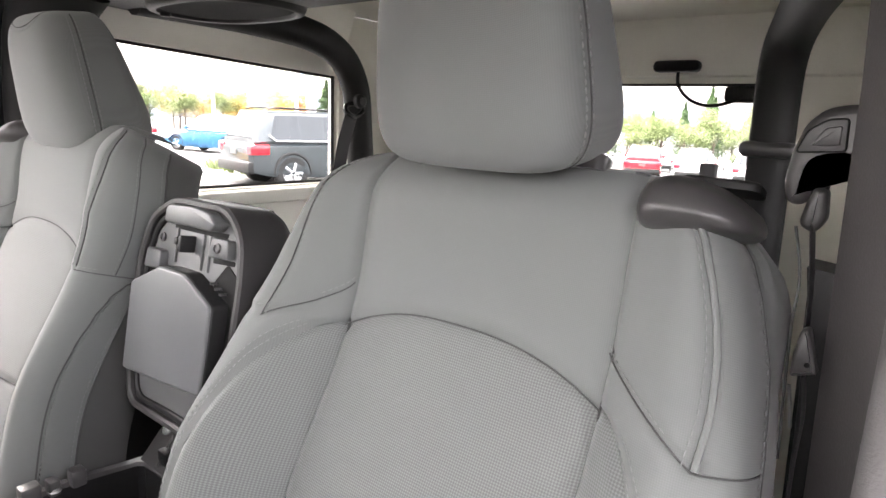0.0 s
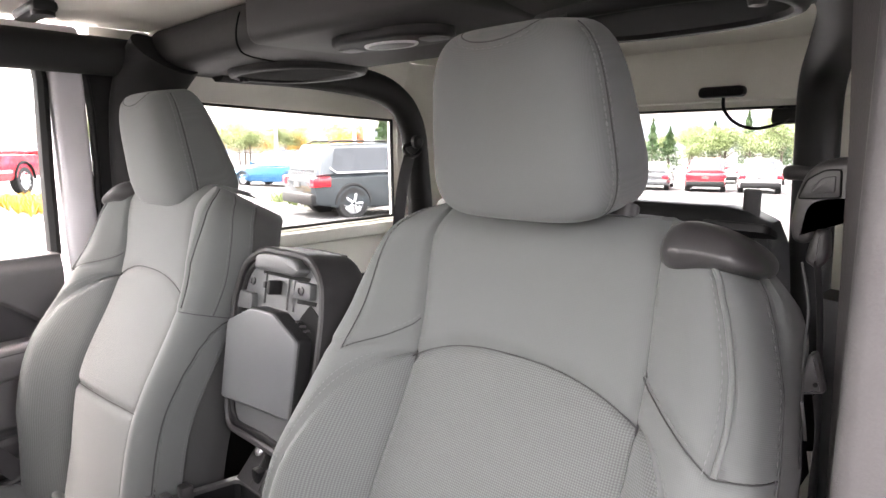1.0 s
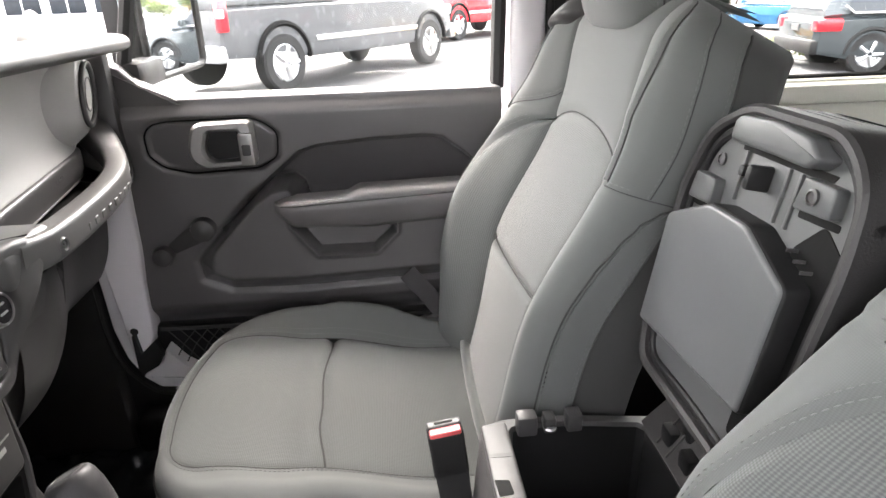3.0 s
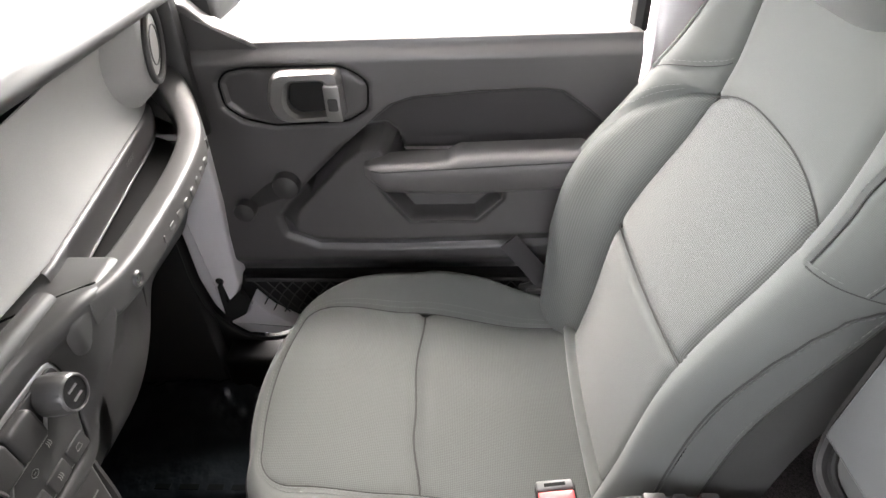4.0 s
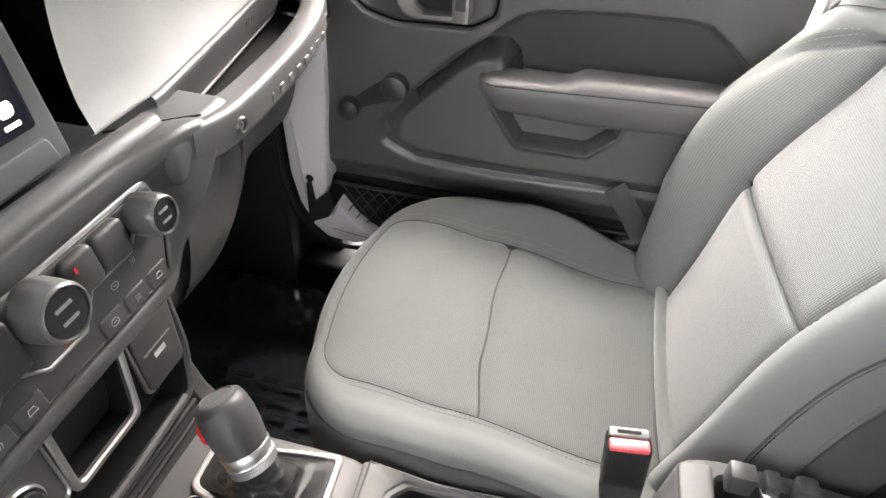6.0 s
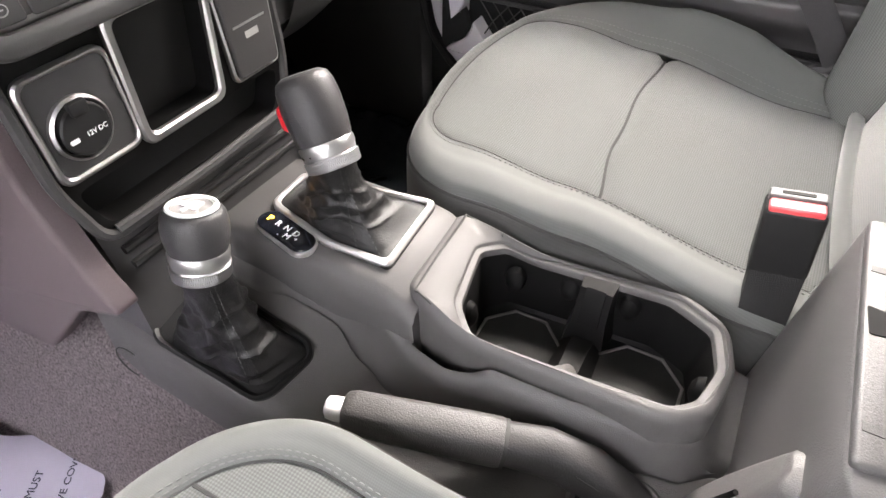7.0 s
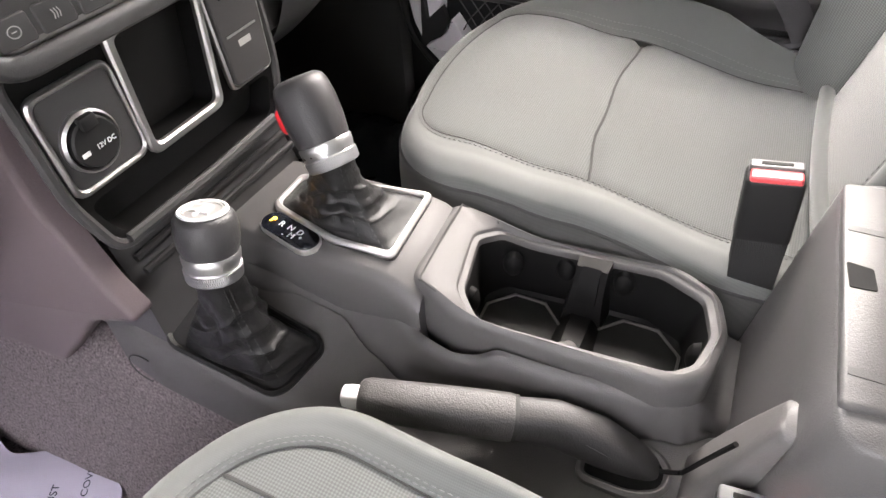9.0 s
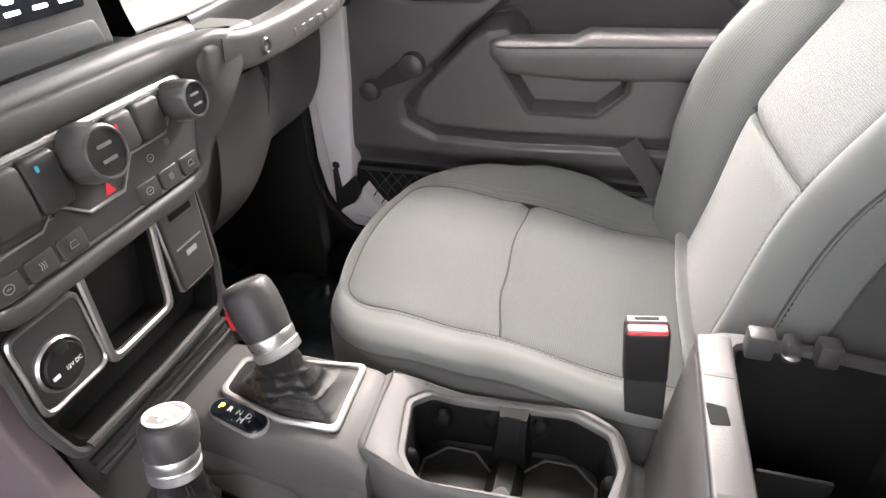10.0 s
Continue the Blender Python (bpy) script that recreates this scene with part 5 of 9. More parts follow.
# inner handle
hm = axes((DOOR_X + 0.004, 0, 0), (0, 1, 0), (0, 0, 1), (1, 0, 0))
hy = 0.152
outer = round_poly([(0.092, 1.238), (0.103, 1.279), (0.118, 1.288), (0.212, 1.289), (0.212, 1.207), (0.118, 1.205), (0.098, 1.216)], 0.012)
inner = round_poly([(0.122, 1.240), (0.130, 1.266), (0.138, 1.271), (0.186, 1.272), (0.186, 1.219), (0.138, 1.217), (0.126, 1.226)], 0.009)
handle = part("door_handle", frame_slab(outer, inner, -0.004, 0.02, hm, 0.006), M["silver"], door, "satin silver inner door handle")
part("lock_tab", slab(round_poly([(0.1847, 1.2082), (0.2107, 1.2082), (0.2107, 1.2676), (0.1847, 1.2676)], 0.004), 0.018, 0.0235, hm, 0.002), M["silver"], handle)
part("lock_mark", slab(round_poly([(0.1899, 1.2269), (0.2055, 1.2269), (0.2055, 1.2467), (0.1899, 1.2467)], 0.003), 0.0235, 0.0245, hm), M["char"], handle)
part("recess", slab(round_poly([(0.1106, 1.2082), (0.186, 1.2082), (0.186, 1.2764), (0.1106, 1.2764)], 0.012), -0.004, 0.0005, hm), M["black"], handle)
# window frame
part("window_frame", tube([(-0.735, 0.664, 1.32), (-0.735, 0.668, 1.5), (-0.735, 0.675, 1.68), (-0.735, 0.672, 1.712), (-0.735, 0.656, 1.733), (-0.735, 0.62, 1.743), (-0.735, 0.3, 1.748), (-0.735, 0.09, 1.748)], 0.014, 8, flat=1.6, up=(1, 0, 0)), M["rubber"], door)
part("front_frame", tube([(-0.735, -0.02, 1.35), (-0.735, 0.02, 1.5), (-0.735, 0.1, 1.748)], 0.013, 8), M["rubber"], door)
part("corner_trim", slab(round_poly([(-0.06, 1.31), (0.1, 1.31), (0.075, 1.33), (0.02, 1.355), (-0.01, 1.385), (-0.06, 1.40)], 0.008), -0.03, 0.006, axes((DOOR_X - 0.01, 0, 0), (0, 1, 0), (0, 0, 1), (1, 0, 0)), 0.004), M["door"], door)
pane = part("window_pane", box((-0.742, -0.0, 1.31), (-0.738, 0.67, 1.74)), M["glass"], door)
pane.visible_shadow = False

# check arm with two round covers, and the net under the door
ca = thing("door_check_arm", "black door check arm with two round covers", "check arm", (-0.68, 0.05, 1.02))
part("arm", tube([(-0.69, 0.09, 1.081), (-0.695, 0.045, 1.057), (-0.70, 0.006, 1.034)], 0.019, 10, flat=0.5, up=(1, 0, 0)), M["char"], ca)
for (y, z, r) in ((0.09, 1.083, 0.024), (0.006, 1.033, 0.02)):
    part("cover", lathe([(r, 0), (r, 0.012), (r * 0.9, 0.018), (r * 0.5, 0.022), (0, 0.023)], 20, axes((-0.69, y, z), (0, 1, 0), (0, 0, 1), (1, 0, 0))), M["char"], ca)
net = thing("door_net", "black elastic storage net under the door trim", "net", (-0.68, 0.3, 0.8))
strands = []
for i in range(26):
    y = -0.02 + 0.62 * i / 25
    strands.append(tube([(-0.682, y, 0.873), (-0.676, y + 0.03, 0.84), (-0.682, y + 0.06, 0.79)], 0.0014, 5))
    strands.append(tube([(-0.682, y + 0.06, 0.873), (-0.676, y + 0.03, 0.84), (-0.682, y, 0.79)], 0.0014, 5))
tagged(part("mesh", merge(*strands), M["belt"], net), kind="stuff")
part("edge", tube([(-0.68, -0.03, 0.875), (-0.678, 0.3, 0.872), (-0.68, 0.62, 0.875)], 0.004, 6), M["belt"], net)
part("backing", box((-0.73, -0.05, 0.72), (-0.70, 0.66, 0.872), 0.005), M["black"], net)

# white painted hinge post and sill corner by the footwell
kick = thing("hinge_post", "white painted hinge post with a black strap hole", "post", (-0.66, -0.05, 0.8), kind="structure")
km = axes((-0.672, 0, 0), (0, 1, 0), (0, 0, 1), (1, 0, 0))
part("post_face", slab(round_poly([(-0.128, 1.145), (-0.121, 0.968), (-0.119, 0.885), (-0.105, 0.815), (-0.085, 0.779), (-0.068, 0.82), (-0.045, 0.862), (-0.04, 0.975), (-0.033, 1.045), (-0.028, 1.195), (-0.128, 1.245)], 0.01), -0.06, 0.0, km, 0.005), M["white"], kick)
part("sill_corner", slab(round_poly([(-0.081, 0.775), (-0.05, 0.747), (0.005, 0.742), (0.057, 0.761), (0.005, 0.798), (-0.024, 0.837), (-0.035, 0.807)], 0.006), -0.05, 0.006, km, 0.004), M["white"], kick)
part("seal", tube(catmull([(-0.664, -0.131, 1.145), (-0.664, -0.127, 0.965), (-0.664, -0.126, 0.885), (-0.664, -0.111, 0.81), (-0.664, -0.087, 0.771), (-0.664, -0.053, 0.739), (-0.664, 0.005, 0.733), (-0.664, 0.062, 0.753)], 6), 0.005, 6), M["rubber"], kick)
part("hole", lathe([(0.0, 0.0005), (0.008, 0.0005), (0.008, 0.0)], 14, axes((-0.6718, -0.079, 0.878), (0, 1, 0), (0, 0, 1), (1, 0, 0))), M["rubber"], kick)
part("strap", slab(round_poly([(-0.081, 0.875), (-0.076, 0.875), (-0.071, 0.83), (-0.039, 0.86), (-0.028, 0.83), (-0.041, 0.803), (-0.078, 0.783), (-0.083, 0.795)], 0.003), 0.0, 0.012, km), M["rubber"], kick)

# door mirror seen through the window
mirror = thing("door_mirror", "black outside mirror with a dark frame", "mirror", (-0.95, 0.1, 1.35))
mm = axes((-0.93, 0.02, 1.45), (-0.95, 0.30, 0), (0, 0, 1), (0.30, 0.95, 0))
part("housing", slab(round_poly([(-0.10, -0.115), (0.1, -0.1), (0.1, 0.1), (-0.10, 0.115)], 0.03), -0.07, 0.0, mm, 0.01), M["black"], mirror)
mo = round_poly([(-0.1, -0.112), (0.098, -0.098), (0.098, 0.098), (-0.1, 0.112)], 0.03)
part("frame", frame_slab(mo, inset(mo, 0.012) if sum(mo[i - 1].x * p.y - p.x * mo[i - 1].y for i, p in enumerate(mo)) > 0 else inset(mo, -0.012), 0.0, 0.012, mm, 0.004), M["black"], mirror)
part("mirror_glass", slab(inset(mo, 0.01), 0.0, 0.004, mm), M["mirror"], mirror)
part("stalk", box((-0.86, -0.03, 1.34), (-0.72, 0.02, 1.39), 0.012), M["black"], mirror)
shift(0, 0, 0)
# protective film in the passenger footwell, crumpled at its edge
rf = random.Random(8)


def film_pt(u, v):
    x, y = lerp(-0.685, -0.19, u), lerp(0.28, -0.72, v)
    z = 0.557 + (0.0 if y > -0.42 else (-0.42 - y) * 0.74)
    z += 0.004 * noise.noise(Vector((x * 5, y * 5, 0))) + 0.0012 * noise.noise(Vector((x * 30, y * 30, 3)))
    if x < -0.58:
        z += 0.08 * smooth((-0.58 - x) / 0.1) + (0.01 * noise.noise(Vector((x * 30, y * 22, 7))) + 0.007 * noise.noise(Vector((x * 75, y * 60, 2)))) * smooth((-0.58 - x) / 0.05)
    return Vector((x, y, z)), (x, y)


fm = thing("floor_film", "dark glossy protective film on the passenger floor", "floor film", (-0.43, -0.2, 0.557))
film = part("sheet", patch(film_pt, [(i / 90) ** 1.6 for i in range(91)], [i / 160 for i in range(161)]), M["film"], fm, sharp=60)
for r in range(4):
    for i in range(5):
        y = -0.02 - 0.055 * i - 0.012 * (r % 2)
        x = -0.47 + 0.035 * r
        w = rf.uniform(0.015, 0.022)
        part("print_bar", box((x, y - w, 0.566), (x + 0.012, y + w, 0.5675)), M["filmprint"], fm)
# paper mat in the driver's footwell
PAPER = round_poly([(0.175, -0.75), (0.186, -0.40), (0.203, -0.345), (0.172, -0.30), (0.166, -0.25), (0.15, -0.215), (0.178, -0.14), (0.60, -0.10), (0.62, -0.75)], 0.02)


def paper_z(x, y):
    z = 0.566 + (0.0 if y > -0.42 else (-0.42 - y) * 0.74)
    e = inside(PAPER, x, y)
    return z + 0.018 * math.exp(-max(e, 0) * 22) * (0.6 + 0.4 * math.sin(31 * x + 23 * y)) + 0.005 * noise.noise(Vector((x * 16, y * 16, 1)))


def paper_pt(u, v):
    ring = RPAPER[int(u * 120) % 120]
    q = Vector((0.38, -0.40)).lerp(ring, v)
    return Vector((q.x, q.y, paper_z(q.x, q.y))), (q.x, q.y)


def ring_of(outline, n, c):
    """Points of an outline at even turns about c."""
    out = []
    for i in range(n):
        d = Vector((math.cos(2 * math.pi * i / n), math.sin(2 * math.pi * i / n)))
        best = 0
        for a, b in zip(outline, outline[1:] + outline[:1]):
            e, w = Vector(b[:2]) - Vector(a[:2]), Vector(a[:2]) - c
            den = d.x * e.y - d.y * e.x
            if abs(den) > 1e-12:
                t, s = (w.x * e.y - w.y * e.x) / den, (w.x * d.y - w.y * d.x) / den
                if -1e-6 <= s <= 1 + 1e-6:
                    best = max(best, t)
        out.append(c + d * best)
    return out


RPAPER = ring_of(PAPER, 120, Vector((0.38, -0.40)))
pm = thing("paper_mat", "white printed paper mat on the driver's floor", "paper mat", (0.38, -0.3, 0.56))
sheet = part("sheet", patch(paper_pt, [i / 120 for i in range(121)], [(i / 30) ** 0.6 for i in range(31)]), M["paper"], pm, sharp=60)

# ---- dashboard ----
def ring_at(outline, n=72, c=None):
    """An outline, resampled by angle about its centre."""
    o = [Vector(p[:2]) for p in outline]
    c = Vector(c) if c else sum(o, Vector((0, 0))) / len(o)
    out = []
    for i in range(n):
        g = 2 * math.pi * i / n
        d = Vector((math.cos(g), math.sin(g)))
        best = None
        for a, b in zip(o, o[1:] + o[:1]):
            e = b - a
            den = d.x * e.y - d.y * e.x
            if abs(den) < 1e-12:
                continue
            w = a - c
            t = (w.x * e.y - w.y * e.x) / den
            s = (w.x * d.y - w.y * d.x) / den
            if t > 0 and -1e-6 <= s <= 1 + 1e-6 and (best is None or t > best):
                best = t
        out.append(c + d * (best or 0))
    return out


shift(0, -0.004, 0.034)
dash = thing("dashboard", "grey two-tone dashboard with grab bar and screen", "dashboard", (0, -0.2, 1.0))
pad = [(-0.5, 1.40), (-0.3, 1.445), (-0.1, 1.462), (-0.01, 1.462), (0.012, 1.455), (0.014, 1.442), (0.0, 1.434)]
face = [(0.0, 1.436), (-0.018, 1.425), (-0.03, 1.40), (-0.036, 1.36), (-0.036, 1.32), (-0.031, 1.298), (-0.028, 1.288), (-0.034, 1.285)]
low = [(-0.045, 1.225), (-0.012, 1.216), (0.0, 1.19), (-0.004, 1.13), (-0.02, 1.07), (-0.055, 1.02), (-0.13, 0.985), (-0.35, 0.98)]


def along_x(profile, xs, shift=lambda x: 0.0, dz=lambda x: 0.0):
    return loft([[(x, q.x + shift(x), q.y + dz(x)) for q in catmull([(a, b, 0) for a, b in profile], 5)] for x in xs], closed=False)


xs_all = [-0.685 + 1.37 * i / 40 for i in range(41)]
part("top_pad", along_x(pad, xs_all), M["char"], dash, "dark grained top pad", sharp=60)
xs_r = [-0.685 + 0.545 * i / 30 for i in range(31)]
bow = lambda x: 0.018 - 0.165 * max(0.0, abs(x) - 0.228) - 0.02 * smooth((abs(x) - 0.52) / 0.16) ** 2
part("passenger_face", along_x(face, xs_r, bow), M["dashpad"], dash, "smooth light grey dash panel", sharp=50)
sink = lambda x: 0.012 - 0.085 * smooth((-x - 0.24) / 0.3)
part("glove_box", along_x(low, [-0.64 + 0.45 * i / 24 for i in range(25)], sink), M["char"], dash, "dark glove box front", sharp=50)
part("driver_face", along_x(face, [0.14 + 0.545 * i / 20 for i in range(21)], bow), M["char"], dash, sharp=50)
part("driver_low", along_x(low, [0.19 + 0.45 * i / 20 for i in range(21)], bow), M["char"], dash, sharp=50)
part("end_cap", box((-0.70, -0.45, 1.2), (-0.672, -0.03, 1.44), 0.01), M["char"], dash)
# round vent
vm = axes((-0.615, -0.05, 1.374), (-1, -0.24, 0), (0, 0.12, 1), (-0.24, 1, -0.1))
part("vent_housing", lathe([(0.049, 0.004), (0.056, 0.005), (0.064, 0.0), (0.078, -0.014), (0.096, -0.032), (0.125, -0.058)], 48, vm), M["dashpad"], dash, "smooth grey vent surround", sharp=80)
part("vent_ring", tube([vm @ Vector((0.05 * math.cos(g), 0.05 * math.sin(g), 0.008)) for g in [2 * math.pi * i / 36 for i in range(36)]], 0.0045, 8, closed=True), M["bar"], dash, "dark round vent ring")
part("vent_disc", lathe([(0.0, 0.008), (0.03, 0.008), (0.043, 0.006), (0.046, -0.02)], 32, vm), M["dashpad"], dash)
part("vent_rib", tube([vm @ Vector((0.027 * math.cos(g), 0.027 * math.sin(g), 0.0085)) for g in [2 * math.pi * i / 36 for i in range(36)]], 0.0012, 6, closed=True), M["bar"], dash)
part("vent_slot", tube([vm @ Vector((0.044 * math.cos(g), 0.044 * math.sin(g), 0.007)) for g in [2 * math.pi * i / 36 for i in range(36)]], 0.002, 6, closed=True), M["black"], dash)
# open tray between the dash panel and the grab bar
shift(0, 0, 0)
xs_t = [-0.215 - 0.40 * i / 24 for i in range(25)]
part("tray_panel", along_x([(-0.032, 1.3225), (-0.027, 1.318), (-0.0262, 1.304), (-0.028, 1.288), (-0.033, 1.277)], xs_t, bow), M["cover"], dash, "dark glossy strip above the tray", sharp=50)
part("tray_edge", tube([(x, bow(x) - 0.0325, 1.2765) for x in xs_t], 0.0014, 6), M["silver"], dash)
part("tray_floor", along_x([(-0.034, 1.2775), (-0.044, 1.274), (-0.048, 1.266), (-0.03, 1.262), (0.0, 1.26), (0.026, 1.262)], xs_t, lambda x: bow(x) * 0.9 - 0.004), M["black"], dash, "black open tray", sharp=50)
badge = [part("letter_bar", slab(round_poly([(-w, -0.0032), (w, -0.0032), (w, 0.0032), (-w, 0.0032)], 0.001), 0, 0.0008, axes((-0.455 - 0.009 * i, bow(-0.455 - 0.009 * i) - 0.0262, 1.306), (-1, -0.165, 0), (0, 0, 1), (-0.165, 1, 0))), M["bar"], dash) for i, w in enumerate((0.003, 0.0035, 0.0025, 0.0035))]
# grab bar: a squared bar that sweeps up and back at the door
BAR = catmull([(-0.19, 0.026, 1.292), (-0.23, 0.033, 1.287), (-0.28, 0.0335, 1.285), (-0.36, 0.0285, 1.284), (-0.44, 0.0215, 1.2845), (-0.51, 0.011, 1.287), (-0.56, -0.003, 1.2925), (-0.605, -0.026, 1.302), (-0.645, -0.054, 1.318), (-0.675, -0.085, 1.336)], 6)


def bar_ring(i):
    p, d = BAR[i], (BAR[min(i + 1, len(BAR) - 1)] - BAR[max(i - 1, 0)]).normalized()
    side = d.cross(Vector((0, 0, 1))).normalized()
    up = side.cross(d).normalized()
    k = 1 + 0.3 * smooth((i / len(BAR) - 0.66) / 0.3)
    sgp = lambda v, e: math.copysign(abs(v) ** e, v)
    return [p + side * (0.0175 * k * sgp(math.cos(g), 0.38)) + up * (0.0205 * k * sgp(math.sin(g), 0.42)) for g in [2 * math.pi * q / 28 for q in range(28)]]


gb = part("grab_bar", loft([bar_ring(i) for i in range(len(BAR))]), M["bar"], dash, "dark moulded grab bar", sharp=60)
for i, w in enumerate((0.003, 0.0075, 0.0075, 0.0075, 0.0075, 0.006, 0.007, 0.0075)):
    x = -0.328 - 0.0262 * i
    p = min(BAR, key=lambda q: abs(q.x - x))
    part("letter_bar", slab(round_poly([(-w * 0.85, -0.0052), (w * 0.85, -0.0052), (w * 0.85, 0.0052), (-w * 0.85, 0.0052)], 0.002), 0, 0.0018, axes((x, p.y + 0.0172, 1.279), (-1, -0.1, 0), (0, 0, 1), (-0.1, 1, 0)), 0.001), M["barmark"], gb)
for x, y, z in ((-0.253, 0.0513, 1.284), (-0.545, 0.0185, 1.288)):
    part("screw_ring", lathe([(0.0055, -0.002), (0.0055, 0.002), (0.0075, 0.003), (0.009, 0.001), (0.0095, -0.003)], 22, axes((x, y, z), (-1, 0, 0), (0, 0, 1), (0, 1, 0))), M["bar"], gb)
    part("screw", lathe([(0.0, 0.0), (0.0045, 0.0006), (0.0052, -0.001)], 16, axes((x, y, z), (-1, 0, 0), (0, 0, 1), (0, 1, 0))), M["chrome"], gb)
part("bar_root", box((-0.262, -0.05, 1.262), (-0.155, 0.041, 1.3115), 0.012, 4), M["bar"], dash, "dark moulded root of the grab bar")
part("root_line", tube([(-0.155, -0.022, 1.3140), (-0.19, 0.014, 1.3140), (-0.213, 0.038, 1.3125)], 0.0011, 5), M["void"], dash)
part("under_panel", loft([[(-0.12, 0.02, 1.262), (-0.27, 0.02, 1.262), (-0.27, -0.1, 1.262), (-0.12, -0.1, 1.262)], [(-0.115, 0.008, 1.2), (-0.25, 0.008, 1.2), (-0.25, -0.1, 1.2), (-0.115, -0.1, 1.2)], [(-0.115, -0.02, 1.08), (-0.23, -0.03, 1.08), (-0.23, -0.12, 1.08), (-0.115, -0.12, 1.08)]]), M["char"], dash)
ign = part("start_plate", slab(round_poly([(-0.017, -0.042), (0.012, -0.042), (0.025, 0.02), (0.019, 0.042), (-0.005, 0.036), (-0.02, 0.0)], 0.01), -0.006, 0.004, axes((-0.334, -0.02, 1.20), (-1, 0, 0), (0, 0.1, 1), (0, 1, -0.1)), 0.002), M["black"], dash, "black oval start button plate")
part("start_button", lathe([(0.0, 0.006), (0.010, 0.006), (0.012, 0.004), (0.0125, 0.0)], 24, axes((-0.336, -0.0185, 1.209), (-1, 0, 0), (0, 0.1, 1), (0, 1, -0.1))), M["cover"], ign)
part("latch_plate", slab(round_poly([(-0.037, -0.014), (0.033, 0.002), (0.036, 0.014), (-0.03, 0.008)], 0.003), -0.004, 0.003, axes((-0.285, -0.02, 1.163), (-1, 0, 0), (0, 0.25, 1), (0, 1, -0.25)), 0.002), M["dashpad"], dash, "pale glove box latch plate")

shift(-0.006, 0.002, 0.016)
# centre stack
CSM = axes((0.01, 0.026, 1.244), (-1, 0, 0), (0, -0.16, 0.987), (0, 0.987, 0.16))      # climate panel: x to the passenger, y up
stack = thing("centre_stack", "black and silver climate control and switch stack", "control panel", (0, -0.1, 1.0))
part("pad_roll", tube([(0.2, 0.004, 1.297), (0.0, 0.004, 1.297), (-0.12, 0.004, 1.297), (-0.18, 0.002, 1.294)], 0.013, 14), M["bar"], stack, "soft padded roll under the screen")
part("screen_shelf", box((-0.165, -0.09, 1.25), (0.2, 0.010, 1.296), 0.012, 4), M["bar"], stack)
part("core", box((-0.128, -0.3, 0.94), (0.128, -0.012, 1.29), 0.01), M["black"], stack)
SHO = ring_at(round_poly([(-0.232, 0.022), (-0.229, 0.045), (-0.2, 0.056), (0.2, 0.056), (0.229, 0.045), (0.232, 0.022), (0.206, 0.002), (0.14, -0.05), (0.12, -0.078), (-0.12, -0.078), (-0.14, -0.05), (-0.206, 0.002)], 0.014), 160, (0, -0.008))
SHI = ring_at(round_poly([(-0.145, -0.005), (-0.118, -0.062), (0.118, -0.062), (0.145, -0.005), (0.143, 0.030), (-0.143, 0.030)], 0.014), 160, (0, -0.008))
shc = Vector((0, -0.008))
part("surround", loft([[CSM @ Vector((*p.lerp(q, k), z + lift * smooth((abs(p.x) - 0.12) / 0.09))) for p, q in zip(SHO, SHI)] for k, z, lift in ((0, -0.08, 0), (0, -0.006, 0.016), (0.03, -0.001, 0.018), (0.09, 0.003, 0.019), (0.2, 0.0045, 0.019), (0.6, 0.0035, 0.012), (0.92, 0.003, 0.0), (1, 0.0005, 0.0), (1, -0.012, 0.0))], caps=False), M["char"], stack, "dark grey bezel round the climate panel", sharp=60)
climate_out = round_poly([(-0.145, -0.005), (-0.118, -0.062), (0.118, -0.062), (0.145, -0.005), (0.143, 0.030), (-0.143, 0.030)], 0.014)
part("climate_frame", slab(climate_out, -0.01, 0.0, CSM, 0.003), M["silver"], stack, "satin silver panel frame")
part("climate_plate", slab(inset(climate_out, 0.0055) if sum(climate_out[i - 1].x * p.y - p.x * climate_out[i - 1].y for i, p in enumerate(climate_out)) > 0 else inset(climate_out, -0.0055), 0.0, 0.003, CSM, 0.001), M["char"], stack)
zig = [(-0.128, -0.028), (-0.062, -0.028), (-0.045, -0.016), (-0.018, -0.036), (0.02, -0.036), (0.042, -0.012), (0.09, -0.012), (0.102, 0.0)]
part("silver_line", tube([CSM @ Vector((x, y, 0.0038)) for x, y in zig], 0.0018, 6), M["silver"], stack)
for x0, x1 in ((-0.098, -0.058), (-0.057, -0.026), (0.026, 0.057), (0.058, 0.092)):
    part("rocker", slab(round_poly([(x0, -0.02 if x0 < 0 else -0.01), (x1, -0.02 if x0 < 0 else -0.01), (x1, 0.024), (x0, 0.024)], 0.007), 0.002, 0.011, CSM, 0.004), M["char"], stack)
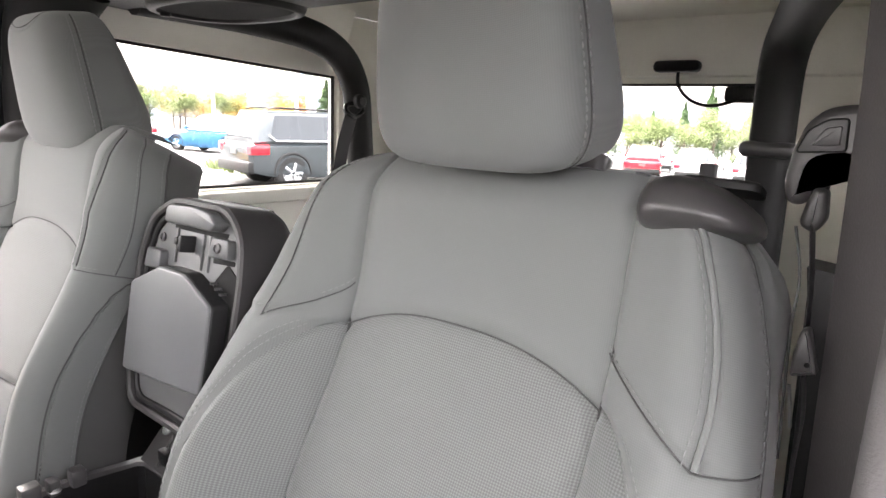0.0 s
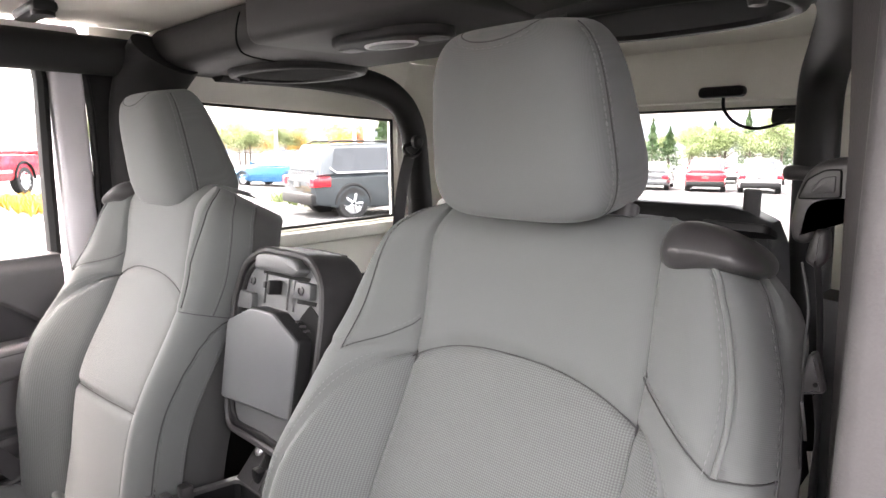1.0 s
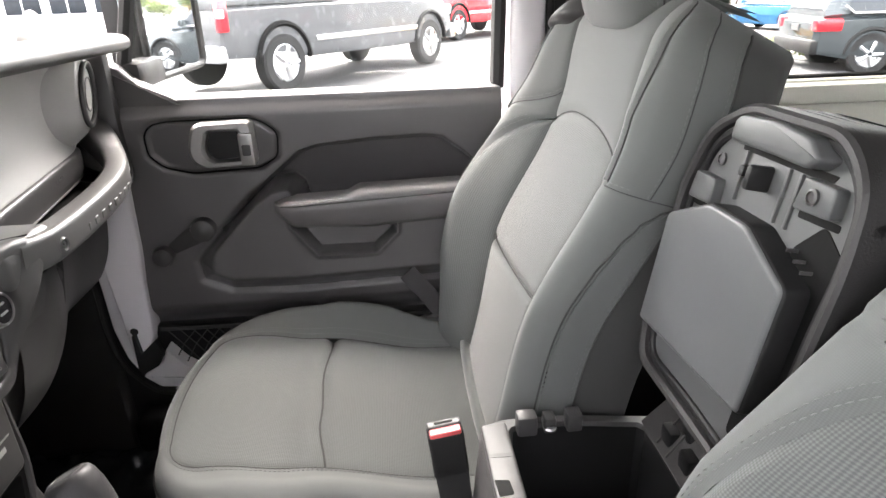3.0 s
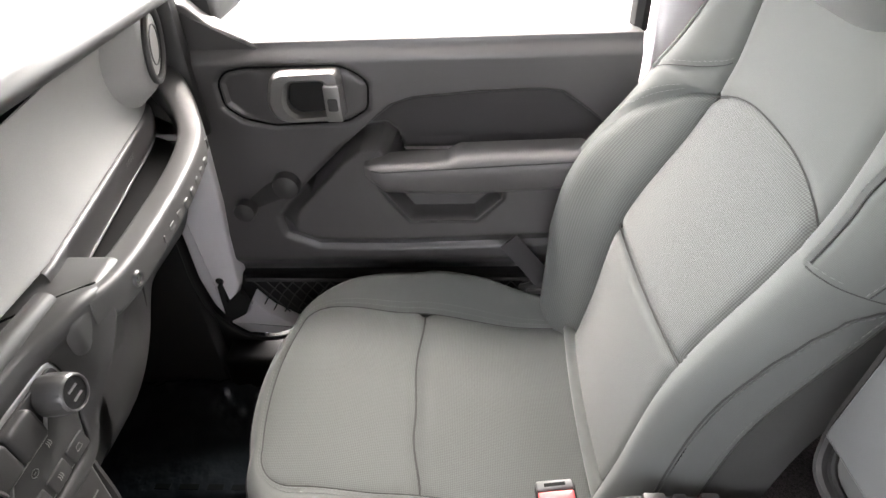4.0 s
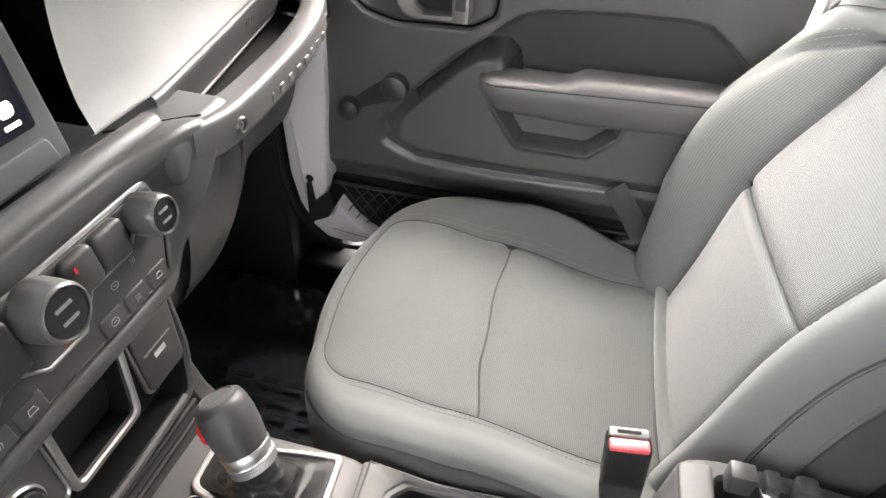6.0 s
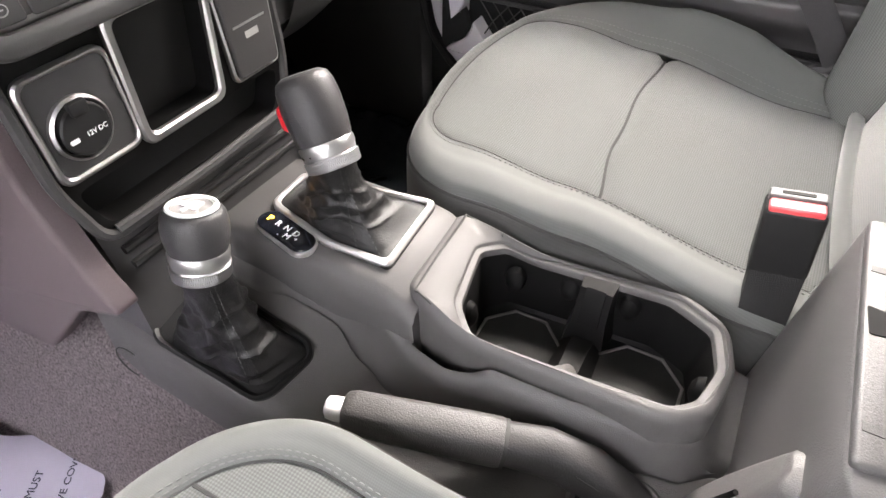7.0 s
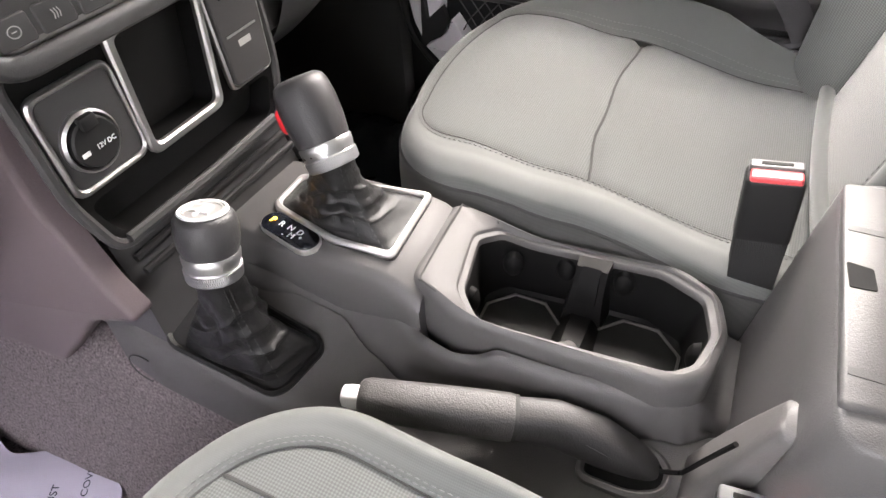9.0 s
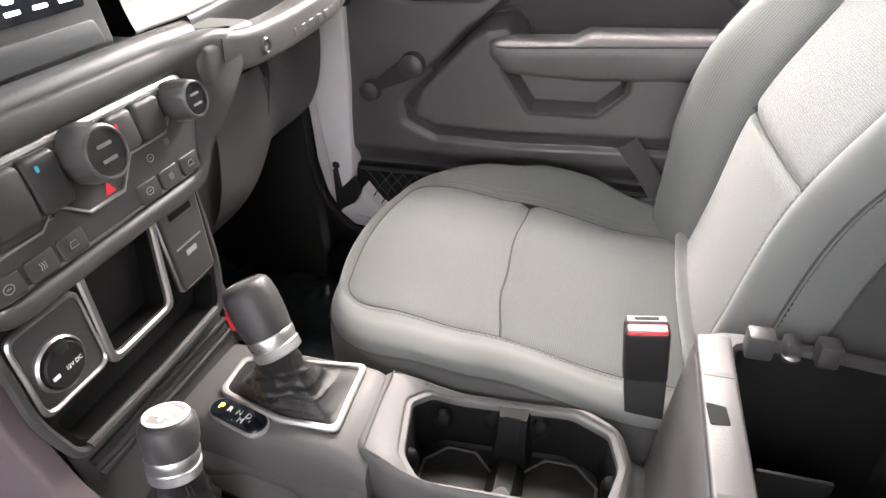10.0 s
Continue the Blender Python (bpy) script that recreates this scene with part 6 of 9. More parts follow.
def symbol(parent, m, x, y, z, s, kind):
    """A small printed control symbol of thin strokes."""
    if kind == 0:
        geo = [tube([m @ Vector((x + s * math.cos(g), y + s * 0.8 * math.sin(g), z)) for g in [2 * math.pi * i / 16 for i in range(16)]], s * 0.1, 4, closed=True), tube([m @ Vector((x - 0.4 * s, y, z)), m @ Vector((x + 0.4 * s, y, z))], s * 0.1, 4)]
    elif kind == 1:
        geo = [tube([m @ Vector((x + dx * s, y - 0.7 * s, z)), m @ Vector((x + (dx + 0.25) * s, y, z)), m @ Vector((x + dx * s, y + 0.7 * s, z))], s * 0.1, 4) for dx in (-0.6, -0.1, 0.4)]
    else:
        geo = [tube([m @ Vector((x - s, y - 0.5 * s, z)), m @ Vector((x + s, y - 0.5 * s, z)), m @ Vector((x + 0.6 * s, y + 0.6 * s, z)), m @ Vector((x - 0.6 * s, y + 0.6 * s, z))], s * 0.1, 4, closed=True)]
    part("symbol", merge(*geo), M["dashpad"], parent)


for i, x in enumerate((-0.105, -0.075, -0.045, 0.045, 0.075, 0.105)):
    b = part("button", slab(round_poly([(x - 0.013, -0.058), (x + 0.013, -0.058), (x + 0.013, -0.04), (x - 0.013, -0.04)], 0.003), 0.002, 0.0045, CSM, 0.0015), M["char"], stack)
    symbol(b, CSM, x, -0.049, 0.0047, 0.0042, i % 3)
for i, (x, y) in enumerate(((-0.085, -0.018), (-0.052, -0.022), (0.062, -0.025), (0.088, -0.02))):
    symbol(stack, CSM, x, y, 0.0034, 0.004, (i + 1) % 3)
part("hazard_mark", slab([(-0.006, -0.034), (0.006, -0.034), (0, -0.024)], 0.003, 0.0036, pose(0, 0, 0) @ CSM @ pose(0.008, 0.002, 0)), M["red"], stack)
part("warm_mark", slab(round_poly([(0.032, 0.012), (0.035, 0.012), (0.035, 0.017), (0.032, 0.017)], 0.002), 0.012, 0.0126, CSM), M["red"], stack)
part("cool_mark", slab(round_poly([(-0.049, 0.012), (-0.046, 0.012), (-0.046, 0.017), (-0.049, 0.017)], 0.002), 0.012, 0.0126, CSM), M["cyan"], stack)
for x, y, r in ((0.0, 0.006, 0.0235), (0.117, 0.008, 0.0185), (-0.117, 0.008, 0.0175)):
    km2 = CSM @ pose(x, y, 0)
    pts, faces = lathe([(r * 1.0, 0.0), (r * 1.02, 0.006), (r * 0.98, 0.022), (r * 0.93, 0.028), (r * 0.82, 0.030), (r * 0.80, 0.027), (r * 0.3, 0.0272), (0, 0.0272)], 48)
    pts = [Vector((p.x * (1 + (0.03 * math.cos(14 * math.atan2(p.y, p.x)) if 0.004 < p.z < 0.025 and math.hypot(p.x, p.y) > 0.9 * r else 0)), p.y * (1 + (0.03 * math.cos(14 * math.atan2(p.y, p.x)) if 0.004 < p.z < 0.025 and math.hypot(p.x, p.y) > 0.9 * r else 0)), p.z)) for p in pts]
    knob = part("knob", moved((pts, faces), km2), M["knob"], stack, "brushed grey rotary knob")
    part("knob_face", lathe([(r * 0.78, 0.026), (r * 0.77, 0.0285), (0, 0.0288)], 32, km2), M["bezel"], knob)
    part("knob_ring", tube([km2 @ Vector((r * 0.84 * math.cos(g), r * 0.84 * math.sin(g), 0.0295)) for g in [2 * math.pi * i / 40 for i in range(40)]], 0.0008, 6, closed=True), M["knob"], knob)
    for dy in (-0.25, 0.25):
        part("symbol", slab(round_poly([(-0.32 * r, dy * r - 0.06 * r), (0.32 * r, dy * r - 0.06 * r), (0.32 * r, dy * r + 0.06 * r), (-0.32 * r, dy * r + 0.06 * r)], 0.0006), 0.0285, 0.0293, km2), M["rim"], knob)

# switch panel below: power socket, cubby, ports
PM = axes((0, 0.008, 1.11), (-1, 0, 0), (0, -0.06, 0.998), (0, 0.998, 0.06))


def opening_panel(outer, holes, z0, z1, m):
    """A plate with openings, made of strips of the plate's own outline."""
    bm = bmesh.new()
    vo = [bm.verts.new((p[0], p[1], 0)) for p in outer]
    edges = [bm.edges.new((vo[i - 1], vo[i])) for i in range(len(vo))]
    for h in holes:
        vh = [bm.verts.new((p[0], p[1], 0)) for p in h]
        edges += [bm.edges.new((vh[i - 1], vh[i])) for i in range(len(vh))]
    bmesh.ops.triangle_fill(bm, use_beauty=True, use_dissolve=False, edges=edges)
    for f in bm.faces:
        f.normal_update()
    if bm.faces and sum(f.normal.z for f in bm.faces) < 0:
        bmesh.ops.reverse_faces(bm, faces=bm.faces[:])
    top = bm.faces[:]
    r = bmesh.ops.extrude_face_region(bm, geom=top)
    for v in [g for g in r["geom"] if isinstance(g, bmesh.types.BMVert)]:
        v.co.z = z1
    for v in bm.verts:
        if abs(v.co.z - z1) > 1e-9:
            v.co.z = z0
    bmesh.ops.recalc_face_normals(bm, faces=bm.faces[:])
    bm.transform(m)
    return bm


bezel_o = round_poly([(-0.127, 0.06), (-0.127, -0.045), (-0.11, -0.105), (0.11, -0.105), (0.125, -0.045), (0.125, 0.06)], 0.018)
cub_h = round_poly([(-0.036, 0.044), (0.05, 0.044), (0.036, -0.046), (-0.04, -0.046)], 0.008)
slot_h = round_poly([(-0.115, -0.056), (0.112, -0.056), (0.098, -0.096), (-0.1, -0.096)], 0.012)
part("switch_bezel", opening_panel(bezel_o, [cub_h, slot_h], -0.03, 0.0, PM), M["black"], stack, "black switch panel")
part("bezel_rim", tube([PM @ Vector((p.x, p.y, 0.0)) for p in bezel_o], 0.005, 8, closed=True), M["char"], stack)
cub_o = round_poly([(-0.044, 0.052), (0.058, 0.052), (0.043, -0.054), (-0.048, -0.054)], 0.012)
part("cubby_frame", frame_slab(cub_o, cub_h, -0.002, 0.006, PM, 0.002), M["silver"], stack, "satin silver cubby frame")
# near-black walls and back: the cubby's inner shade is put into the colour
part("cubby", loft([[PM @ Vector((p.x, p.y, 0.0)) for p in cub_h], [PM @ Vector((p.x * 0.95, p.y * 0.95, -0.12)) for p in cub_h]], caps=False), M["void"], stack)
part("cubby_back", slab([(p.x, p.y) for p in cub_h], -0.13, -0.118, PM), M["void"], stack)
plate = round_poly([(-0.116, 0.03), (-0.05, 0.03), (-0.05, -0.043), (-0.116, -0.043)], 0.01)
part("socket_frame", frame_slab(round_poly([(-0.121, 0.035), (-0.047, 0.035), (-0.047, -0.048), (-0.121, -0.048)], 0.012), plate, -0.001, 0.005, PM, 0.0018), M["silver"], stack)
part("socket_plate", slab(plate, -0.002, 0.0025, PM, 0.001), M["char"], stack)
SM = PM @ pose(-0.089, -0.012, 0.002)
sk = part("power_socket", lathe([(0.024, 0), (0.024, 0.004), (0.022, 0.006), (0.0205, 0.004), (0.0205, 0.0)], 36, SM), M["silver"], stack, "chrome ringed power socket")
part("socket_cap", lathe([(0.0195, 0.0), (0.0195, 0.008), (0.018, 0.0095), (0, 0.0098)], 32, SM), M["black"], sk, "black socket cap")
part("cap_hinge", moved(box((-0.007, 0.012, 0.006), (0.007, 0.0225, 0.013), 0.002), SM), M["black"], sk)


def words(name, text, size, m, material, parent, thick=0.0003):
    cu = bpy.data.curves.new(name, "FONT")
    cu.body, cu.size, cu.extrude, cu.align_x, cu.align_y = text, size, thick, "CENTER", "CENTER"
    tmp = bpy.data.objects.new(name, cu)
    me = bpy.data.meshes.new_from_object(tmp)
    bpy.data.objects.remove(tmp)
    bpy.data.curves.remove(cu)
    me.transform(m)
    me.transform(Matrix.Translation(SHIFT[0] - ORIGIN[parent]))
    me.materials.clear()
    me.materials.append(material)
    ob = new(name, me)
    ob.parent = parent
    ORIGIN[ob] = ORIGIN[parent]
    return ob


words("marking", "12V DC", 0.0052, SM @ pose(0.006, -0.003, 0.0101), M["mark"], sk)
part("plug_mark", slab(round_poly([(-0.016, -0.005), (-0.009, -0.005), (-0.009, -0.0015), (-0.016, -0.0015)], 0.001), 0.0098, 0.0102, SM), M["mark"], sk)
usb = round_poly([(0.058, 0.048), (0.118, 0.048), (0.112, -0.046), (0.06, -0.046)], 0.006)
part("port_frame", frame_slab(round_poly([(0.055, 0.053), (0.123, 0.053), (0.116, -0.05), (0.057, -0.05)], 0.008), usb, -0.001, 0.006, PM, 0.002), M["silver"], stack)
part("port_plate", slab(usb, -0.002, 0.009, PM, 0.002), M["cover"], stack, "grey media port cover")
part("port_slot", slab(round_poly([(0.07, 0.030), (0.105, 0.030), (0.105, 0.037), (0.07, 0.037)], 0.001), 0.009, 0.0094, PM), M["void"], stack)
part("port_line", slab(round_poly([(0.066, -0.002), (0.106, -0.002), (0.106, 0.0), (0.066, 0.0)], 0.0005), 0.009, 0.0095, PM), M["silver"], stack)
part("port_mark", slab(round_poly([(0.078, -0.014), (0.094, -0.014), (0.094, -0.008), (0.078, -0.008)], 0.0005), 0.009, 0.0095, PM), M["dashpad"], stack)
# tray recess in the same near-black, its depth shade painted in
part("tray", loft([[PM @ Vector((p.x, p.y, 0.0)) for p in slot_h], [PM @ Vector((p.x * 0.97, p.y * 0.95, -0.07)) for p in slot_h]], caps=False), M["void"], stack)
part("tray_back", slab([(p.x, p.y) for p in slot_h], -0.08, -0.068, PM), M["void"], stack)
part("tray_lip", tube([PM @ Vector((-0.1, -0.1, 0.002)), PM @ Vector((0.0, -0.101, 0.004)), PM @ Vector((0.098, -0.1, 0.002))], 0.005, 8), M["char"], stack)
for i in range(3):
    z = 0.998 - 0.014 * i
    part("rib", tube([(0.1, 0.004 + 0.005 * i, z), (-0.112, 0.006 + 0.006 * i, z)], 0.004, 8), M["black"], stack)
part("lower_skirt", loft([[(0.112, 0.0, 1.005), (-0.112, 0.0, 1.005), (-0.112, -0.2, 1.005), (0.112, -0.2, 1.005)], [(0.112, 0.012, 0.95), (-0.112, 0.022, 0.95), (-0.112, -0.2, 0.95), (0.112, -0.2, 0.95)], [(0.112, 0.012, 0.87), (-0.112, 0.03, 0.87), (-0.112, -0.2, 0.87), (0.112, -0.2, 0.87)]]), M["char"], stack)
cheek = round_poly([(-0.06, 1.22), (-0.012, 1.19), (-0.012, 1.06), (0.012, 0.985), (0.034, 0.952), (-0.035, 0.922), (-0.155, 0.796), (-0.6, 0.74), (-0.6, 1.22)], 0.01)
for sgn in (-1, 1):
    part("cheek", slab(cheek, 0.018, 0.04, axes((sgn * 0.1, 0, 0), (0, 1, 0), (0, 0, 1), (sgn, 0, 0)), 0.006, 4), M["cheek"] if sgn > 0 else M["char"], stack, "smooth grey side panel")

# screen
scr = thing("media_screen", "grey framed touch screen above the climate panel", "screen", (0, -0.03, 1.32))
CM2 = axes((0, -0.022, 1.40), (-1, 0, 0), (0, -0.1, 0.995), (0, 0.995, 0.1))
so = round_poly([(-0.105, -0.098), (0.105, -0.098), (0.097, 0.085), (-0.097, 0.085)], 0.008)
part("frame", slab(so, -0.04, 0.0, CM2, 0.006), M["lidgrey"], scr, "satin grey screen frame")
part("glass", slab(round_poly([(-0.083, -0.060), (0.083, -0.060), (0.083, 0.066), (-0.083, 0.066)], 0.004), 0.0, 0.003, CM2, 0.001), M["screen"], scr)
part("ledge", slab(round_poly([(-0.09, -0.092), (0.09, -0.092), (0.085, -0.07), (-0.085, -0.07)], 0.006), 0.0, 0.004, CM2, 0.002), M["boxface"], scr)
for i in range(6):
    x = -0.065 + 0.026 * i
    part("icon", slab(round_poly([(x - 0.006, -0.045), (x + 0.006, -0.045), (x + 0.006, -0.034), (x - 0.006, -0.034)], 0.004), 0.003, 0.0033, CM2), M["icon"], scr)
    part("caption_bar", slab(round_poly([(x - 0.007, -0.053), (x + 0.007, -0.053), (x + 0.007, -0.050), (x - 0.007, -0.050)], 0.001), 0.003, 0.0033, CM2), M["icon"], scr)

shift(0, 0, 0)
# steering wheel
WC, WN = Vector((0.47, 0.23, 1.41)), Vector((0, 0.93, 0.36)).normalized()
wx, wy = Vector((1, 0, 0)), WN.cross(Vector((1, 0, 0))).normalized()
wheel = thing("steering_wheel", "grey leather steering wheel seen close", "steering wheel", WC)
part("rim", tube([WC + wx * 0.186 * math.cos(g) + wy * 0.186 * math.sin(g) for g in [2 * math.pi * i / 72 for i in range(72)]], 0.0165, 16, closed=True), M["wheel"], wheel, "smooth grey leather rim")
part("hub", lathe([(0.075, -0.03), (0.08, -0.01), (0.07, 0.01), (0.04, 0.018), (0, 0.02)], 28, axes(WC - WN * 0.02, wx, wy, WN)), M["char"], wheel)
for g in (0.0, math.pi, -math.pi / 2):
    d = wx * math.cos(g) + wy * math.sin(g)
    part("spoke", tube([WC - WN * 0.02 + d * 0.06, WC - WN * 0.015 + d * 0.12, WC + d * 0.178], 0.02, 10, flat=0.5, up=WN), M["char"], wheel)
part("column", lathe([(0.05, 0), (0.06, 0.2)], 20, axes(WC - WN * 0.03, wx, wy, -WN)), M["char"], wheel)

# ---- centre console ----
console = thing("centre_console", "grey plastic centre console with twin cup holders", "console", (0, 0.3, 0.6))
IM = axes((0, 0, 0), (1, 0, 0), (0, 1, 0), (0, 0, 1))


def deck_z(x, y):
    """The low deck on the driver's side; it rises to the front and to the middle."""
    f = 1 - 0.75 * smooth((y - 0.13) / 0.16)
    return 0.892 - 0.33 * (x - 0.085) * f - 0.24 * (max(-0.02, min(y, 0.2)) - 0.08)


FOOT = [(-0.09, 0.03), (0.065, 0.022), (0.106, 0.01), (0.146, 0.009), (0.19, 0.025), (0.227, 0.036), (0.263, 0.039), (0.326, 0.034), (0.385, 0.025), (0.47, 0.0), (0.505, -0.02), (0.54, -0.03)]
CREST = [(-0.09, 0.006), (0.03, 0.006), (0.11, -0.002), (0.172, -0.002), (0.2, 0.004), (0.24, 0.018), (0.27, 0.024), (0.292, 0.02), (0.312, 0.014), (0.375, 0.011), (0.455, -0.004), (0.485, -0.02), (0.54, -0.035)]
CREST_Z = [(-0.09, 0.938), (0.16, 0.936), (0.19, 0.93), (0.225, 0.908), (0.28, 0.906), (0.295, 0.909), (0.31, 0.919), (0.38, 0.917), (0.455, 0.91), (0.48, 0.898), (0.496, 0.876), (0.54, 0.87)]


def body_row(y):
    xf, xr, zr = curve_at(FOOT, y), line_at(CREST, y), line_at(CREST_Z, y)
    zf = deck_z(xf, y)
    edge = line_at([(-0.09, 0.098), (-0.03, 0.108), (0.1, 0.114), (0.54, 0.114)], y)
    zi = zr + 0.004
    zw = 0.862 if 0.235 < y < 0.478 else zi - 0.0005
    xi = line_at([(-0.09, -0.116), (0.2, -0.122), (0.25, -0.13), (0.44, -0.137), (0.54, -0.118)], y)
    row = [(xi + 0.004, 0.62), (xi, 0.80), (xi - 0.001, zi - 0.03), (xi, zi - 0.008), (xi + 0.0015, zi), (xi + 0.0025, zw), (xr - 0.012, zw), (xr - 0.007, zi), (xr - 0.003, zr + 0.002), (xr + 0.001, zr - 0.002), (xr + 0.003, zr - 0.008)]
    for t in (0.35, 0.65, 0.85, 0.95):
        row.append((lerp(xr + 0.003, xf, t ** 1.4), lerp(zr - 0.008, zf, t)))
    row += [(xf + 0.0005, zf - 0.002), (xf + 0.002, zf - 0.0045), (xf + 0.0035, zf - 0.001), (xf + 0.006, deck_z(xf + 0.006, y))]
    for t in (0.15, 0.35, 0.55, 0.75, 0.9):
        x = lerp(xf + 0.006, edge - 0.012, t)
        row.append((x, deck_z(x, y)))
    ze = deck_z(edge - 0.012, y)
    row += [(edge - 0.012, ze - 0.0005), (edge - 0.006, ze - 0.004), (edge - 0.001, ze - 0.011), (edge + 0.002, ze - 0.022), (edge + 0.004, 0.835), (edge + 0.005, 0.81), (edge + 0.002, 0.80), (edge - 0.01, 0.79)]
    return [(x, y, z) for x, z in row]


part("console_body", loft([body_row(-0.09 + 0.63 * i / 150) for i in range(151)], closed=False), M["console"], console, "grey plastic tunnel cover", sharp=60)
part("trim_circle", tube([(0.1165 - 0.002 * math.sin(g), -0.035 + 0.022 * math.cos(g), 0.842 + 0.018 * math.sin(g)) for g in [math.pi * (0.35 + 1.2 * i / 20) for i in range(21)]], 0.0008, 5), M["seam"], console)
# gear deck: a raised block with a sloping driver's flank
deck_rows = []
for y in [-0.02, 0.04, 0.1, 0.15, 0.19, 0.205, 0.214, 0.224, 0.234]:
    e = 0.006 if y < 0.2 else 0.006 - (y - 0.2) * 0.05
    top = 0.968 - (0.0 if y < 0.2 else (y - 0.2) * 0.62)
    deck_rows.append([(-0.121, y, 0.86), (-0.121, y, top - 0.014), (-0.118, y, top - 0.005), (-0.111, y, top), (-0.06, y, top + 0.0005), (e - 0.01, y, top), (e - 0.003, y, top - 0.004), (e + 0.001, y, top - 0.012), (e + 0.003, y, 0.936), (e + 0.0, y, 0.86)])
part("gear_deck", loft(deck_rows), M["console"], console, "grey gear lever deck", sharp=50)
# cup holder surround and wells
cup_o = round_poly([(-0.124, 0.208), (-0.012, 0.214), (0.004, 0.262), (0.0, 0.452), (-0.022, 0.482), (-0.074, 0.490), (-0.118, 0.478), (-0.139, 0.442)], 0.012)
cup_i = round_poly([(-0.092, 0.252), (-0.028, 0.264), (-0.007, 0.285), (-0.017, 0.449), (-0.032, 0.466), (-0.068, 0.475), (-0.108, 0.464), (-0.126, 0.424), (-0.114, 0.27)], 0.006)
cc = (-0.06, 0.365)
ro, ri = ring_at(cup_o, 144, cc), ring_at(cup_i, 144, cc)


def cz(p):
    """The surround sinks a little towards the rear."""
    return 0.941 + 0.019 * (1 - smooth((p[1] - 0.21) / 0.10))


rings = [[(p.x, p.y, 0.86) for p in ro], [(p.x, p.y, cz(p) - 0.016) for p in ro]]
for k in range(1, 5):
    g = math.pi / 2 * k / 4
    rings.append([(*(p.lerp(q, min(0.5, 0.011 * (1 - math.cos(g)) / max((p - q).length, 1e-4)))), cz(p) - 0.012 + 0.012 * math.sin(g)) for p, q in zip(ro, ri)])
for d, z in ((0.0085, 0.0), (0.0075, -0.0008), (0.0065, -0.0035), (0.0055, -0.004), (0.002, -0.0042), (0.0008, -0.005), (0.0, -0.008)):
    rings.append([(*(q.lerp(p, min(0.5, d / max((p - q).length, 1e-4)))), cz(q) + z) for p, q in zip(ro, ri)])
rings.append([(q.x, q.y, cz(q) - 0.014) for q in ri])
part("cup_surround", loft(rings, caps=False), M["console"], console, "grey cup holder surround", sharp=40)
wc = Vector(cc)
well = [[(q.x, q.y, cz(q) - 0.012) for q in ri], [(*(q.lerp(wc, 0.03)), 0.90) for q in ri], [(*(q.lerp(wc, 0.08)), 0.874) for q in ri], [(*(q.lerp(wc, 0.14)), 0.871) for q in ri], [(wc.x, wc.y, 0.871) for q in ri]]
part("cup_well", loft(well, caps=False), M["cupblack"], console, "black cup holder well")
for y, r, x in ((0.306, 0.042, -0.062), (0.418, 0.044, -0.069)):
    octo = [(x + r * math.cos(math.pi / 8 + math.pi / 4 * k), y + r * math.sin(math.pi / 8 + math.pi / 4 * k)) for k in range(8)]
    part("cup_floor", slab(round_poly(octo, 0.006), 0.868, 0.874, IM, 0.002), M["black"], console, "dark octagonal cup floor")
    part("floor_rim", tube([Vector((a, b, 0.8745)) for a, b in octo], 0.0016, 6, closed=True), M["console"], console)
tab = lathe([(0.0, 0.010), (0.005, 0.009), (0.009, 0.006), (0.011, 0.0)], 18)
for x, y, g in ((-0.108, 0.283, 20), (-0.122, 0.335, 0), (-0.124, 0.392, 0), (-0.06, 0.470, -90), (-0.012, 0.31, 180), (-0.016, 0.42, 180), (-0.045, 0.262, 90)):
    part("cup_tab", moved(tab, Matrix.Translation((x, y, 0.913)) @ pose(0, 0, 0, 0, 0, g) @ pose(0, 0, 0, 0, 90, 0) @ Matrix.Diagonal((1.5, 1.0, 1.0, 1))), M["cupblack"], console)
# far post with its slot, and the saddle on the near wall
part("divider_post", loft([[(-0.128, 0.345, 0.937), (-0.128, 0.379, 0.937), (-0.108, 0.377, 0.934), (-0.108, 0.347, 0.934)], [(-0.128, 0.343, 0.90), (-0.128, 0.381, 0.90), (-0.098, 0.378, 0.90), (-0.098, 0.346, 0.90)], [(-0.128, 0.338, 0.871), (-0.128, 0.386, 0.871), (-0.088, 0.382, 0.871), (-0.088, 0.342, 0.871)]]), M["cupblack"], console, "black divider post")
part("post_slot", loft([[(-0.107, 0.353, 0.937), (-0.107, 0.371, 0.937), (-0.104, 0.371, 0.934), (-0.104, 0.353, 0.934)], [(-0.0965, 0.352, 0.90), (-0.0965, 0.372, 0.90), (-0.094, 0.372, 0.90), (-0.094, 0.352, 0.90)]]), M["void"], console)
part("divider_wall", loft([[(-0.09, 0.352, 0.885), (-0.09, 0.372, 0.885), (-0.09, 0.384, 0.871), (-0.09, 0.34, 0.871)], [(-0.04, 0.353, 0.888), (-0.04, 0.371, 0.888), (-0.04, 0.386, 0.871), (-0.04, 0.338, 0.871)]]), M["cupblack"], console)
saddle = []
for x, z, w in ((-0.058, 0.884, 0.010), (-0.046, 0.897, 0.011), (-0.034, 0.912, 0.013), (-0.022, 0.926, 0.017), (-0.012, 0.935, 0.024), (-0.007, 0.938, 0.028)):
    saddle.append([(x, 0.362 + u * 0.046, 0.873 + (z - 0.873) * math.exp(-(u * 0.046 / w) ** 2 * 0.7)) for u in [i / 12 - 1 for i in range(25)]])
part("divider_saddle", loft(saddle, closed=False), M["console"], console, "grey saddle between the cups", sharp=60)
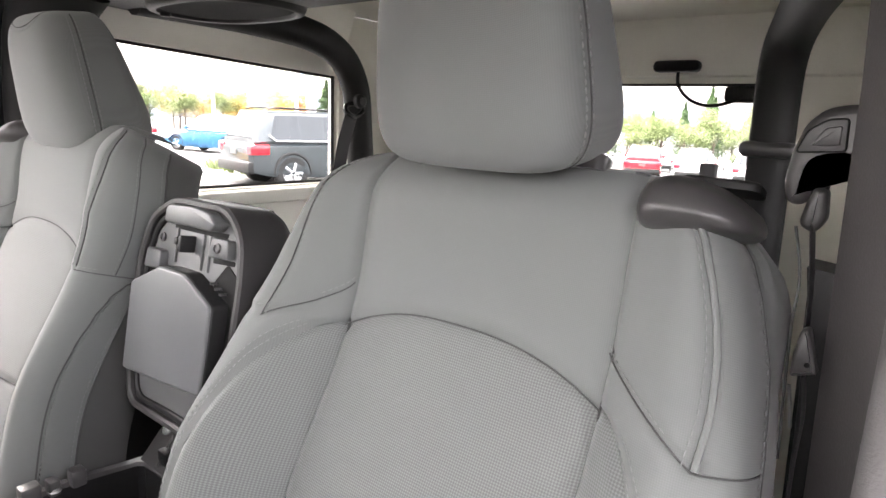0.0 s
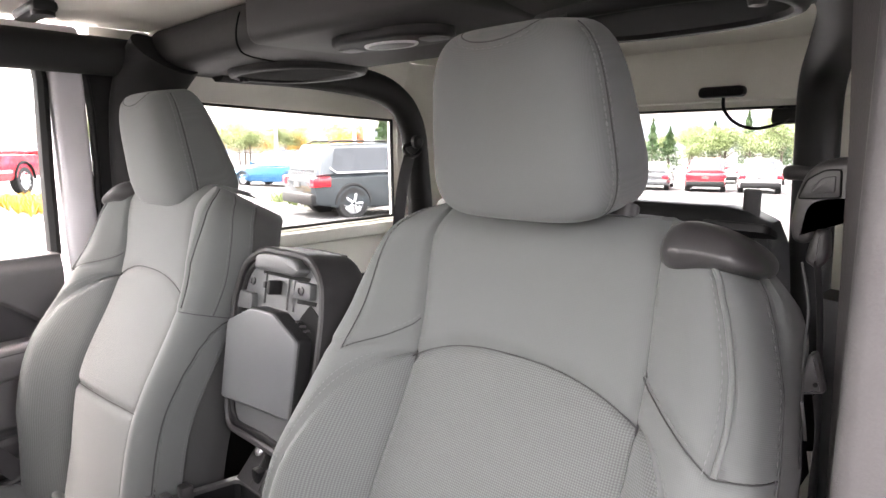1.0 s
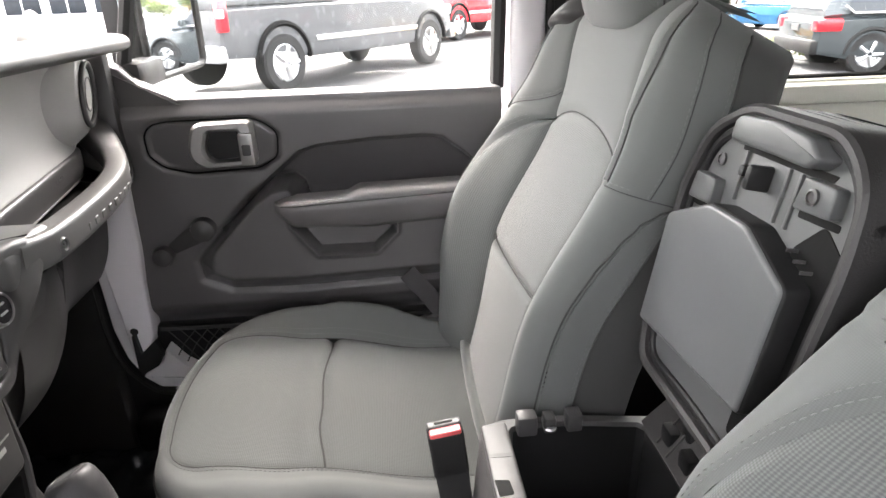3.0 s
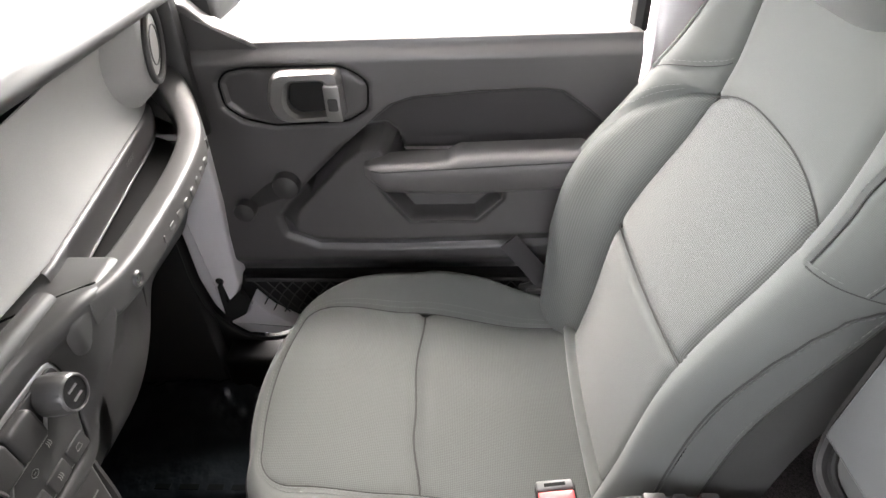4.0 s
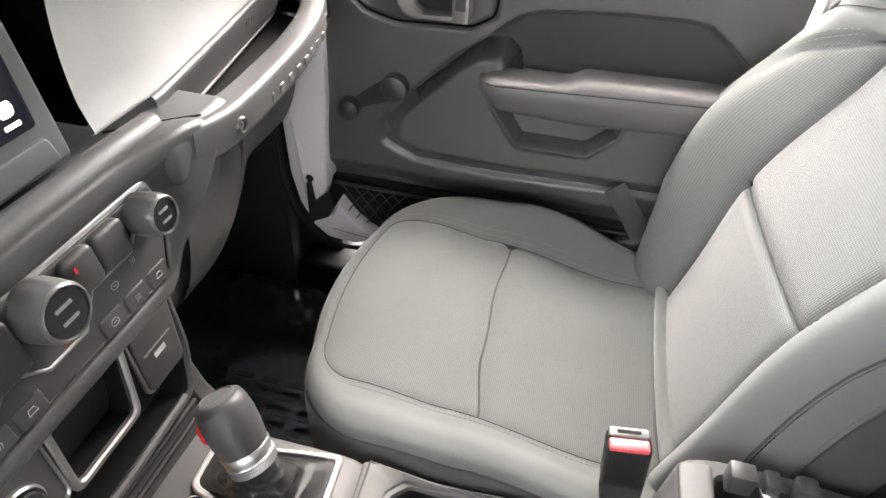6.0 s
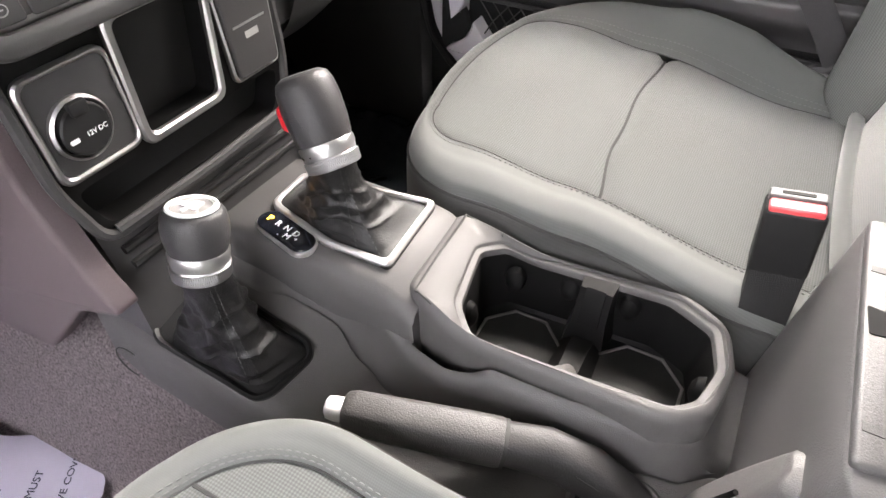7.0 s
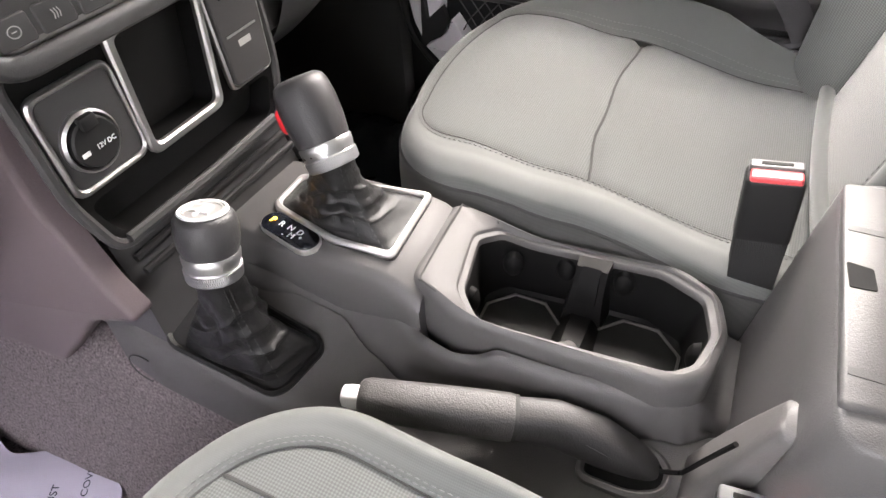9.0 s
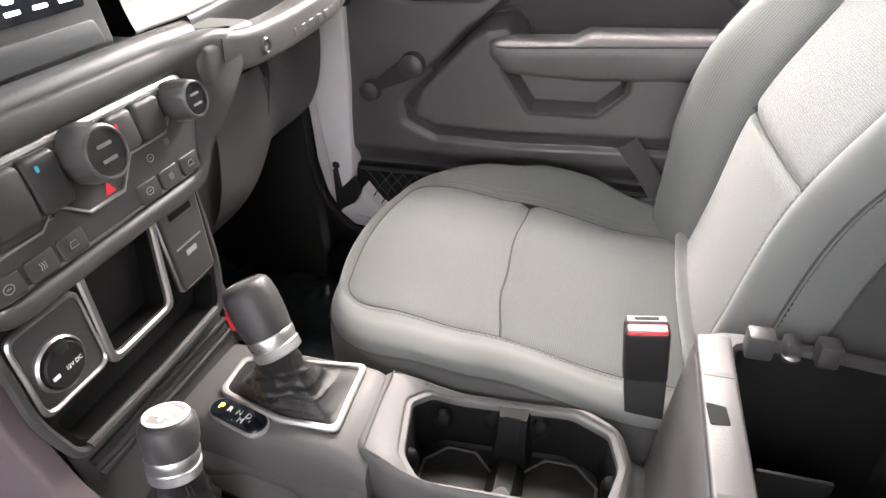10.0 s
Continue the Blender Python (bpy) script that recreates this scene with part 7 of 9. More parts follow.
# tray panel line in front of the cups
lip = [(-0.12, 0.262), (-0.121, 0.226), (-0.112, 0.2215), (-0.022, 0.226), (-0.012, 0.232), (-0.004, 0.262)]
part("tray_groove", tube([Vector((a, b, cz((a, b)) + 0.0003)) for a, b in [(q.x, q.y) for q in catmull([(a, b, 0) for a, b in lip], 5)]], 0.0012, 6), M["seam"], console)

shift(-0.014, 0.006, 0.014)
# gear lever
gl = thing("gear_lever", "black leather automatic gear lever with silver collar", "gear lever", (-0.045, 0.12, 0.955))
gate_o = round_poly([(-0.077, 0.043), (-0.099, 0.188), (-0.001, 0.194), (0.001, 0.128), (-0.018, 0.052), (-0.026, 0.045)], 0.009)
gate_i = round_poly([(-0.0715, 0.0495), (-0.092, 0.1815), (-0.008, 0.187), (-0.006, 0.13), (-0.024, 0.058), (-0.03, 0.0505)], 0.007)
part("gate_frame", frame_slab(gate_o, gate_i, 0.953, 0.9605, IM, 0.002), M["gate"], gl, "bright silver gate frame")
part("gate_base", slab(gate_o, 0.952, 0.9565, IM), M["leather"], gl)
pill = [(x + 0.0125 * math.cos(g), y + 0.0125 * math.sin(g)) for x, y, g0 in ((0.009, 0.107, 0), (-0.002, 0.062, math.pi)) for g in [g0 - 0.24 + math.pi * i / 10 for i in range(11)]]
part("display_rim", slab([((x - 0.0035) * 1.12 + 0.0035, (y - 0.0845) * 1.05 + 0.0845) for x, y in pill], 0.9525, 0.9575, IM, 0.001), M["gate"], gl)
disp = part("gear_display", slab(pill, 0.957, 0.9595, IM, 0.001), M["screen"], gl, "black gear position display")
face_m = axes((0, 0, 0.9597), (0.25, 1, 0), (-1, 0.25, 0), (0, 0, 1))
for ch, x, y, mt in (("P", -0.003, 0.061, "amber"), ("R", -0.0005, 0.073, "mark"), ("N", 0.0015, 0.085, "mark"), ("D", 0.004, 0.097, "mark"), ("M", 0.0105, 0.091, "mark")):
    words("gear_letter", ch, 0.0095, Matrix.Translation((x, y, 0.9598)) @ pose(0, 0, 0, 0, 0, 82), M[mt], disp)
words("gear_letter", "+", 0.006, Matrix.Translation((0.010, 0.101, 0.9598)) @ pose(0, 0, 0, 0, 0, 82), M["mark"], disp)
words("gear_letter", "-", 0.006, Matrix.Translation((0.0115, 0.082, 0.9598)) @ pose(0, 0, 0, 0, 0, 82), M["mark"], disp)
GA, GB = Vector((-0.031, 0.124, 1.028)), Vector((-0.051, 0.082, 1.108))


def boot(name, base, base_z, tip, tip_r, parent, wrinkle, seed):
    """A creased leather boot from its frame up to the lever."""
    rnd = random.Random(seed)
    b = ring_at(base, 64)
    c0 = sum(b, Vector((0, 0))) / 64
    ph = [rnd.uniform(0, 6.28) for _ in range(5)]
    rows = []
    n = 60
    for j in range(n + 1):
        t = j / n
        s = (1 - t) ** 2.6
        cx = Vector((lerp(c0.x, tip.x, t ** 0.8), lerp(c0.y, tip.y, t ** 0.8), base_z + (tip.z - base_z) * (t ** 1.15)))
        row = []
        for i, p in enumerate(b):
            g = 2 * math.pi * i / 64
            rr = Vector((math.cos(g), math.sin(g))) * tip_r
            q = (p - c0) * s + rr * (1 - s)
            env = math.sin(math.pi * min(1, t * 1.05)) * (1 - 0.55 * t)
            w = wrinkle * env * (math.sin(3 * g + ph[0] + 4 * t) + 0.7 * math.sin(5 * g + ph[1] - 7 * t) + 0.6 * abs(math.sin(4 * g + ph[2] + 9 * t)))
            cr = math.sin(t * 17 + 1.9 * math.sin(g + ph[3]) + 0.8 * math.sin(2 * g + ph[4]))
            w += wrinkle * 1.1 * env * (1 - abs(cr)) ** 2 * 1.6 * (1 - 0.6 * t)
            w += wrinkle * 0.55 * env * (1 - abs(math.sin(6.5 * g + 11 * t + 2.3 * math.sin(2 * g + ph[1])))) ** 3
            fold = wrinkle * 1.2 * cr * (1 - t) * math.sin(math.pi * t)
            q = q * (1 + w / max(q.length, 1e-3)) if q.length > 1e-6 else q
            row.append((cx.x + q.x, cx.y + q.y, cx.z + fold))
        rows.append(row)
    bt = part("boot", loft(rows, caps=False), M["leather"], parent, "creased black leather boot", sharp=70)
    th = []
    for off in (-2, 0):
        i = 12 + off
        th.append(dashes([Vector(r[i]) + (Vector(r[i]) - Vector((tip.x, tip.y, r[i][2]))).normalized() * 0.001 for r in rows[2:]], None, 0.004, 0.002, 0.0007))
    tagged(part("stitching", merge(*th), M["thread_dark"], bt), kind="stuff")
    return bt


boot("gear_boot", gate_i, 0.957, GA + Vector((-0.001, -0.002, 0.005)), 0.0205, gl, 0.003, 3)


def knob(parent, a, b, r, h, cap, seed=0, red=False):
    """A lever's knob from a (collar) towards b (top)."""
    z = (b - a).normalized()
    x = Vector((0, -1, 0)) - z * z.dot(Vector((0, -1, 0)))
    m = axes(a, x, z.cross(x.normalized()), z)
    col = part("collar", lathe([(r * 0.78, -0.007), (r * 0.9, -0.007), (r * 0.93, -0.005), (r * 0.95, 0.003), (r * 0.915, 0.0045), (r * 0.93, 0.006), (r * 0.97, 0.010), (r * 0.985, 0.015), (r * 0.95, 0.0165)], 48, m), M["chrome"], parent, "knurled silver collar")
    kn = [Vector((math.cos(2 * math.pi * i / 84), math.sin(2 * math.pi * i / 84), 0)) * r for i in range(84)]
    twist = Matrix.Rotation(0.1, 3, "Z")
    ridge = merge(*[tube([m @ (p * 0.925 + Vector((0, 0, -0.006))), m @ (turn @ p * 0.95 + Vector((0, 0, 0.0035)))], 0.0008, 4) for p in kn for turn in (twist, twist.inverted())])
    tagged(part("knurling", ridge, M["chrome"], col), kind="stuff")
    prof = [(r * 0.93, 0.016), (r * 0.97, 0.019), (r * 1.04, 0.016 + 0.3 * h), (r * 1.06, 0.016 + 0.6 * h), (r * 1.0, 0.016 + 0.85 * h), (r * 0.9, 0.016 + 0.96 * h), (r * 0.76, 0.016 + h), (r * 0.74, 0.016 + h)]
    g = part("grip", lathe(prof, 40, m), M["grip"], parent, "black leather knob grip", sharp=60)
    part("knob_cap", lathe([(r * 0.75, 0.014 + h), (r * 0.73, 0.0165 + h), (r * 0.62, 0.0175 + h), (r * 0.6, 0.0165 + h), (0, 0.0167 + h)], 32, m), M[cap], g)
    return m


mk = knob(gl, GA + Vector((0, 0, 0.002)), GB, 0.025, 0.057, "lidgrey")
part("collar_mark", moved(box((0.021, -0.008, 0.007), (0.0235, 0.006, 0.014), 0.002), mk @ pose(0, 0, 0, 0, 0, 75)), M["char"], gl)
part("release_button", moved(box((0.018, -0.007, 0.032), (0.0312, 0.006, 0.056), 0.006, 3), mk @ pose(0, 0, 0, 0, 0, 25)), M["red"], gl, "red release button")
# transfer lever
tl = thing("transfer_lever", "short black transfer case lever with round knob", "gear lever", (0.085, 0.07, 0.88))
tb_o = round_poly([(0.045, 0.02), (0.062, 0.0), (0.112, -0.006), (0.126, 0.012), (0.122, 0.122), (0.110, 0.134), (0.062, 0.148), (0.05, 0.138)], 0.008)
TP = axes((0.0985, 0.07, 0.880), (1, 0, -0.33), (0, 1, -0.24), (0.31, 0.23, 1)) @ Matrix.Translation((-0.0985, -0.07, -0.88))
part("boot_frame", frame_slab(tb_o, inset(tb_o, 0.006) if sum(tb_o[i - 1].x * p.y - p.x * tb_o[i - 1].y for i, p in enumerate(tb_o)) > 0 else inset(tb_o, -0.006), 0.868, 0.887, TP, 0.003), M["black"], tl)
part("boot_base", slab(tb_o, 0.86, 0.881, TP), M["leather"], tl)
TA, TB = Vector((0.102, 0.092, 1.003)), Vector((0.086, 0.088, 1.062))
boot("transfer_boot", inset(tb_o, 0.006) if sum(tb_o[i - 1].x * p.y - p.x * tb_o[i - 1].y for i, p in enumerate(tb_o)) > 0 else inset(tb_o, -0.006), 0.879, TA, 0.019, tl, 0.004, 11)
mt = knob(tl, TA, TB, 0.0235, 0.034, "gate")
part("shift_pattern", merge(tube([mt @ Vector((0.0178 * math.cos(g), 0.0178 * math.sin(g), 0.0508)) for g in [2 * math.pi * i / 40 for i in range(40)] ], 0.0016, 5, closed=True), moved(box((-0.004, -0.008, 0.0505), (0.004, 0.002, 0.052)), mt), moved(box((-0.001, -0.002, 0.0505), (0.001, 0.010, 0.052)), mt), moved(box((-0.009, 0.003, 0.0505), (0.008, 0.0045, 0.052)), mt)), M["mark"], tl, "white shift pattern")
# hand brake
hb = thing("hand_brake", "grey hand brake lever with white button", "hand brake", (0.07, 0.45, 0.85))
shift(0, 0, 0)


def lever_ring(c, d, w, h, r=0.3):
    """A rounded cross-section of the lever at c, square to d."""
    d = Vector(d).normalized()
    x = d.cross(Vector((0, 0, 1))).normalized()
    z = x.cross(d).normalized()
    out = []
    for i in range(24):
        g = 2 * math.pi * i / 24
        out.append(Vector(c) + x * (w / 2 * math.copysign(abs(math.cos(g)) ** 0.6, math.cos(g))) + z * (h / 2 * math.copysign(abs(math.sin(g)) ** 0.6, math.sin(g))))
    return out


hd1 = Vector((-0.042, 0.123, -0.0145))
H0 = Vector((0.096, 0.222, 0.9195))
part("grip", loft([lever_ring(H0 + hd1 * t, hd1, w, h) for t, w, h in ((0.0, 0.022, 0.022), (0.02, 0.028, 0.028), (0.07, 0.031, 0.032), (0.4, 0.033, 0.035), (0.8, 0.035, 0.037), (0.96, 0.035, 0.037), (1.0, 0.032, 0.034))]), M["handgrip"], hb, "grained grey lever grip", sharp=60)
part("button", loft([lever_ring(H0 + hd1 * t, hd1, w, h) for t, w, h in ((-0.115, 0.010, 0.010), (-0.1, 0.016, 0.016), (-0.05, 0.018, 0.018), (0.03, 0.018, 0.018))]), M["mark"], hb, "white release button", sharp=60)
H1 = H0 + hd1
part("lever", loft([lever_ring(c, d, w, h) for c, d, w, h in ((H1 - hd1 * 0.02, hd1, 0.030, 0.031), (H1 + hd1 * 0.04, hd1, 0.031, 0.034), ((0.042, 0.375, 0.898), (-0.03, 0.1, -0.02), 0.032, 0.042), ((0.036, 0.41, 0.887), (-0.02, 0.1, -0.04), 0.032, 0.044), ((0.034, 0.44, 0.872), (-0.015, 0.1, -0.06), 0.03, 0.036), ((0.032, 0.46, 0.856), (-0.015, 0.1, -0.08), 0.026, 0.026))]), M["lidpad"], hb, "dark lever shroud", sharp=60)
part("lever_seam", tube(catmull([H1 + Vector((0.011, 0.003, 0.014)), (0.055, 0.378, 0.911), (0.051, 0.413, 0.897), (0.047, 0.442, 0.879)], 6), 0.0008, 5), M["seam"], hb)
part("shadow_gap", loft([lever_ring(H1 - hd1 * 0.015, hd1, 0.0338, 0.0358), lever_ring(H1 + hd1 * 0.008, hd1, 0.0338, 0.0358)]), M["seam"], hb)
slot_o = round_poly([(0.016, 0.40), (0.066, 0.40), (0.066, 0.45), (0.052, 0.474), (0.028, 0.476), (0.013, 0.458)], 0.014)
part("slot", slab(inset(slot_o, 0.006), 0.852, 0.8705, IM, 0.001), M["void"], hb)
part("slot_rim", frame_slab(slot_o, inset(slot_o, 0.007), 0.855, 0.8735, IM, 0.003), M["console"], hb)
br = thing("brake_bracket", "grey plastic bracket fin behind the hand brake", "bracket", (0.05, 0.5, 0.86))
def fin_row(t):
    """A section of the fin: it rises from the deck, leans back and thickens to a rounded driver's edge."""
    y, z = lerp(0.482, 0.514, t ** 1.3), lerp(0.862, 1.005, t)
    w = lerp(0.07, 0.034, t)
    x0, x1 = lerp(0.004, 0.03, t), lerp(0.004, 0.03, t) + w
    e = 0.008 if t < 0.97 else 0.012
    return [(x0, y + 0.004, z), (x0 + 0.006, y, z), (x1 - 0.016, y - 0.001, z), (x1 - 0.007, y - 0.003, z), (x1 - 0.002, y - 0.0005, z), (x1, y + 0.005, z), (x1 - 0.001, y + 0.028, z - 0.002), (x1 - e, y + 0.034, z - 0.002), (x0, y + 0.034, z - 0.002)]


fin_rows = [fin_row(i / 14) for i in range(15)]
crown = [Vector(q) for q in fin_rows[-1]]
mid_c = sum(crown, Vector()) / len(crown)
fin_rows += [[q.lerp(mid_c, 0.1) + Vector((0, 0, 0.005)) for q in crown], [q.lerp(mid_c, 0.3) + Vector((0, 0, 0.008)) for q in crown]]
part("fin", loft(fin_rows), M["console"], br, sharp=50)
part("slit", tube(catmull([(0.036, 0.464, 0.8755), (0.032, 0.4785, 0.8775), (0.037, 0.4815, 0.893), (0.047, 0.4885, 0.935), (0.052, 0.4985, 0.972)], 5), 0.0021, 6), M["void"], br)

shift(-0.022, 0.012, 0.006)
# storage bin with its lid standing open
bn = thing("storage_bin", "open grey console storage bin with raised lid", "storage bin", (0, 0.62, 0.6))
bo = round_poly([(-0.125, 0.515), (0.105, 0.515), (0.115, 0.54), (0.115, 0.755), (-0.135, 0.755), (-0.135, 0.54)], 0.02)
bi = round_poly([(-0.112, 0.55), (0.092, 0.55), (0.1, 0.56), (0.1, 0.72), (-0.121, 0.72), (-0.121, 0.56)], 0.012)
bc = (-0.01, 0.632)
RO, RI = ring_at(bo, 80, bc), ring_at(bi, 80, bc)


def rim_z(p):
    return 1.052 - 0.03 * smooth((p.y - 0.6) / 0.15) * 0.4


def front_in(p, z):
    """The front wall leans back as it rises."""
    t = (1.05 - z) / 0.2
    return Vector((p.x, p.y - 0.02 * t * (1 - smooth((p.y - 0.52) / 0.05))))


part("bin_body", loft([[(*front_in(p, 0.62), 0.62) for p in RO], [(*front_in(p, 0.85), 0.85) for p in RO], [(*front_in(p, 1.0), 1.0) for p in RO], [(p.x, p.y, rim_z(p) - 0.004) for p in RO], [(*(p.lerp(q, 0.12)), rim_z(p)) for p, q in zip(RO, RI)], [(*(q.lerp(p, 0.1)), rim_z(p)) for p, q in zip(RO, RI)], [(q.x, q.y, rim_z(q) - 0.004) for q in RI], [(q.x, q.y, 0.80) for q in RI], [(bc[0], bc[1], 0.80) for q in RI]], caps=False), M["binside"], bn, "grey moulded bin", sharp=45)
part("bin_lining", loft([[(*(q.lerp(Vector(bc), 0.01)), rim_z(q) - 0.006) for q in RI], [(*(q.lerp(Vector(bc), 0.03)), 0.82) for q in RI], [(bc[0], bc[1], 0.815) for q in RI]], caps=False), M["black"], bn, "black bin lining")
part("front_rim", slab(round_poly([(-0.122, 0.517), (0.089, 0.517), (0.084, 0.549), (-0.126, 0.549)], 0.006), 1.05, 1.056, IM, 0.003), M["binside"], bn, "grey moulded front rim")
part("rim_notch", slab(round_poly([(-0.03, 0.519), (-0.006, 0.521), (-0.008, 0.537), (-0.028, 0.535)], 0.002), 1.056, 1.0566, IM), M["void"], bn)
for dx in (-0.07, 0.06):
    part("rim_groove", slab(round_poly([(dx, 0.52), (dx + 0.006, 0.52), (dx + 0.006, 0.546), (dx, 0.546)], 0.001), 1.056, 1.0564, IM), M["char"], bn)
for x, y, s in ((-0.118, 0.572, 1), (-0.12, 0.63, 0.8), (-0.12, 0.60, 0.6)):
    part("clip", box((x - 0.008, y - 0.012 * s, 1.045), (x + 0.012, y + 0.012 * s, 1.06 + 0.012 * s), 0.003), M["char"], bn)
for x, y in ((-0.112, 0.60), (-0.1, 0.735), (0.08, 0.735)):
    part("screw", lathe([(0.0, 0.002), (0.006, 0.002), (0.006, 0.0), (0.008, -0.002)], 14, pose(x, y, 1.054)), M["chrome"], bn)
for x in (-0.02, 0.03):
    part("bin_divider", box((x, 0.57, 0.82), (x + 0.004, 0.63, 1.0), 0.001), M["black"], bn)
for i in range(4):
    part("hinge_rib", box((-0.08 + 0.045 * i, 0.722, 1.03), (-0.055 + 0.045 * i, 0.752, 1.075), 0.004), M["black"], bn)
part("hinge_spring", tube([(-0.03 + 0.06 * i / 60, 0.75 + 0.008 * math.cos(i * 1.4), 1.105 + 0.008 * math.sin(i * 1.4)) for i in range(61)], 0.0016, 6), M["char"], bn)
part("hinge", merge(box((-0.06, 0.735, 1.05), (-0.035, 0.765, 1.16), 0.005), box((0.035, 0.735, 1.05), (0.06, 0.765, 1.16), 0.005), tube([(-0.06, 0.75, 1.105), (0.06, 0.75, 1.105)], 0.005, 8)), M["black"], bn)
# the lid: padded shell, inner frame, latch and pencil box
LT = radians(10)
LM = axes((0.010, 0.744, 1.138), (1, 0, 0), (0, math.sin(LT), math.cos(LT)), (0, -math.cos(LT), math.sin(LT)))     # y up the lid, z to the front
lo = round_poly([(-0.115, 0.0), (0.095, 0.0), (0.11, 0.05), (0.114, 0.215), (0.106, 0.272), (0.07, 0.303), (-0.055, 0.303), (-0.112, 0.272), (-0.136, 0.205), (-0.13, 0.05)], 0.022)
lid = part("lid", slab(lo, -0.0, 0.078, LM @ pose(0, 0, 0.038, 180, 0, 0) @ Matrix.Diagonal((1, -1, 1, 1)), 0.024, 5), M["lidpad"], bn, "padded black lid standing open", sharp=50)
RLO = ring_at(lo, 120, (-0.012, 0.15))
lic = Vector((-0.012, 0.15))
RLI, RLM = [q.lerp(lic, 0.011 / (q - lic).length) for q in RLO], [q.lerp(lic, 0.02 / (q - lic).length) for q in RLO]
part("lid_frame", frame_slab(RLO, RLI, 0.03, 0.05, LM, 0.003), M["lidpad"], lid, "dark moulded lid edge")
part("lid_step", frame_slab(RLI, RLM, 0.03, 0.043, LM, 0.002), M["black"], lid)
part("lid_plate", slab(RLM, 0.03, 0.0385, LM, 0.001), M["lidgrey"], lid, "grey inner lid plate")
part("lid_gap", slab(round_poly([(0.048, 0.03), (0.093, 0.03), (0.097, 0.215), (0.07, 0.232), (0.045, 0.205)], 0.006), 0.038, 0.0395, LM), M["void"], lid)
part("latch_handle", slab(round_poly([(-0.057, 0.266), (-0.058, 0.285), (-0.05, 0.291), (0.0, 0.295), (0.044, 0.291), (0.062, 0.278), (0.05, 0.268), (0.0, 0.268)], 0.006), 0.036, 0.058, LM, 0.004), M["lidgrey"], lid, "grey latch handle")
part("latch_groove", slab(round_poly([(-0.06, 0.259), (0.06, 0.261), (0.064, 0.268), (-0.06, 0.266)], 0.002), 0.038, 0.0395, LM), M["void"], lid)
part("catch", merge(moved(box((-0.037, 0.237, 0.036), (-0.009, 0.245, 0.048), 0.002), LM), moved(box((-0.016, 0.233, 0.036), (-0.008, 0.255, 0.06), 0.003), LM), moved(box((-0.036, 0.24, 0.036), (-0.028, 0.25, 0.054), 0.002), LM)), M["black"], lid, "small black catch")
for x0, x1, y0, y1 in ((-0.112, -0.07, 0.198, 0.226), (0.04, 0.081, 0.236, 0.262)):
    pad_b = part("mount_pad", slab(round_poly([(x0, y0), (x1, y0 + 0.003), (x1 - 0.002, y1), (x0 + 0.004, y1)], 0.004), 0.037, 0.05, LM, 0.002), M["lidgrey"], lid, "raised grey screw pad")
    part("pad_shadow", slab(round_poly([(x0 - 0.003, y0 - 0.008), (x1 + 0.002, y0 - 0.005), (x1 + 0.002, y0 + 0.001), (x0 - 0.003, y0 - 0.001)], 0.002), 0.038, 0.0392, LM), M["void"], pad_b)
for x, y in ((-0.088, 0.243), (0.06, 0.25)):
    part("lid_screw", lathe([(0.0065, 0), (0.0065, 0.0022), (0.0045, 0.003), (0.004, 0.0015), (0.0, 0.0015)], 16, LM @ pose(x, y, 0.05 if x > 0 else 0.0385)), M["cover"], lid)
for x in (-0.05, 0.012, 0.028):
    part("lid_rib", moved(box((x - 0.0015, 0.214, 0.037), (x + 0.0015, 0.26, 0.0415), 0.0008), LM), M["lidgrey"], lid)
pb_o = round_poly([(-0.112, 0.054), (-0.115, 0.178), (-0.046, 0.2105), (0.015, 0.2115), (0.082, 0.183), (0.083, 0.07)], 0.007)
pencil = part("pencil_box", slab(pb_o, -0.01, 0.062, LM, 0.004), M["black"], lid, "black pencil box in the lid")
part("box_face", slab(inset(pb_o, 0.0015) if sum(pb_o[i - 1].x * p.y - p.x * pb_o[i - 1].y for i, p in enumerate(pb_o)) > 0 else inset(pb_o, -0.0015), 0.058, 0.0645, LM, 0.004, 4), M["boxface"], pencil, "satin grey box face")
for i in range(3):
    part("box_clip", moved(box((0.052 + 0.011 * i, 0.2035 - 0.0047 * i, 0.03), (0.0535 + 0.011 * i, 0.2065 - 0.0047 * i, 0.05), 0.0005), LM), M["char"], pencil)
part("box_lip", tube([LM @ Vector((x, y, 0.018)) for x, y in ((0.084, 0.188), (0.092, 0.182), (0.094, 0.17), (0.092, 0.06), (0.08, 0.045), (-0.1, 0.038))], 0.003, 6), M["cover"], pencil)
for i in range(4):
    part("lid_vent", tube([LM @ Vector((x, 0.3005 - 0.35 * (x + 0.005) ** 2, 0.022 - 0.016 * i)) for x in (-0.045, -0.02, 0.0, 0.03, 0.055)], 0.0032, 6), M["void"], lid)
part("hinge_shelf", loft([[(-0.118, 0.716, 1.046), (0.1, 0.716, 1.046), (0.1, 0.75, 1.036), (-0.118, 0.75, 1.036)], [(-0.105, 0.752, 1.10), (0.095, 0.752, 1.10), (0.095, 0.775, 1.09), (-0.105, 0.775, 1.09)], [(-0.10, 0.766, 1.15), (0.09, 0.766, 1.15), (0.09, 0.785, 1.14), (-0.10, 0.785, 1.14)]]), M["cover"], bn, "dark sloping hinge panel", sharp=50)
for x in (-0.075, -0.05, 0.05, 0.075):
    part("shelf_rib", tube([(x, 0.718, 1.049), (x * 0.93, 0.751, 1.102)], 0.0022, 6), M["char"], bn)
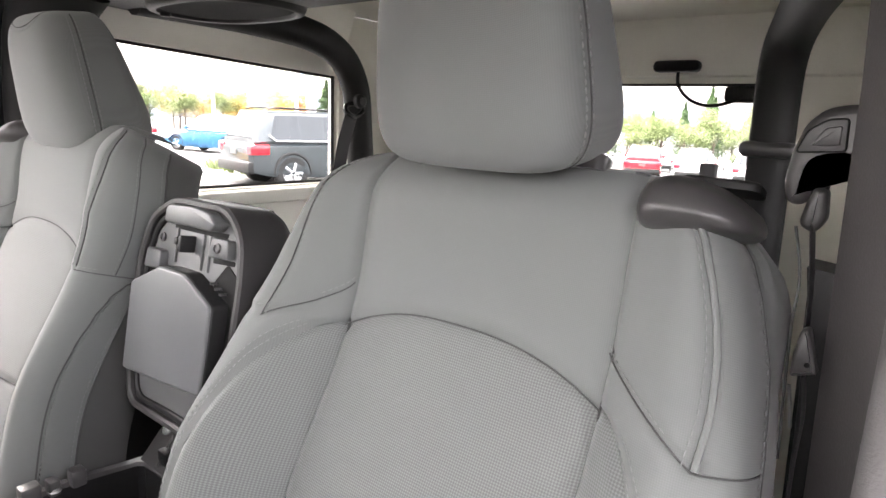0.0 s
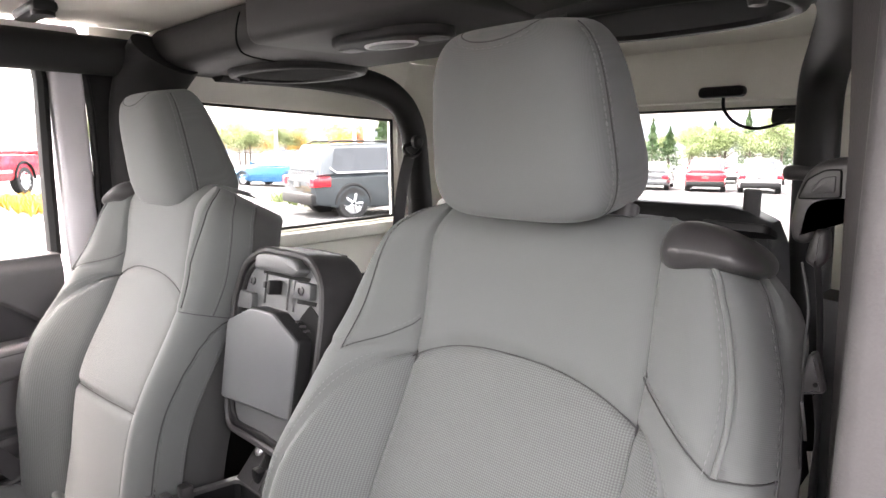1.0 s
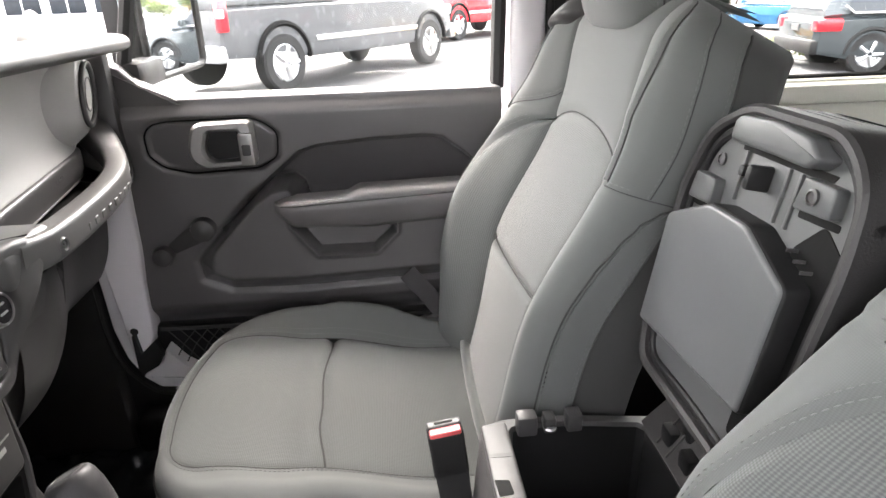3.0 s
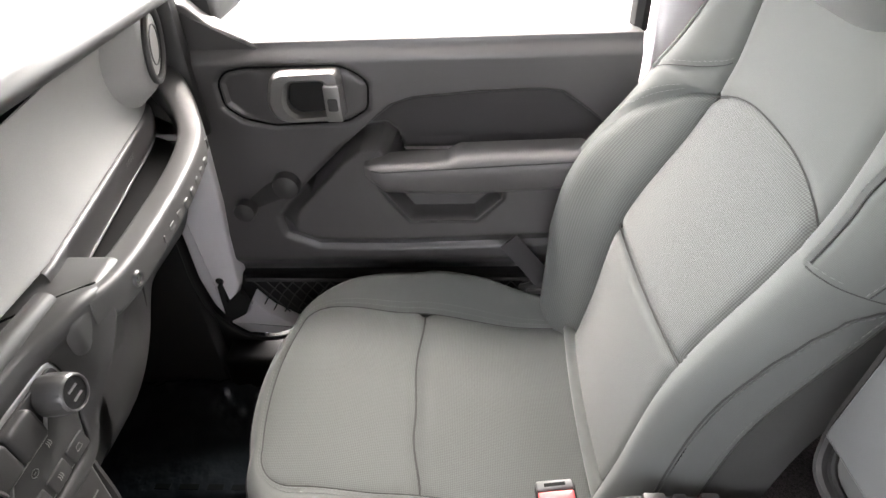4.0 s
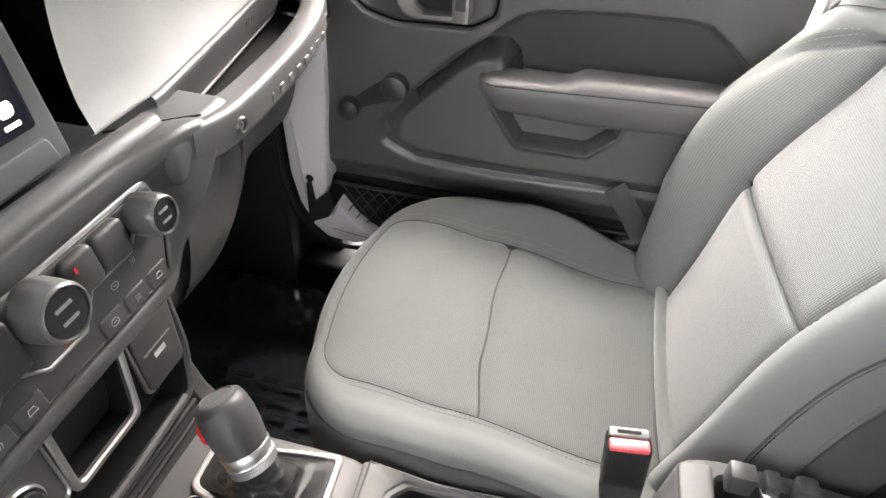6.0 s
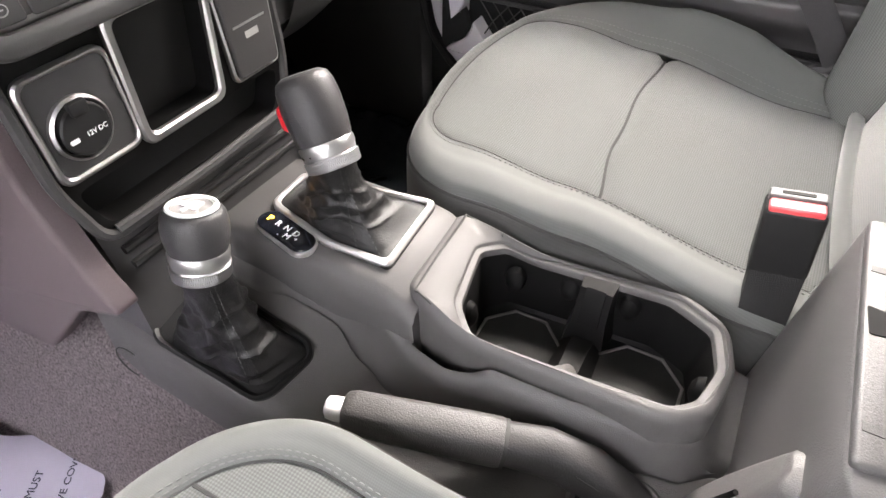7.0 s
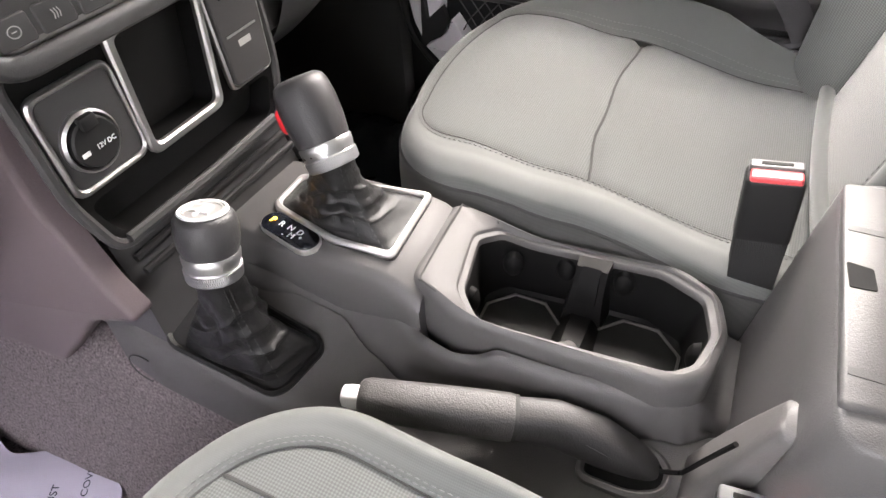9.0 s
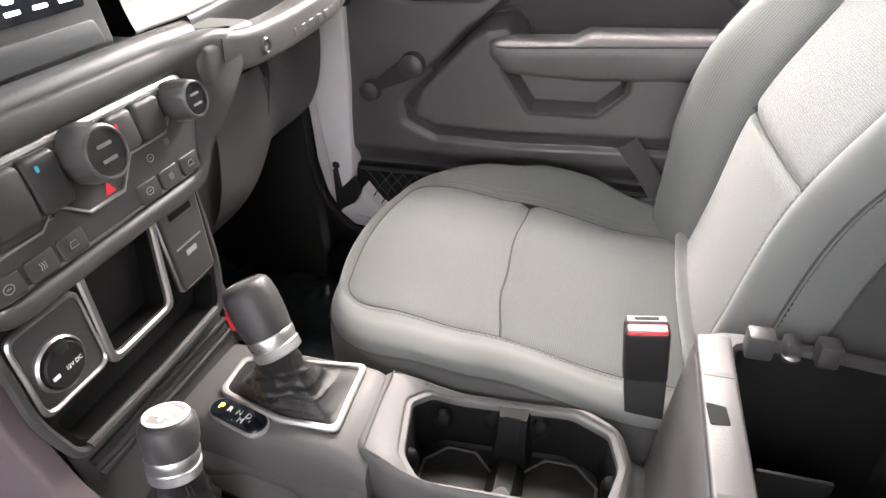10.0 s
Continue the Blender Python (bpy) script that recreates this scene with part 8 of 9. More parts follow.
part("shelf_screw", lathe([(0.009, 0), (0.009, 0.003), (0.006, 0.0045), (0.005, 0.002), (0.0, 0.002)], 18, axes((-0.09, 0.746, 1.093), (1, 0, 0), (0, 0.55, 0.83), (0, -0.83, 0.55))), M["chrome"], bn)

shift(-0.032, 0.002, 0.012)
# buckles
def buckle(name, at, tilt, turn, label, w=0.052):
    t = thing(name, label, "seat belt buckle", at)
    m = Matrix.Translation(at) @ pose(0, 0, 0, tilt, 0, turn)
    part("stalk", moved(loft([[(-0.012, -0.02, -0.14), (0.012, -0.02, -0.14), (0.012, 0.02, -0.14), (-0.012, 0.02, -0.14)], [(-0.0125, -0.0215, -0.06), (0.0125, -0.0215, -0.06), (0.0125, 0.0215, -0.06), (-0.0125, 0.0215, -0.06)]]), m), M["felt"], t, "black felt sleeve")
    part("shell", slab(round_poly([(-0.0135, -w / 2), (0.0135, -w / 2), (0.0135, w / 2), (-0.0135, w / 2)], 0.006), -0.066, -0.002, m, 0.004), M["black"], t)
    part("button", slab(round_poly([(0.0, -w / 2 + 0.003), (0.0135, -w / 2 + 0.003), (0.0135, w / 2 - 0.003), (0.0, w / 2 - 0.003)], 0.003), -0.003, 0.002, m, 0.002), M["redbtn"], t, "red press button")
    part("mouth", slab(round_poly([(-0.0135, -w / 2 + 0.002), (-0.001, -w / 2 + 0.002), (-0.001, w / 2 - 0.002), (-0.0135, w / 2 - 0.002)], 0.003), -0.003, 0.003, m, 0.002), M["lidgrey"], t)
    part("slot", slab(round_poly([(-0.009, -w / 2 + 0.011), (-0.005, -w / 2 + 0.011), (-0.005, w / 2 - 0.011), (-0.009, w / 2 - 0.011)], 0.001), 0.003, 0.0035, m), M["void"], t)
    return t


buckle("passenger_buckle", (-0.137, 0.485, 1.03), 6, 4, "black belt buckle with red button by the passenger seat", 0.046)
shift(-0.012, 0, 0.005)
buckle("driver_buckle", (0.102, 0.52, 0.957), 10, 0, "black belt buckle with red button by the driver's seat", 0.056)
shift(0, 0, 0)
# print on the paper mat
for text, x, y in (("PROTECTIVE COVER", 0.222, -0.19), ("DEALER MUST", 0.248, -0.226), ("REMOVE", 0.275, -0.262)):
    ob = words("print", text, 0.0145, Matrix.Translation((x, y, 0)) @ pose(0, 0, 0, 0, 0, 204), M["ink"], sheet)
    for v in ob.data.vertices:
        q = v.co + ORIGIN[sheet]
        v.co.z += paper_z(q.x, q.y) + 0.0015
shift(0, 0, 0)

# ---- outside ----
def fall(x, y):
    """The car park drops away gently behind the car."""
    bank = 0.24 * smooth((-x - 3) / 8) * (1 - smooth((y - 3) / 6))
    return bank + (-0.035 * max(0.0, y - 5.0) * smooth((y - 5.0) / 12.0) if y < 120 else -0.035 * 115)


gxs = [-400, -150, -60, -30, -20, -12, -6, 0, 6, 12, 30, 100, 400]
gys = [-400, -100, -30, -10, 0, 4, 6, 8, 10, 13, 16, 20, 26, 34, 45, 60, 90, 140, 400]
pts = [(x, y, fall(x, y)) for y in gys for x in gxs]
ground = solo("ground", (pts, [[j * len(gxs) + i, j * len(gxs) + i + 1, (j + 1) * len(gxs) + i + 1, (j + 1) * len(gxs) + i] for j in range(len(gys) - 1) for i in range(len(gxs) - 1)]), M["asphalt"], "grey asphalt car park surface", "ground", kind="structure")


def stations(rows, half):
    """Rings across a car: each row is (along, low, high, half-width low, half-width high)."""
    out = []
    for y, z0, z1, w0, w1 in rows:
        r = min(0.08, 0.3 * (z1 - z0))
        out.append([(-w0 + 0.04, y, z0), (w0 - 0.04, y, z0), (w0, y, z0 + r), (lerp(w0, w1, 0.55), y, lerp(z0, z1, 0.6)), (w1, y, z1 - r), (w1 - r, y, z1), (-w1 + r, y, z1), (-w1, y, z1 - r), (-lerp(w0, w1, 0.55), y, lerp(z0, z1, 0.6)), (-w0, y, z0 + r)])
    return out


def wheel_at(parent, x, y, r, w, sgn):
    m = axes((x, y, r), (0, 1, 0), (0, 0, 1), (sgn, 0, 0))
    wh = part("wheel", lathe([(r * 0.62, -w / 2), (r * 0.93, -w / 2), (r, -w / 2 + 0.03), (r, w / 2 - 0.03), (r * 0.93, w / 2), (r * 0.66, w / 2), (r * 0.64, w / 2 - 0.03)], 28, m), M["tyre"], parent)
    rim = [lathe([(r * 0.66, w / 2 - 0.02), (r * 0.6, w / 2 - 0.005), (r * 0.58, w / 2 - 0.04), (r * 0.2, w / 2 - 0.045)], 28, m), lathe([(r * 0.16, w / 2 - 0.05), (r * 0.16, w / 2 - 0.01), (0, w / 2 - 0.008)], 14, m)]
    for k in range(5):
        g = 2 * math.pi * k / 5
        d = Vector((math.cos(g), math.sin(g), 0))
        rim.append(tube([m @ (d * r * 0.1 + Vector((0, 0, w / 2 - 0.012))), m @ (d * r * 0.6 + Vector((0, 0, w / 2 - 0.012)))], r * 0.09, 6))
    part("rim", merge(*rim), M["alloy"], wh, "alloy rim")
    return wh


def vehicle(name, kind, paint, at, heading, label, group=""):
    """kind: suv, sedan or pickup. Built along +y (its nose), then turned to its heading."""
    t = thing(name, label, "car" if kind != "pickup" else "pickup truck", (0, 0, 0), group=group)
    P = M[paint]
    if kind == "pickup":
        L, W, r = 5.8, 1.0, 0.41
        part("body", loft(stations([(-2.9, 0.62, 1.0, 0.9, 0.93), (-2.86, 0.55, 1.22, 0.95, 0.97), (-1.2, 0.45, 1.24, 0.99, 0.99), (0.9, 0.42, 1.24, 0.99, 0.99), (1.7, 0.45, 1.22, 0.99, 0.97), (2.6, 0.5, 1.14, 0.97, 0.9), (2.85, 0.55, 1.05, 0.9, 0.85)], 1)), P, t, sharp=30)
        part("bed", box((-0.8, -2.75, 1.1), (0.8, -0.75, 1.2)), M["void"], t)
        part("bed_rail", merge(box((-0.97, -2.85, 1.2), (-0.86, -0.7, 1.30), 0.02), box((0.86, -2.85, 1.2), (0.97, -0.7, 1.30), 0.02), box((-0.97, -2.9, 1.15), (0.97, -2.8, 1.30), 0.02)), P, t)
        part("cab", loft(stations([(-0.72, 1.2, 1.9, 0.95, 0.72), (-0.6, 1.2, 1.95, 0.96, 0.76), (0.5, 1.2, 1.97, 0.97, 0.76), (0.9, 1.2, 1.86, 0.97, 0.74), (1.5, 1.18, 1.28, 0.95, 0.86)], 1)), P, t, sharp=30)
        part("rear_window", loft([[(-0.72, -0.735, 1.38), (0.72, -0.735, 1.38)], [(-0.6, -0.725, 1.80), (0.6, -0.725, 1.80)]], closed=False), M["carglass"], t)
        for s in (-1, 1):
            for y0, y1 in ((-0.5, 0.15), (0.22, 0.95)):
                part("side_window", loft([[(s * 0.965, y0, 1.34), (s * 0.97, y1 + 0.1, 1.34)], [(s * 0.80, y0 + 0.04, 1.82), (s * 0.80, y1 - 0.2, 1.82)]], closed=False), M["carglass"], t)
            part("tail_light", box((s * 0.98 - 0.09, -2.93, 0.88), (s * 0.98 + 0.02, -2.78, 1.28), 0.03), M["taillight"], t)
            part("light_lens", box((s * 0.98 - 0.05, -2.94, 1.05), (s * 0.98 + 0.03, -2.85, 1.16), 0.02), M["headlight"], t)
            part("headlight", box((s * 0.75 - 0.16, 2.7, 0.86), (s * 0.75 + 0.16, 2.88, 1.05), 0.04), M["headlight"], t)
            part("side_strip", box((s * 1.0 - 0.012, -1.2, 0.66), (s * 1.0 + 0.012, 1.5, 0.74), 0.01), M["chrome"], t)
            part("arch", tube([(s * 0.985, -1.85 + 0.5 * math.cos(g), 0.45 + 0.5 * math.sin(g)) for g in [math.pi * i / 14 for i in range(15)]], 0.04, 6), M["void"], t)
            part("arch", tube([(s * 0.985, 1.95 + 0.5 * math.cos(g), 0.45 + 0.5 * math.sin(g)) for g in [math.pi * i / 14 for i in range(15)]], 0.04, 6), M["void"], t)
            part("mirror", box((s * 1.08 - 0.1, 0.95, 1.25), (s * 1.08 + 0.06, 1.05, 1.5), 0.03), M["black"], t)
        part("windscreen", loft([[(-0.84, 1.47, 1.30), (0.84, 1.47, 1.30)], [(-0.68, 0.96, 1.84), (0.68, 0.96, 1.84)]], closed=False), M["carglass"], t)
        part("grille", box((-0.5, 2.8, 0.72), (0.5, 2.9, 1.0), 0.03), M["black"], t)
        part("grille_bar", box((-0.55, 2.88, 0.84), (0.55, 2.92, 0.89), 0.01), P if paint == "p_red" else M["chrome"], t)
        part("rear_bumper", box((-0.95, -3.0, 0.5), (0.95, -2.82, 0.72), 0.04), M["alloy"], t)
        part("front_bumper", box((-0.95, 2.78, 0.42), (0.95, 2.98, 0.68), 0.05), M["chrome"] if paint != "p_red" else P, t)
        part("plate", box((-0.15, 2.97, 0.5), (0.15, 2.99, 0.6)), M["lidgrey"], t)
        ys = (-1.85, 1.95)
    else:
        suv = kind == "suv"
        H = 1.72 if suv else 1.46
        B = 1.02 if suv else 0.92
        L, W, r = (4.9 if suv else 4.6), 0.95, (0.37 if suv else 0.33)
        h = L / 2
        part("body", loft(stations([(-h, 0.5, B - 0.12, 0.8, 0.78), (-h + 0.08, 0.38, B - 0.02, 0.9, 0.86), (-h + 0.5, 0.3, B, 0.94, 0.92), (-0.5, 0.25, B + 0.02, 0.95, 0.93), (0.9, 0.25, B, 0.95, 0.93), (h - 0.6, 0.28, B - 0.1, 0.94, 0.86), (h - 0.1, 0.35, B - 0.22, 0.88, 0.75), (h, 0.45, B - 0.3, 0.78, 0.66)], 1)), P, t, sharp=30)
        y_r = -h + (0.12 if suv else 0.75)
        part("cabin", loft(stations([(y_r, B - 0.05, B + 0.12, 0.84, 0.76), (y_r + (0.28 if suv else 0.5), B - 0.05, H - 0.04, 0.88, 0.64), (-0.2, B - 0.05, H, 0.9, 0.66), (0.35, B - 0.05, H - 0.04, 0.9, 0.65), (1.3, B - 0.05, B + 0.04, 0.88, 0.8)], 1)), P, t, sharp=30)
        for s in (-1, 1):
            g0, g1 = y_r + (0.35 if suv else 0.55), 0.95
            part("side_window", loft([[(s * 0.905, lerp(g0, g1, u), B + 0.06) for u in (0, 0.3, 0.65, 1)], [(s * 0.72, lerp(g0 + 0.15, g1 - 0.55, u), H - 0.12) for u in (0, 0.3, 0.65, 1)]], closed=False), M["carglass"], t)
            part("window_trim", tube([(s * 0.915, g0 - 0.06, B + 0.16), (s * 0.915, g0 + 0.1, B + 0.045), (s * 0.915, g1, B + 0.045)], 0.02, 6), M["chrome"], t)
            part("roof_rail", tube([(s * 0.6, y_r + 0.4, H - 0.02), (s * 0.6, y_r + 0.55, H + 0.04), (s * 0.6, 0.3, H + 0.03), (s * 0.6, 0.5, H - 0.04)], 0.02, 6), M["black"] if suv else P, t)
            part("tail_light", box((s * 0.78 - 0.14, -h - 0.01, B - 0.26), (s * 0.78 + 0.17, -h + 0.42, B - 0.04), 0.04), M["taillight"], t)
            part("headlight", box((s * 0.66 - 0.16, h - 0.35, B - 0.38), (s * 0.66 + 0.2, h - 0.02, B - 0.24), 0.04), M["headlight"], t)
            part("mirror", box((s * 0.98 - 0.08, 0.8, B + 0.04), (s * 0.98 + 0.08, 0.92, B + 0.2), 0.03), P, t)
            for yy in (-h + 0.95, h - 0.95):
                part("arch", tube([(s * 0.925, yy + (r + 0.06) * math.cos(g), r + (r + 0.06) * math.sin(g)) for g in [math.pi * i / 14 for i in range(15)]], 0.035, 6), M["black"], t)
        part("rear_window", loft([[(-0.68, y_r - 0.005, B + 0.12), (0.68, y_r - 0.005, B + 0.12)], [(-0.56, y_r + (0.25 if suv else 0.47), H - 0.08), (0.56, y_r + (0.25 if suv else 0.47), H - 0.08)]], closed=False), M["carglass"], t)
        part("windscreen", loft([[(-0.76, 1.28, B + 0.07), (0.76, 1.28, B + 0.07)], [(-0.58, 0.42, H - 0.07), (0.58, 0.42, H - 0.07)]], closed=False), M["carglass"], t)
        part("rear_bumper", box((-0.88, -h - 0.06, 0.36), (0.88, -h + 0.14, 0.62), 0.06), M["black"] if suv else P, t)
        part("plate", box((-0.16, -h - 0.02, 0.74), (0.16, -h + 0.02, 0.85)), M["lidgrey"], t)
        part("grille", box((-0.45, h - 0.08, 0.4), (0.45, h + 0.01, 0.62), 0.03), M["black"], t)
        ys = (-h + 0.95, h - 0.95)
    for s in (-1, 1):
        for y in ys:
            wheel_at(t, s * (W - 0.13), y, r, 0.24, s)
    d = Vector(heading).normalized()
    t.matrix_world = Matrix.Translation((at[0], at[1], fall(*at))) @ Matrix.Rotation(math.atan2(-d.x, d.y), 4, "Z")
    return t


def park(src, at, heading):
    d = Vector(heading).normalized()
    return copy_thing(src, Matrix.Translation((at[0], at[1], fall(*at))) @ Matrix.Rotation(math.atan2(-d.x, d.y), 4, "Z"))


truck = vehicle("pickup_truck", "pickup", "p_silver", (-11.0, -0.7), (-0.80, 0.60), "silver grey pickup truck parked tail towards us")
red_truck = vehicle("pickup_truck", "pickup", "p_red", (-19.8, 3.0), (0.75, -0.66), "red pickup truck parked nose towards us")
dark_suv = vehicle("parked_suv", "suv", "p_dark", (-10.9, 10.6), (0.2, 0.98), "dark grey sport utility vehicle with red tail lamps")
blue = vehicle("parked_car", "suv", "p_blue", (-26.5, 17.0), (-0.9, -0.25), "blue hatchback parked behind a planted island", group="parked cars")
grey = vehicle("parked_car", "sedan", "p_grey", (-21.0, 16.0), (-0.9, 0.3), "dark grey sedan in the row behind", group="parked cars")
white = vehicle("parked_car", "suv", "p_white", (-9.4, 34.2), (-0.33, 0.94), "white hatchback in the rear row", group="parked cars")
redc = vehicle("parked_car", "suv", "p_red", (-11.7, 33.4), (-0.33, 0.94), "red hatchback in the rear row", group="parked cars")
silver = vehicle("parked_car", "suv", "p_silver", (-4.4, 36.0), (-0.33, 0.94), "silver estate car for the rear row and the unseen light block", group="parked cars")
for i, src in enumerate((white, grey, white, redc, silver, white)):
    park(src, (-6.9 + 2.5 * (i if i < 1 else i + 1), 35.1 + 0.88 * (i if i < 1 else i + 1)), (-0.33, 0.94))
for i, src in enumerate((grey, white, silver, white)):
    park(src, (-14.2 - 2.5 * i, 32.5 - 0.88 * i), (-0.33, 0.94))
for i, src in enumerate((white, silver, grey, redc, white)):
    park(src, (-15.5 + 2.6 * i, 47.0 + 0.9 * i), (-0.33, 0.94))
park(white, (-28.0, 13.5), (-0.9, 0.3))
park(silver, (-24.5, 21.5), (-0.9, 0.3))
park(white, (-24.5, 18.5), (-0.9, 0.3))
park(grey, (-27.5, 21.5), (-0.9, 0.3))
park(silver, (-31.0, 24.0), (-0.9, 0.3))
park(white, (-23.5, -2.5), (-0.6, 0.7))
park(grey, (-10.5, -9.0), (0.0, 1.0))
# unseen car added beside the driver's opening to block low side light
park(silver, (3.1, 0.8), (0, 1.0))
park(white, (8.5, -6.0), (0.3, 1.0))

# planted islands
def tufts(name, x0, x1, y0, y1, n, h, mt, label, seed):
    rnd = random.Random(seed)
    p, f = [], []
    for _ in range(n):
        x, y = rnd.uniform(x0, x1), rnd.uniform(y0, y1)
        z = fall(x, y) + 0.1
        for _ in range(7):
            g, s = rnd.uniform(0, 6.28), rnd.uniform(0.5, 1.0) * h
            dx, dy = math.cos(g), math.sin(g)
            k = len(p)
            p += [(x - dy * 0.02, y + dx * 0.02, z), (x + dy * 0.02, y - dx * 0.02, z), (x + dx * s * 0.5, y + dy * s * 0.5, z + s)]
            f.append([k, k + 1, k + 2])
    return solo(name, (p, f), mt, label, "shrubs", kind="stuff")


isl = solo("kerb_island", merge(slab(round_poly([(-17, 2.2), (-11.8, 4.6), (-12.6, 7.5), (-18, 5.0)], 0.8), -0.05, 0.12, None, 0.03), slab(round_poly([(-14.5, 8.6), (-11.6, 9.6), (-12.8, 12.2), (-15.6, 11.0)], 0.6), -0.1, 0.09, None, 0.03)), M["concrete"], "pale concrete planted kerb island", "kerb", kind="structure")
tufts("shrubs", -16.2, -12.2, 3.2, 6.4, 420, 0.35, M["leaf_y"], "low yellow green shrubs on the island", 4)
tufts("shrubs", -14.2, -12.2, 9.0, 11.4, 300, 0.4, M["leaf_g"], "low green shrubs on the island", 5)


# trees
def tree(name, at, h, spread_r, mt, kind, seed, label, dense=900):
    rnd = random.Random(seed)
    t = thing(name, label, "tree", (0, 0, 0), group="trees round the car park")
    limbs = [tube([(0, 0, -0.2), (rnd.uniform(-0.1, 0.1), rnd.uniform(-0.1, 0.1), h * 0.4), (rnd.uniform(-0.2, 0.2), rnd.uniform(-0.2, 0.2), h * 0.9)], [h * 0.022, h * 0.015, h * 0.004], 7)]
    for _ in range(9):
        z = rnd.uniform(0.3, 0.8) * h
        g = rnd.uniform(0, 6.28)
        r = spread_r * rnd.uniform(0.4, 0.8) * (1 if kind == "broad" else (1 - z / h))
        limbs.append(tube([(0, 0, z), (r * 0.5 * math.cos(g), r * 0.5 * math.sin(g), z + 0.12 * h * (1 if kind == "broad" else -0.2)), (r * math.cos(g), r * math.sin(g), z + (0.16 if kind == "broad" else -0.05) * h)], [h * 0.009, h * 0.006, h * 0.003], 5))
    part("trunk", merge(*limbs), M["bark"], t)
    p, f = [], []
    lobes = [(rnd.uniform(-0.5, 0.5) * spread_r, rnd.uniform(-0.5, 0.5) * spread_r, rnd.uniform(0.45, 0.85) * h, rnd.uniform(0.35, 0.6) * spread_r) for _ in range(9)]
    for _ in range(dense):
        if kind == "broad":
            cx, cy, cz_, cr = rnd.choice(lobes)
            v = Vector((rnd.gauss(0, 1), rnd.gauss(0, 1), rnd.gauss(0, 1))).normalized() * cr * rnd.uniform(0.55, 1.05)
            c = Vector((cx, cy, cz_)) + v
        else:
            zz = rnd.uniform(0.12, 1.0) ** 0.9
            rr = spread_r * (1 - zz) * rnd.uniform(0.35, 1.05) * (0.8 + 0.2 * math.sin(zz * 40))
            g = rnd.uniform(0, 6.28)
            c = Vector((rr * math.cos(g), rr * math.sin(g), zz * h - 0.12 * rr))
        s = h * rnd.uniform(0.008, 0.018)
        n = Vector((rnd.gauss(0, 1), rnd.gauss(0, 1), rnd.gauss(0, 1))).normalized()
        u = n.orthogonal().normalized() * s
        w = n.cross(u).normalized() * s * rnd.uniform(0.5, 1.0)
        k = len(p)
        p += [c - u, c + w * 0.8 - u * 0.2, c + u, c - w * 0.8 + u * 0.1]
        f.append([k, k + 1, k + 2, k + 3])
    part("crown", (p, f), M[mt], t)
    t.location = (at[0], at[1], fall(*at))
    return t


rt = random.Random(21)
kinds = [tree("tree", (-54, 76), 7.0, 2.6, "leaf_g", "broad", 1, "young green broadleaf tree by the car park", 4200), tree("tree", (-25, 94), 9.5, 2.8, "leaf_d", "conifer", 2, "dark green conifer by the car park", 4200), tree("tree", (-81, 54), 6.0, 2.8, "leaf_y", "broad", 3, "yellow autumn tree by the car park", 4200), tree("tree", (-72, 68), 6.5, 2.2, "leaf_o", "broad", 4, "orange autumn tree with thin crown", 2000)]
spots = [(-8, 48, 0), (-4, 55, 1), (1, 50, 0), (5, 57, 1), (9, 50, 0), (-11, 58, 0), (-19, 50, 0), (-24, 48, 1), (13, 56, 1), (-2, 62, 0), (-47, 36, 2), (-50, 33, 2), (-44, 40, 2), (-55, 30, 2), (-36, 44, 0), (-33, 47, 1), (-52, 24, 2), (-57, 18, 0), (-60, 8, 0), (-62, 2, 2), (-28, 52, 0), (17, 54, 0), (-42, 34, 3), (-27, 40, 3), (-6, 66, 1), (-13, 50, 0), (-15, 55, 1), (-17, 49, 0), (-21, 53, 0), (-10, 50, 0), (-22, 48, 1), (-12, 57, 0), (-18, 58, 1)]
for x, y, k in spots:
    x, y = 1.8 * x, 1.8 * y
    s = rt.uniform(0.8, 1.25)
    c = copy_thing(kinds[k], Matrix.Translation((x, y, fall(x, y))) @ Matrix.Rotation(rt.uniform(0, 6.28), 4, "Z"))
    c.scale = (s, s, s)

rr = random.Random(5)
for i in range(46):
    g = radians(92 + 62 * i / 45 + rr.uniform(-0.6, 0.6))
    d = rr.uniform(92, 118)
    s = rr.uniform(0.7, 1.15)
    c = copy_thing(kinds[rr.choice((0, 0, 0, 1, 0, 2))], Matrix.Translation((d * math.cos(g), d * math.sin(g), fall(d * math.cos(g), d * math.sin(g)))) @ Matrix.Rotation(rr.uniform(0, 6.28), 4, "Z"))
    c.scale = (s * 1.25, s * 1.25, s * 0.85)

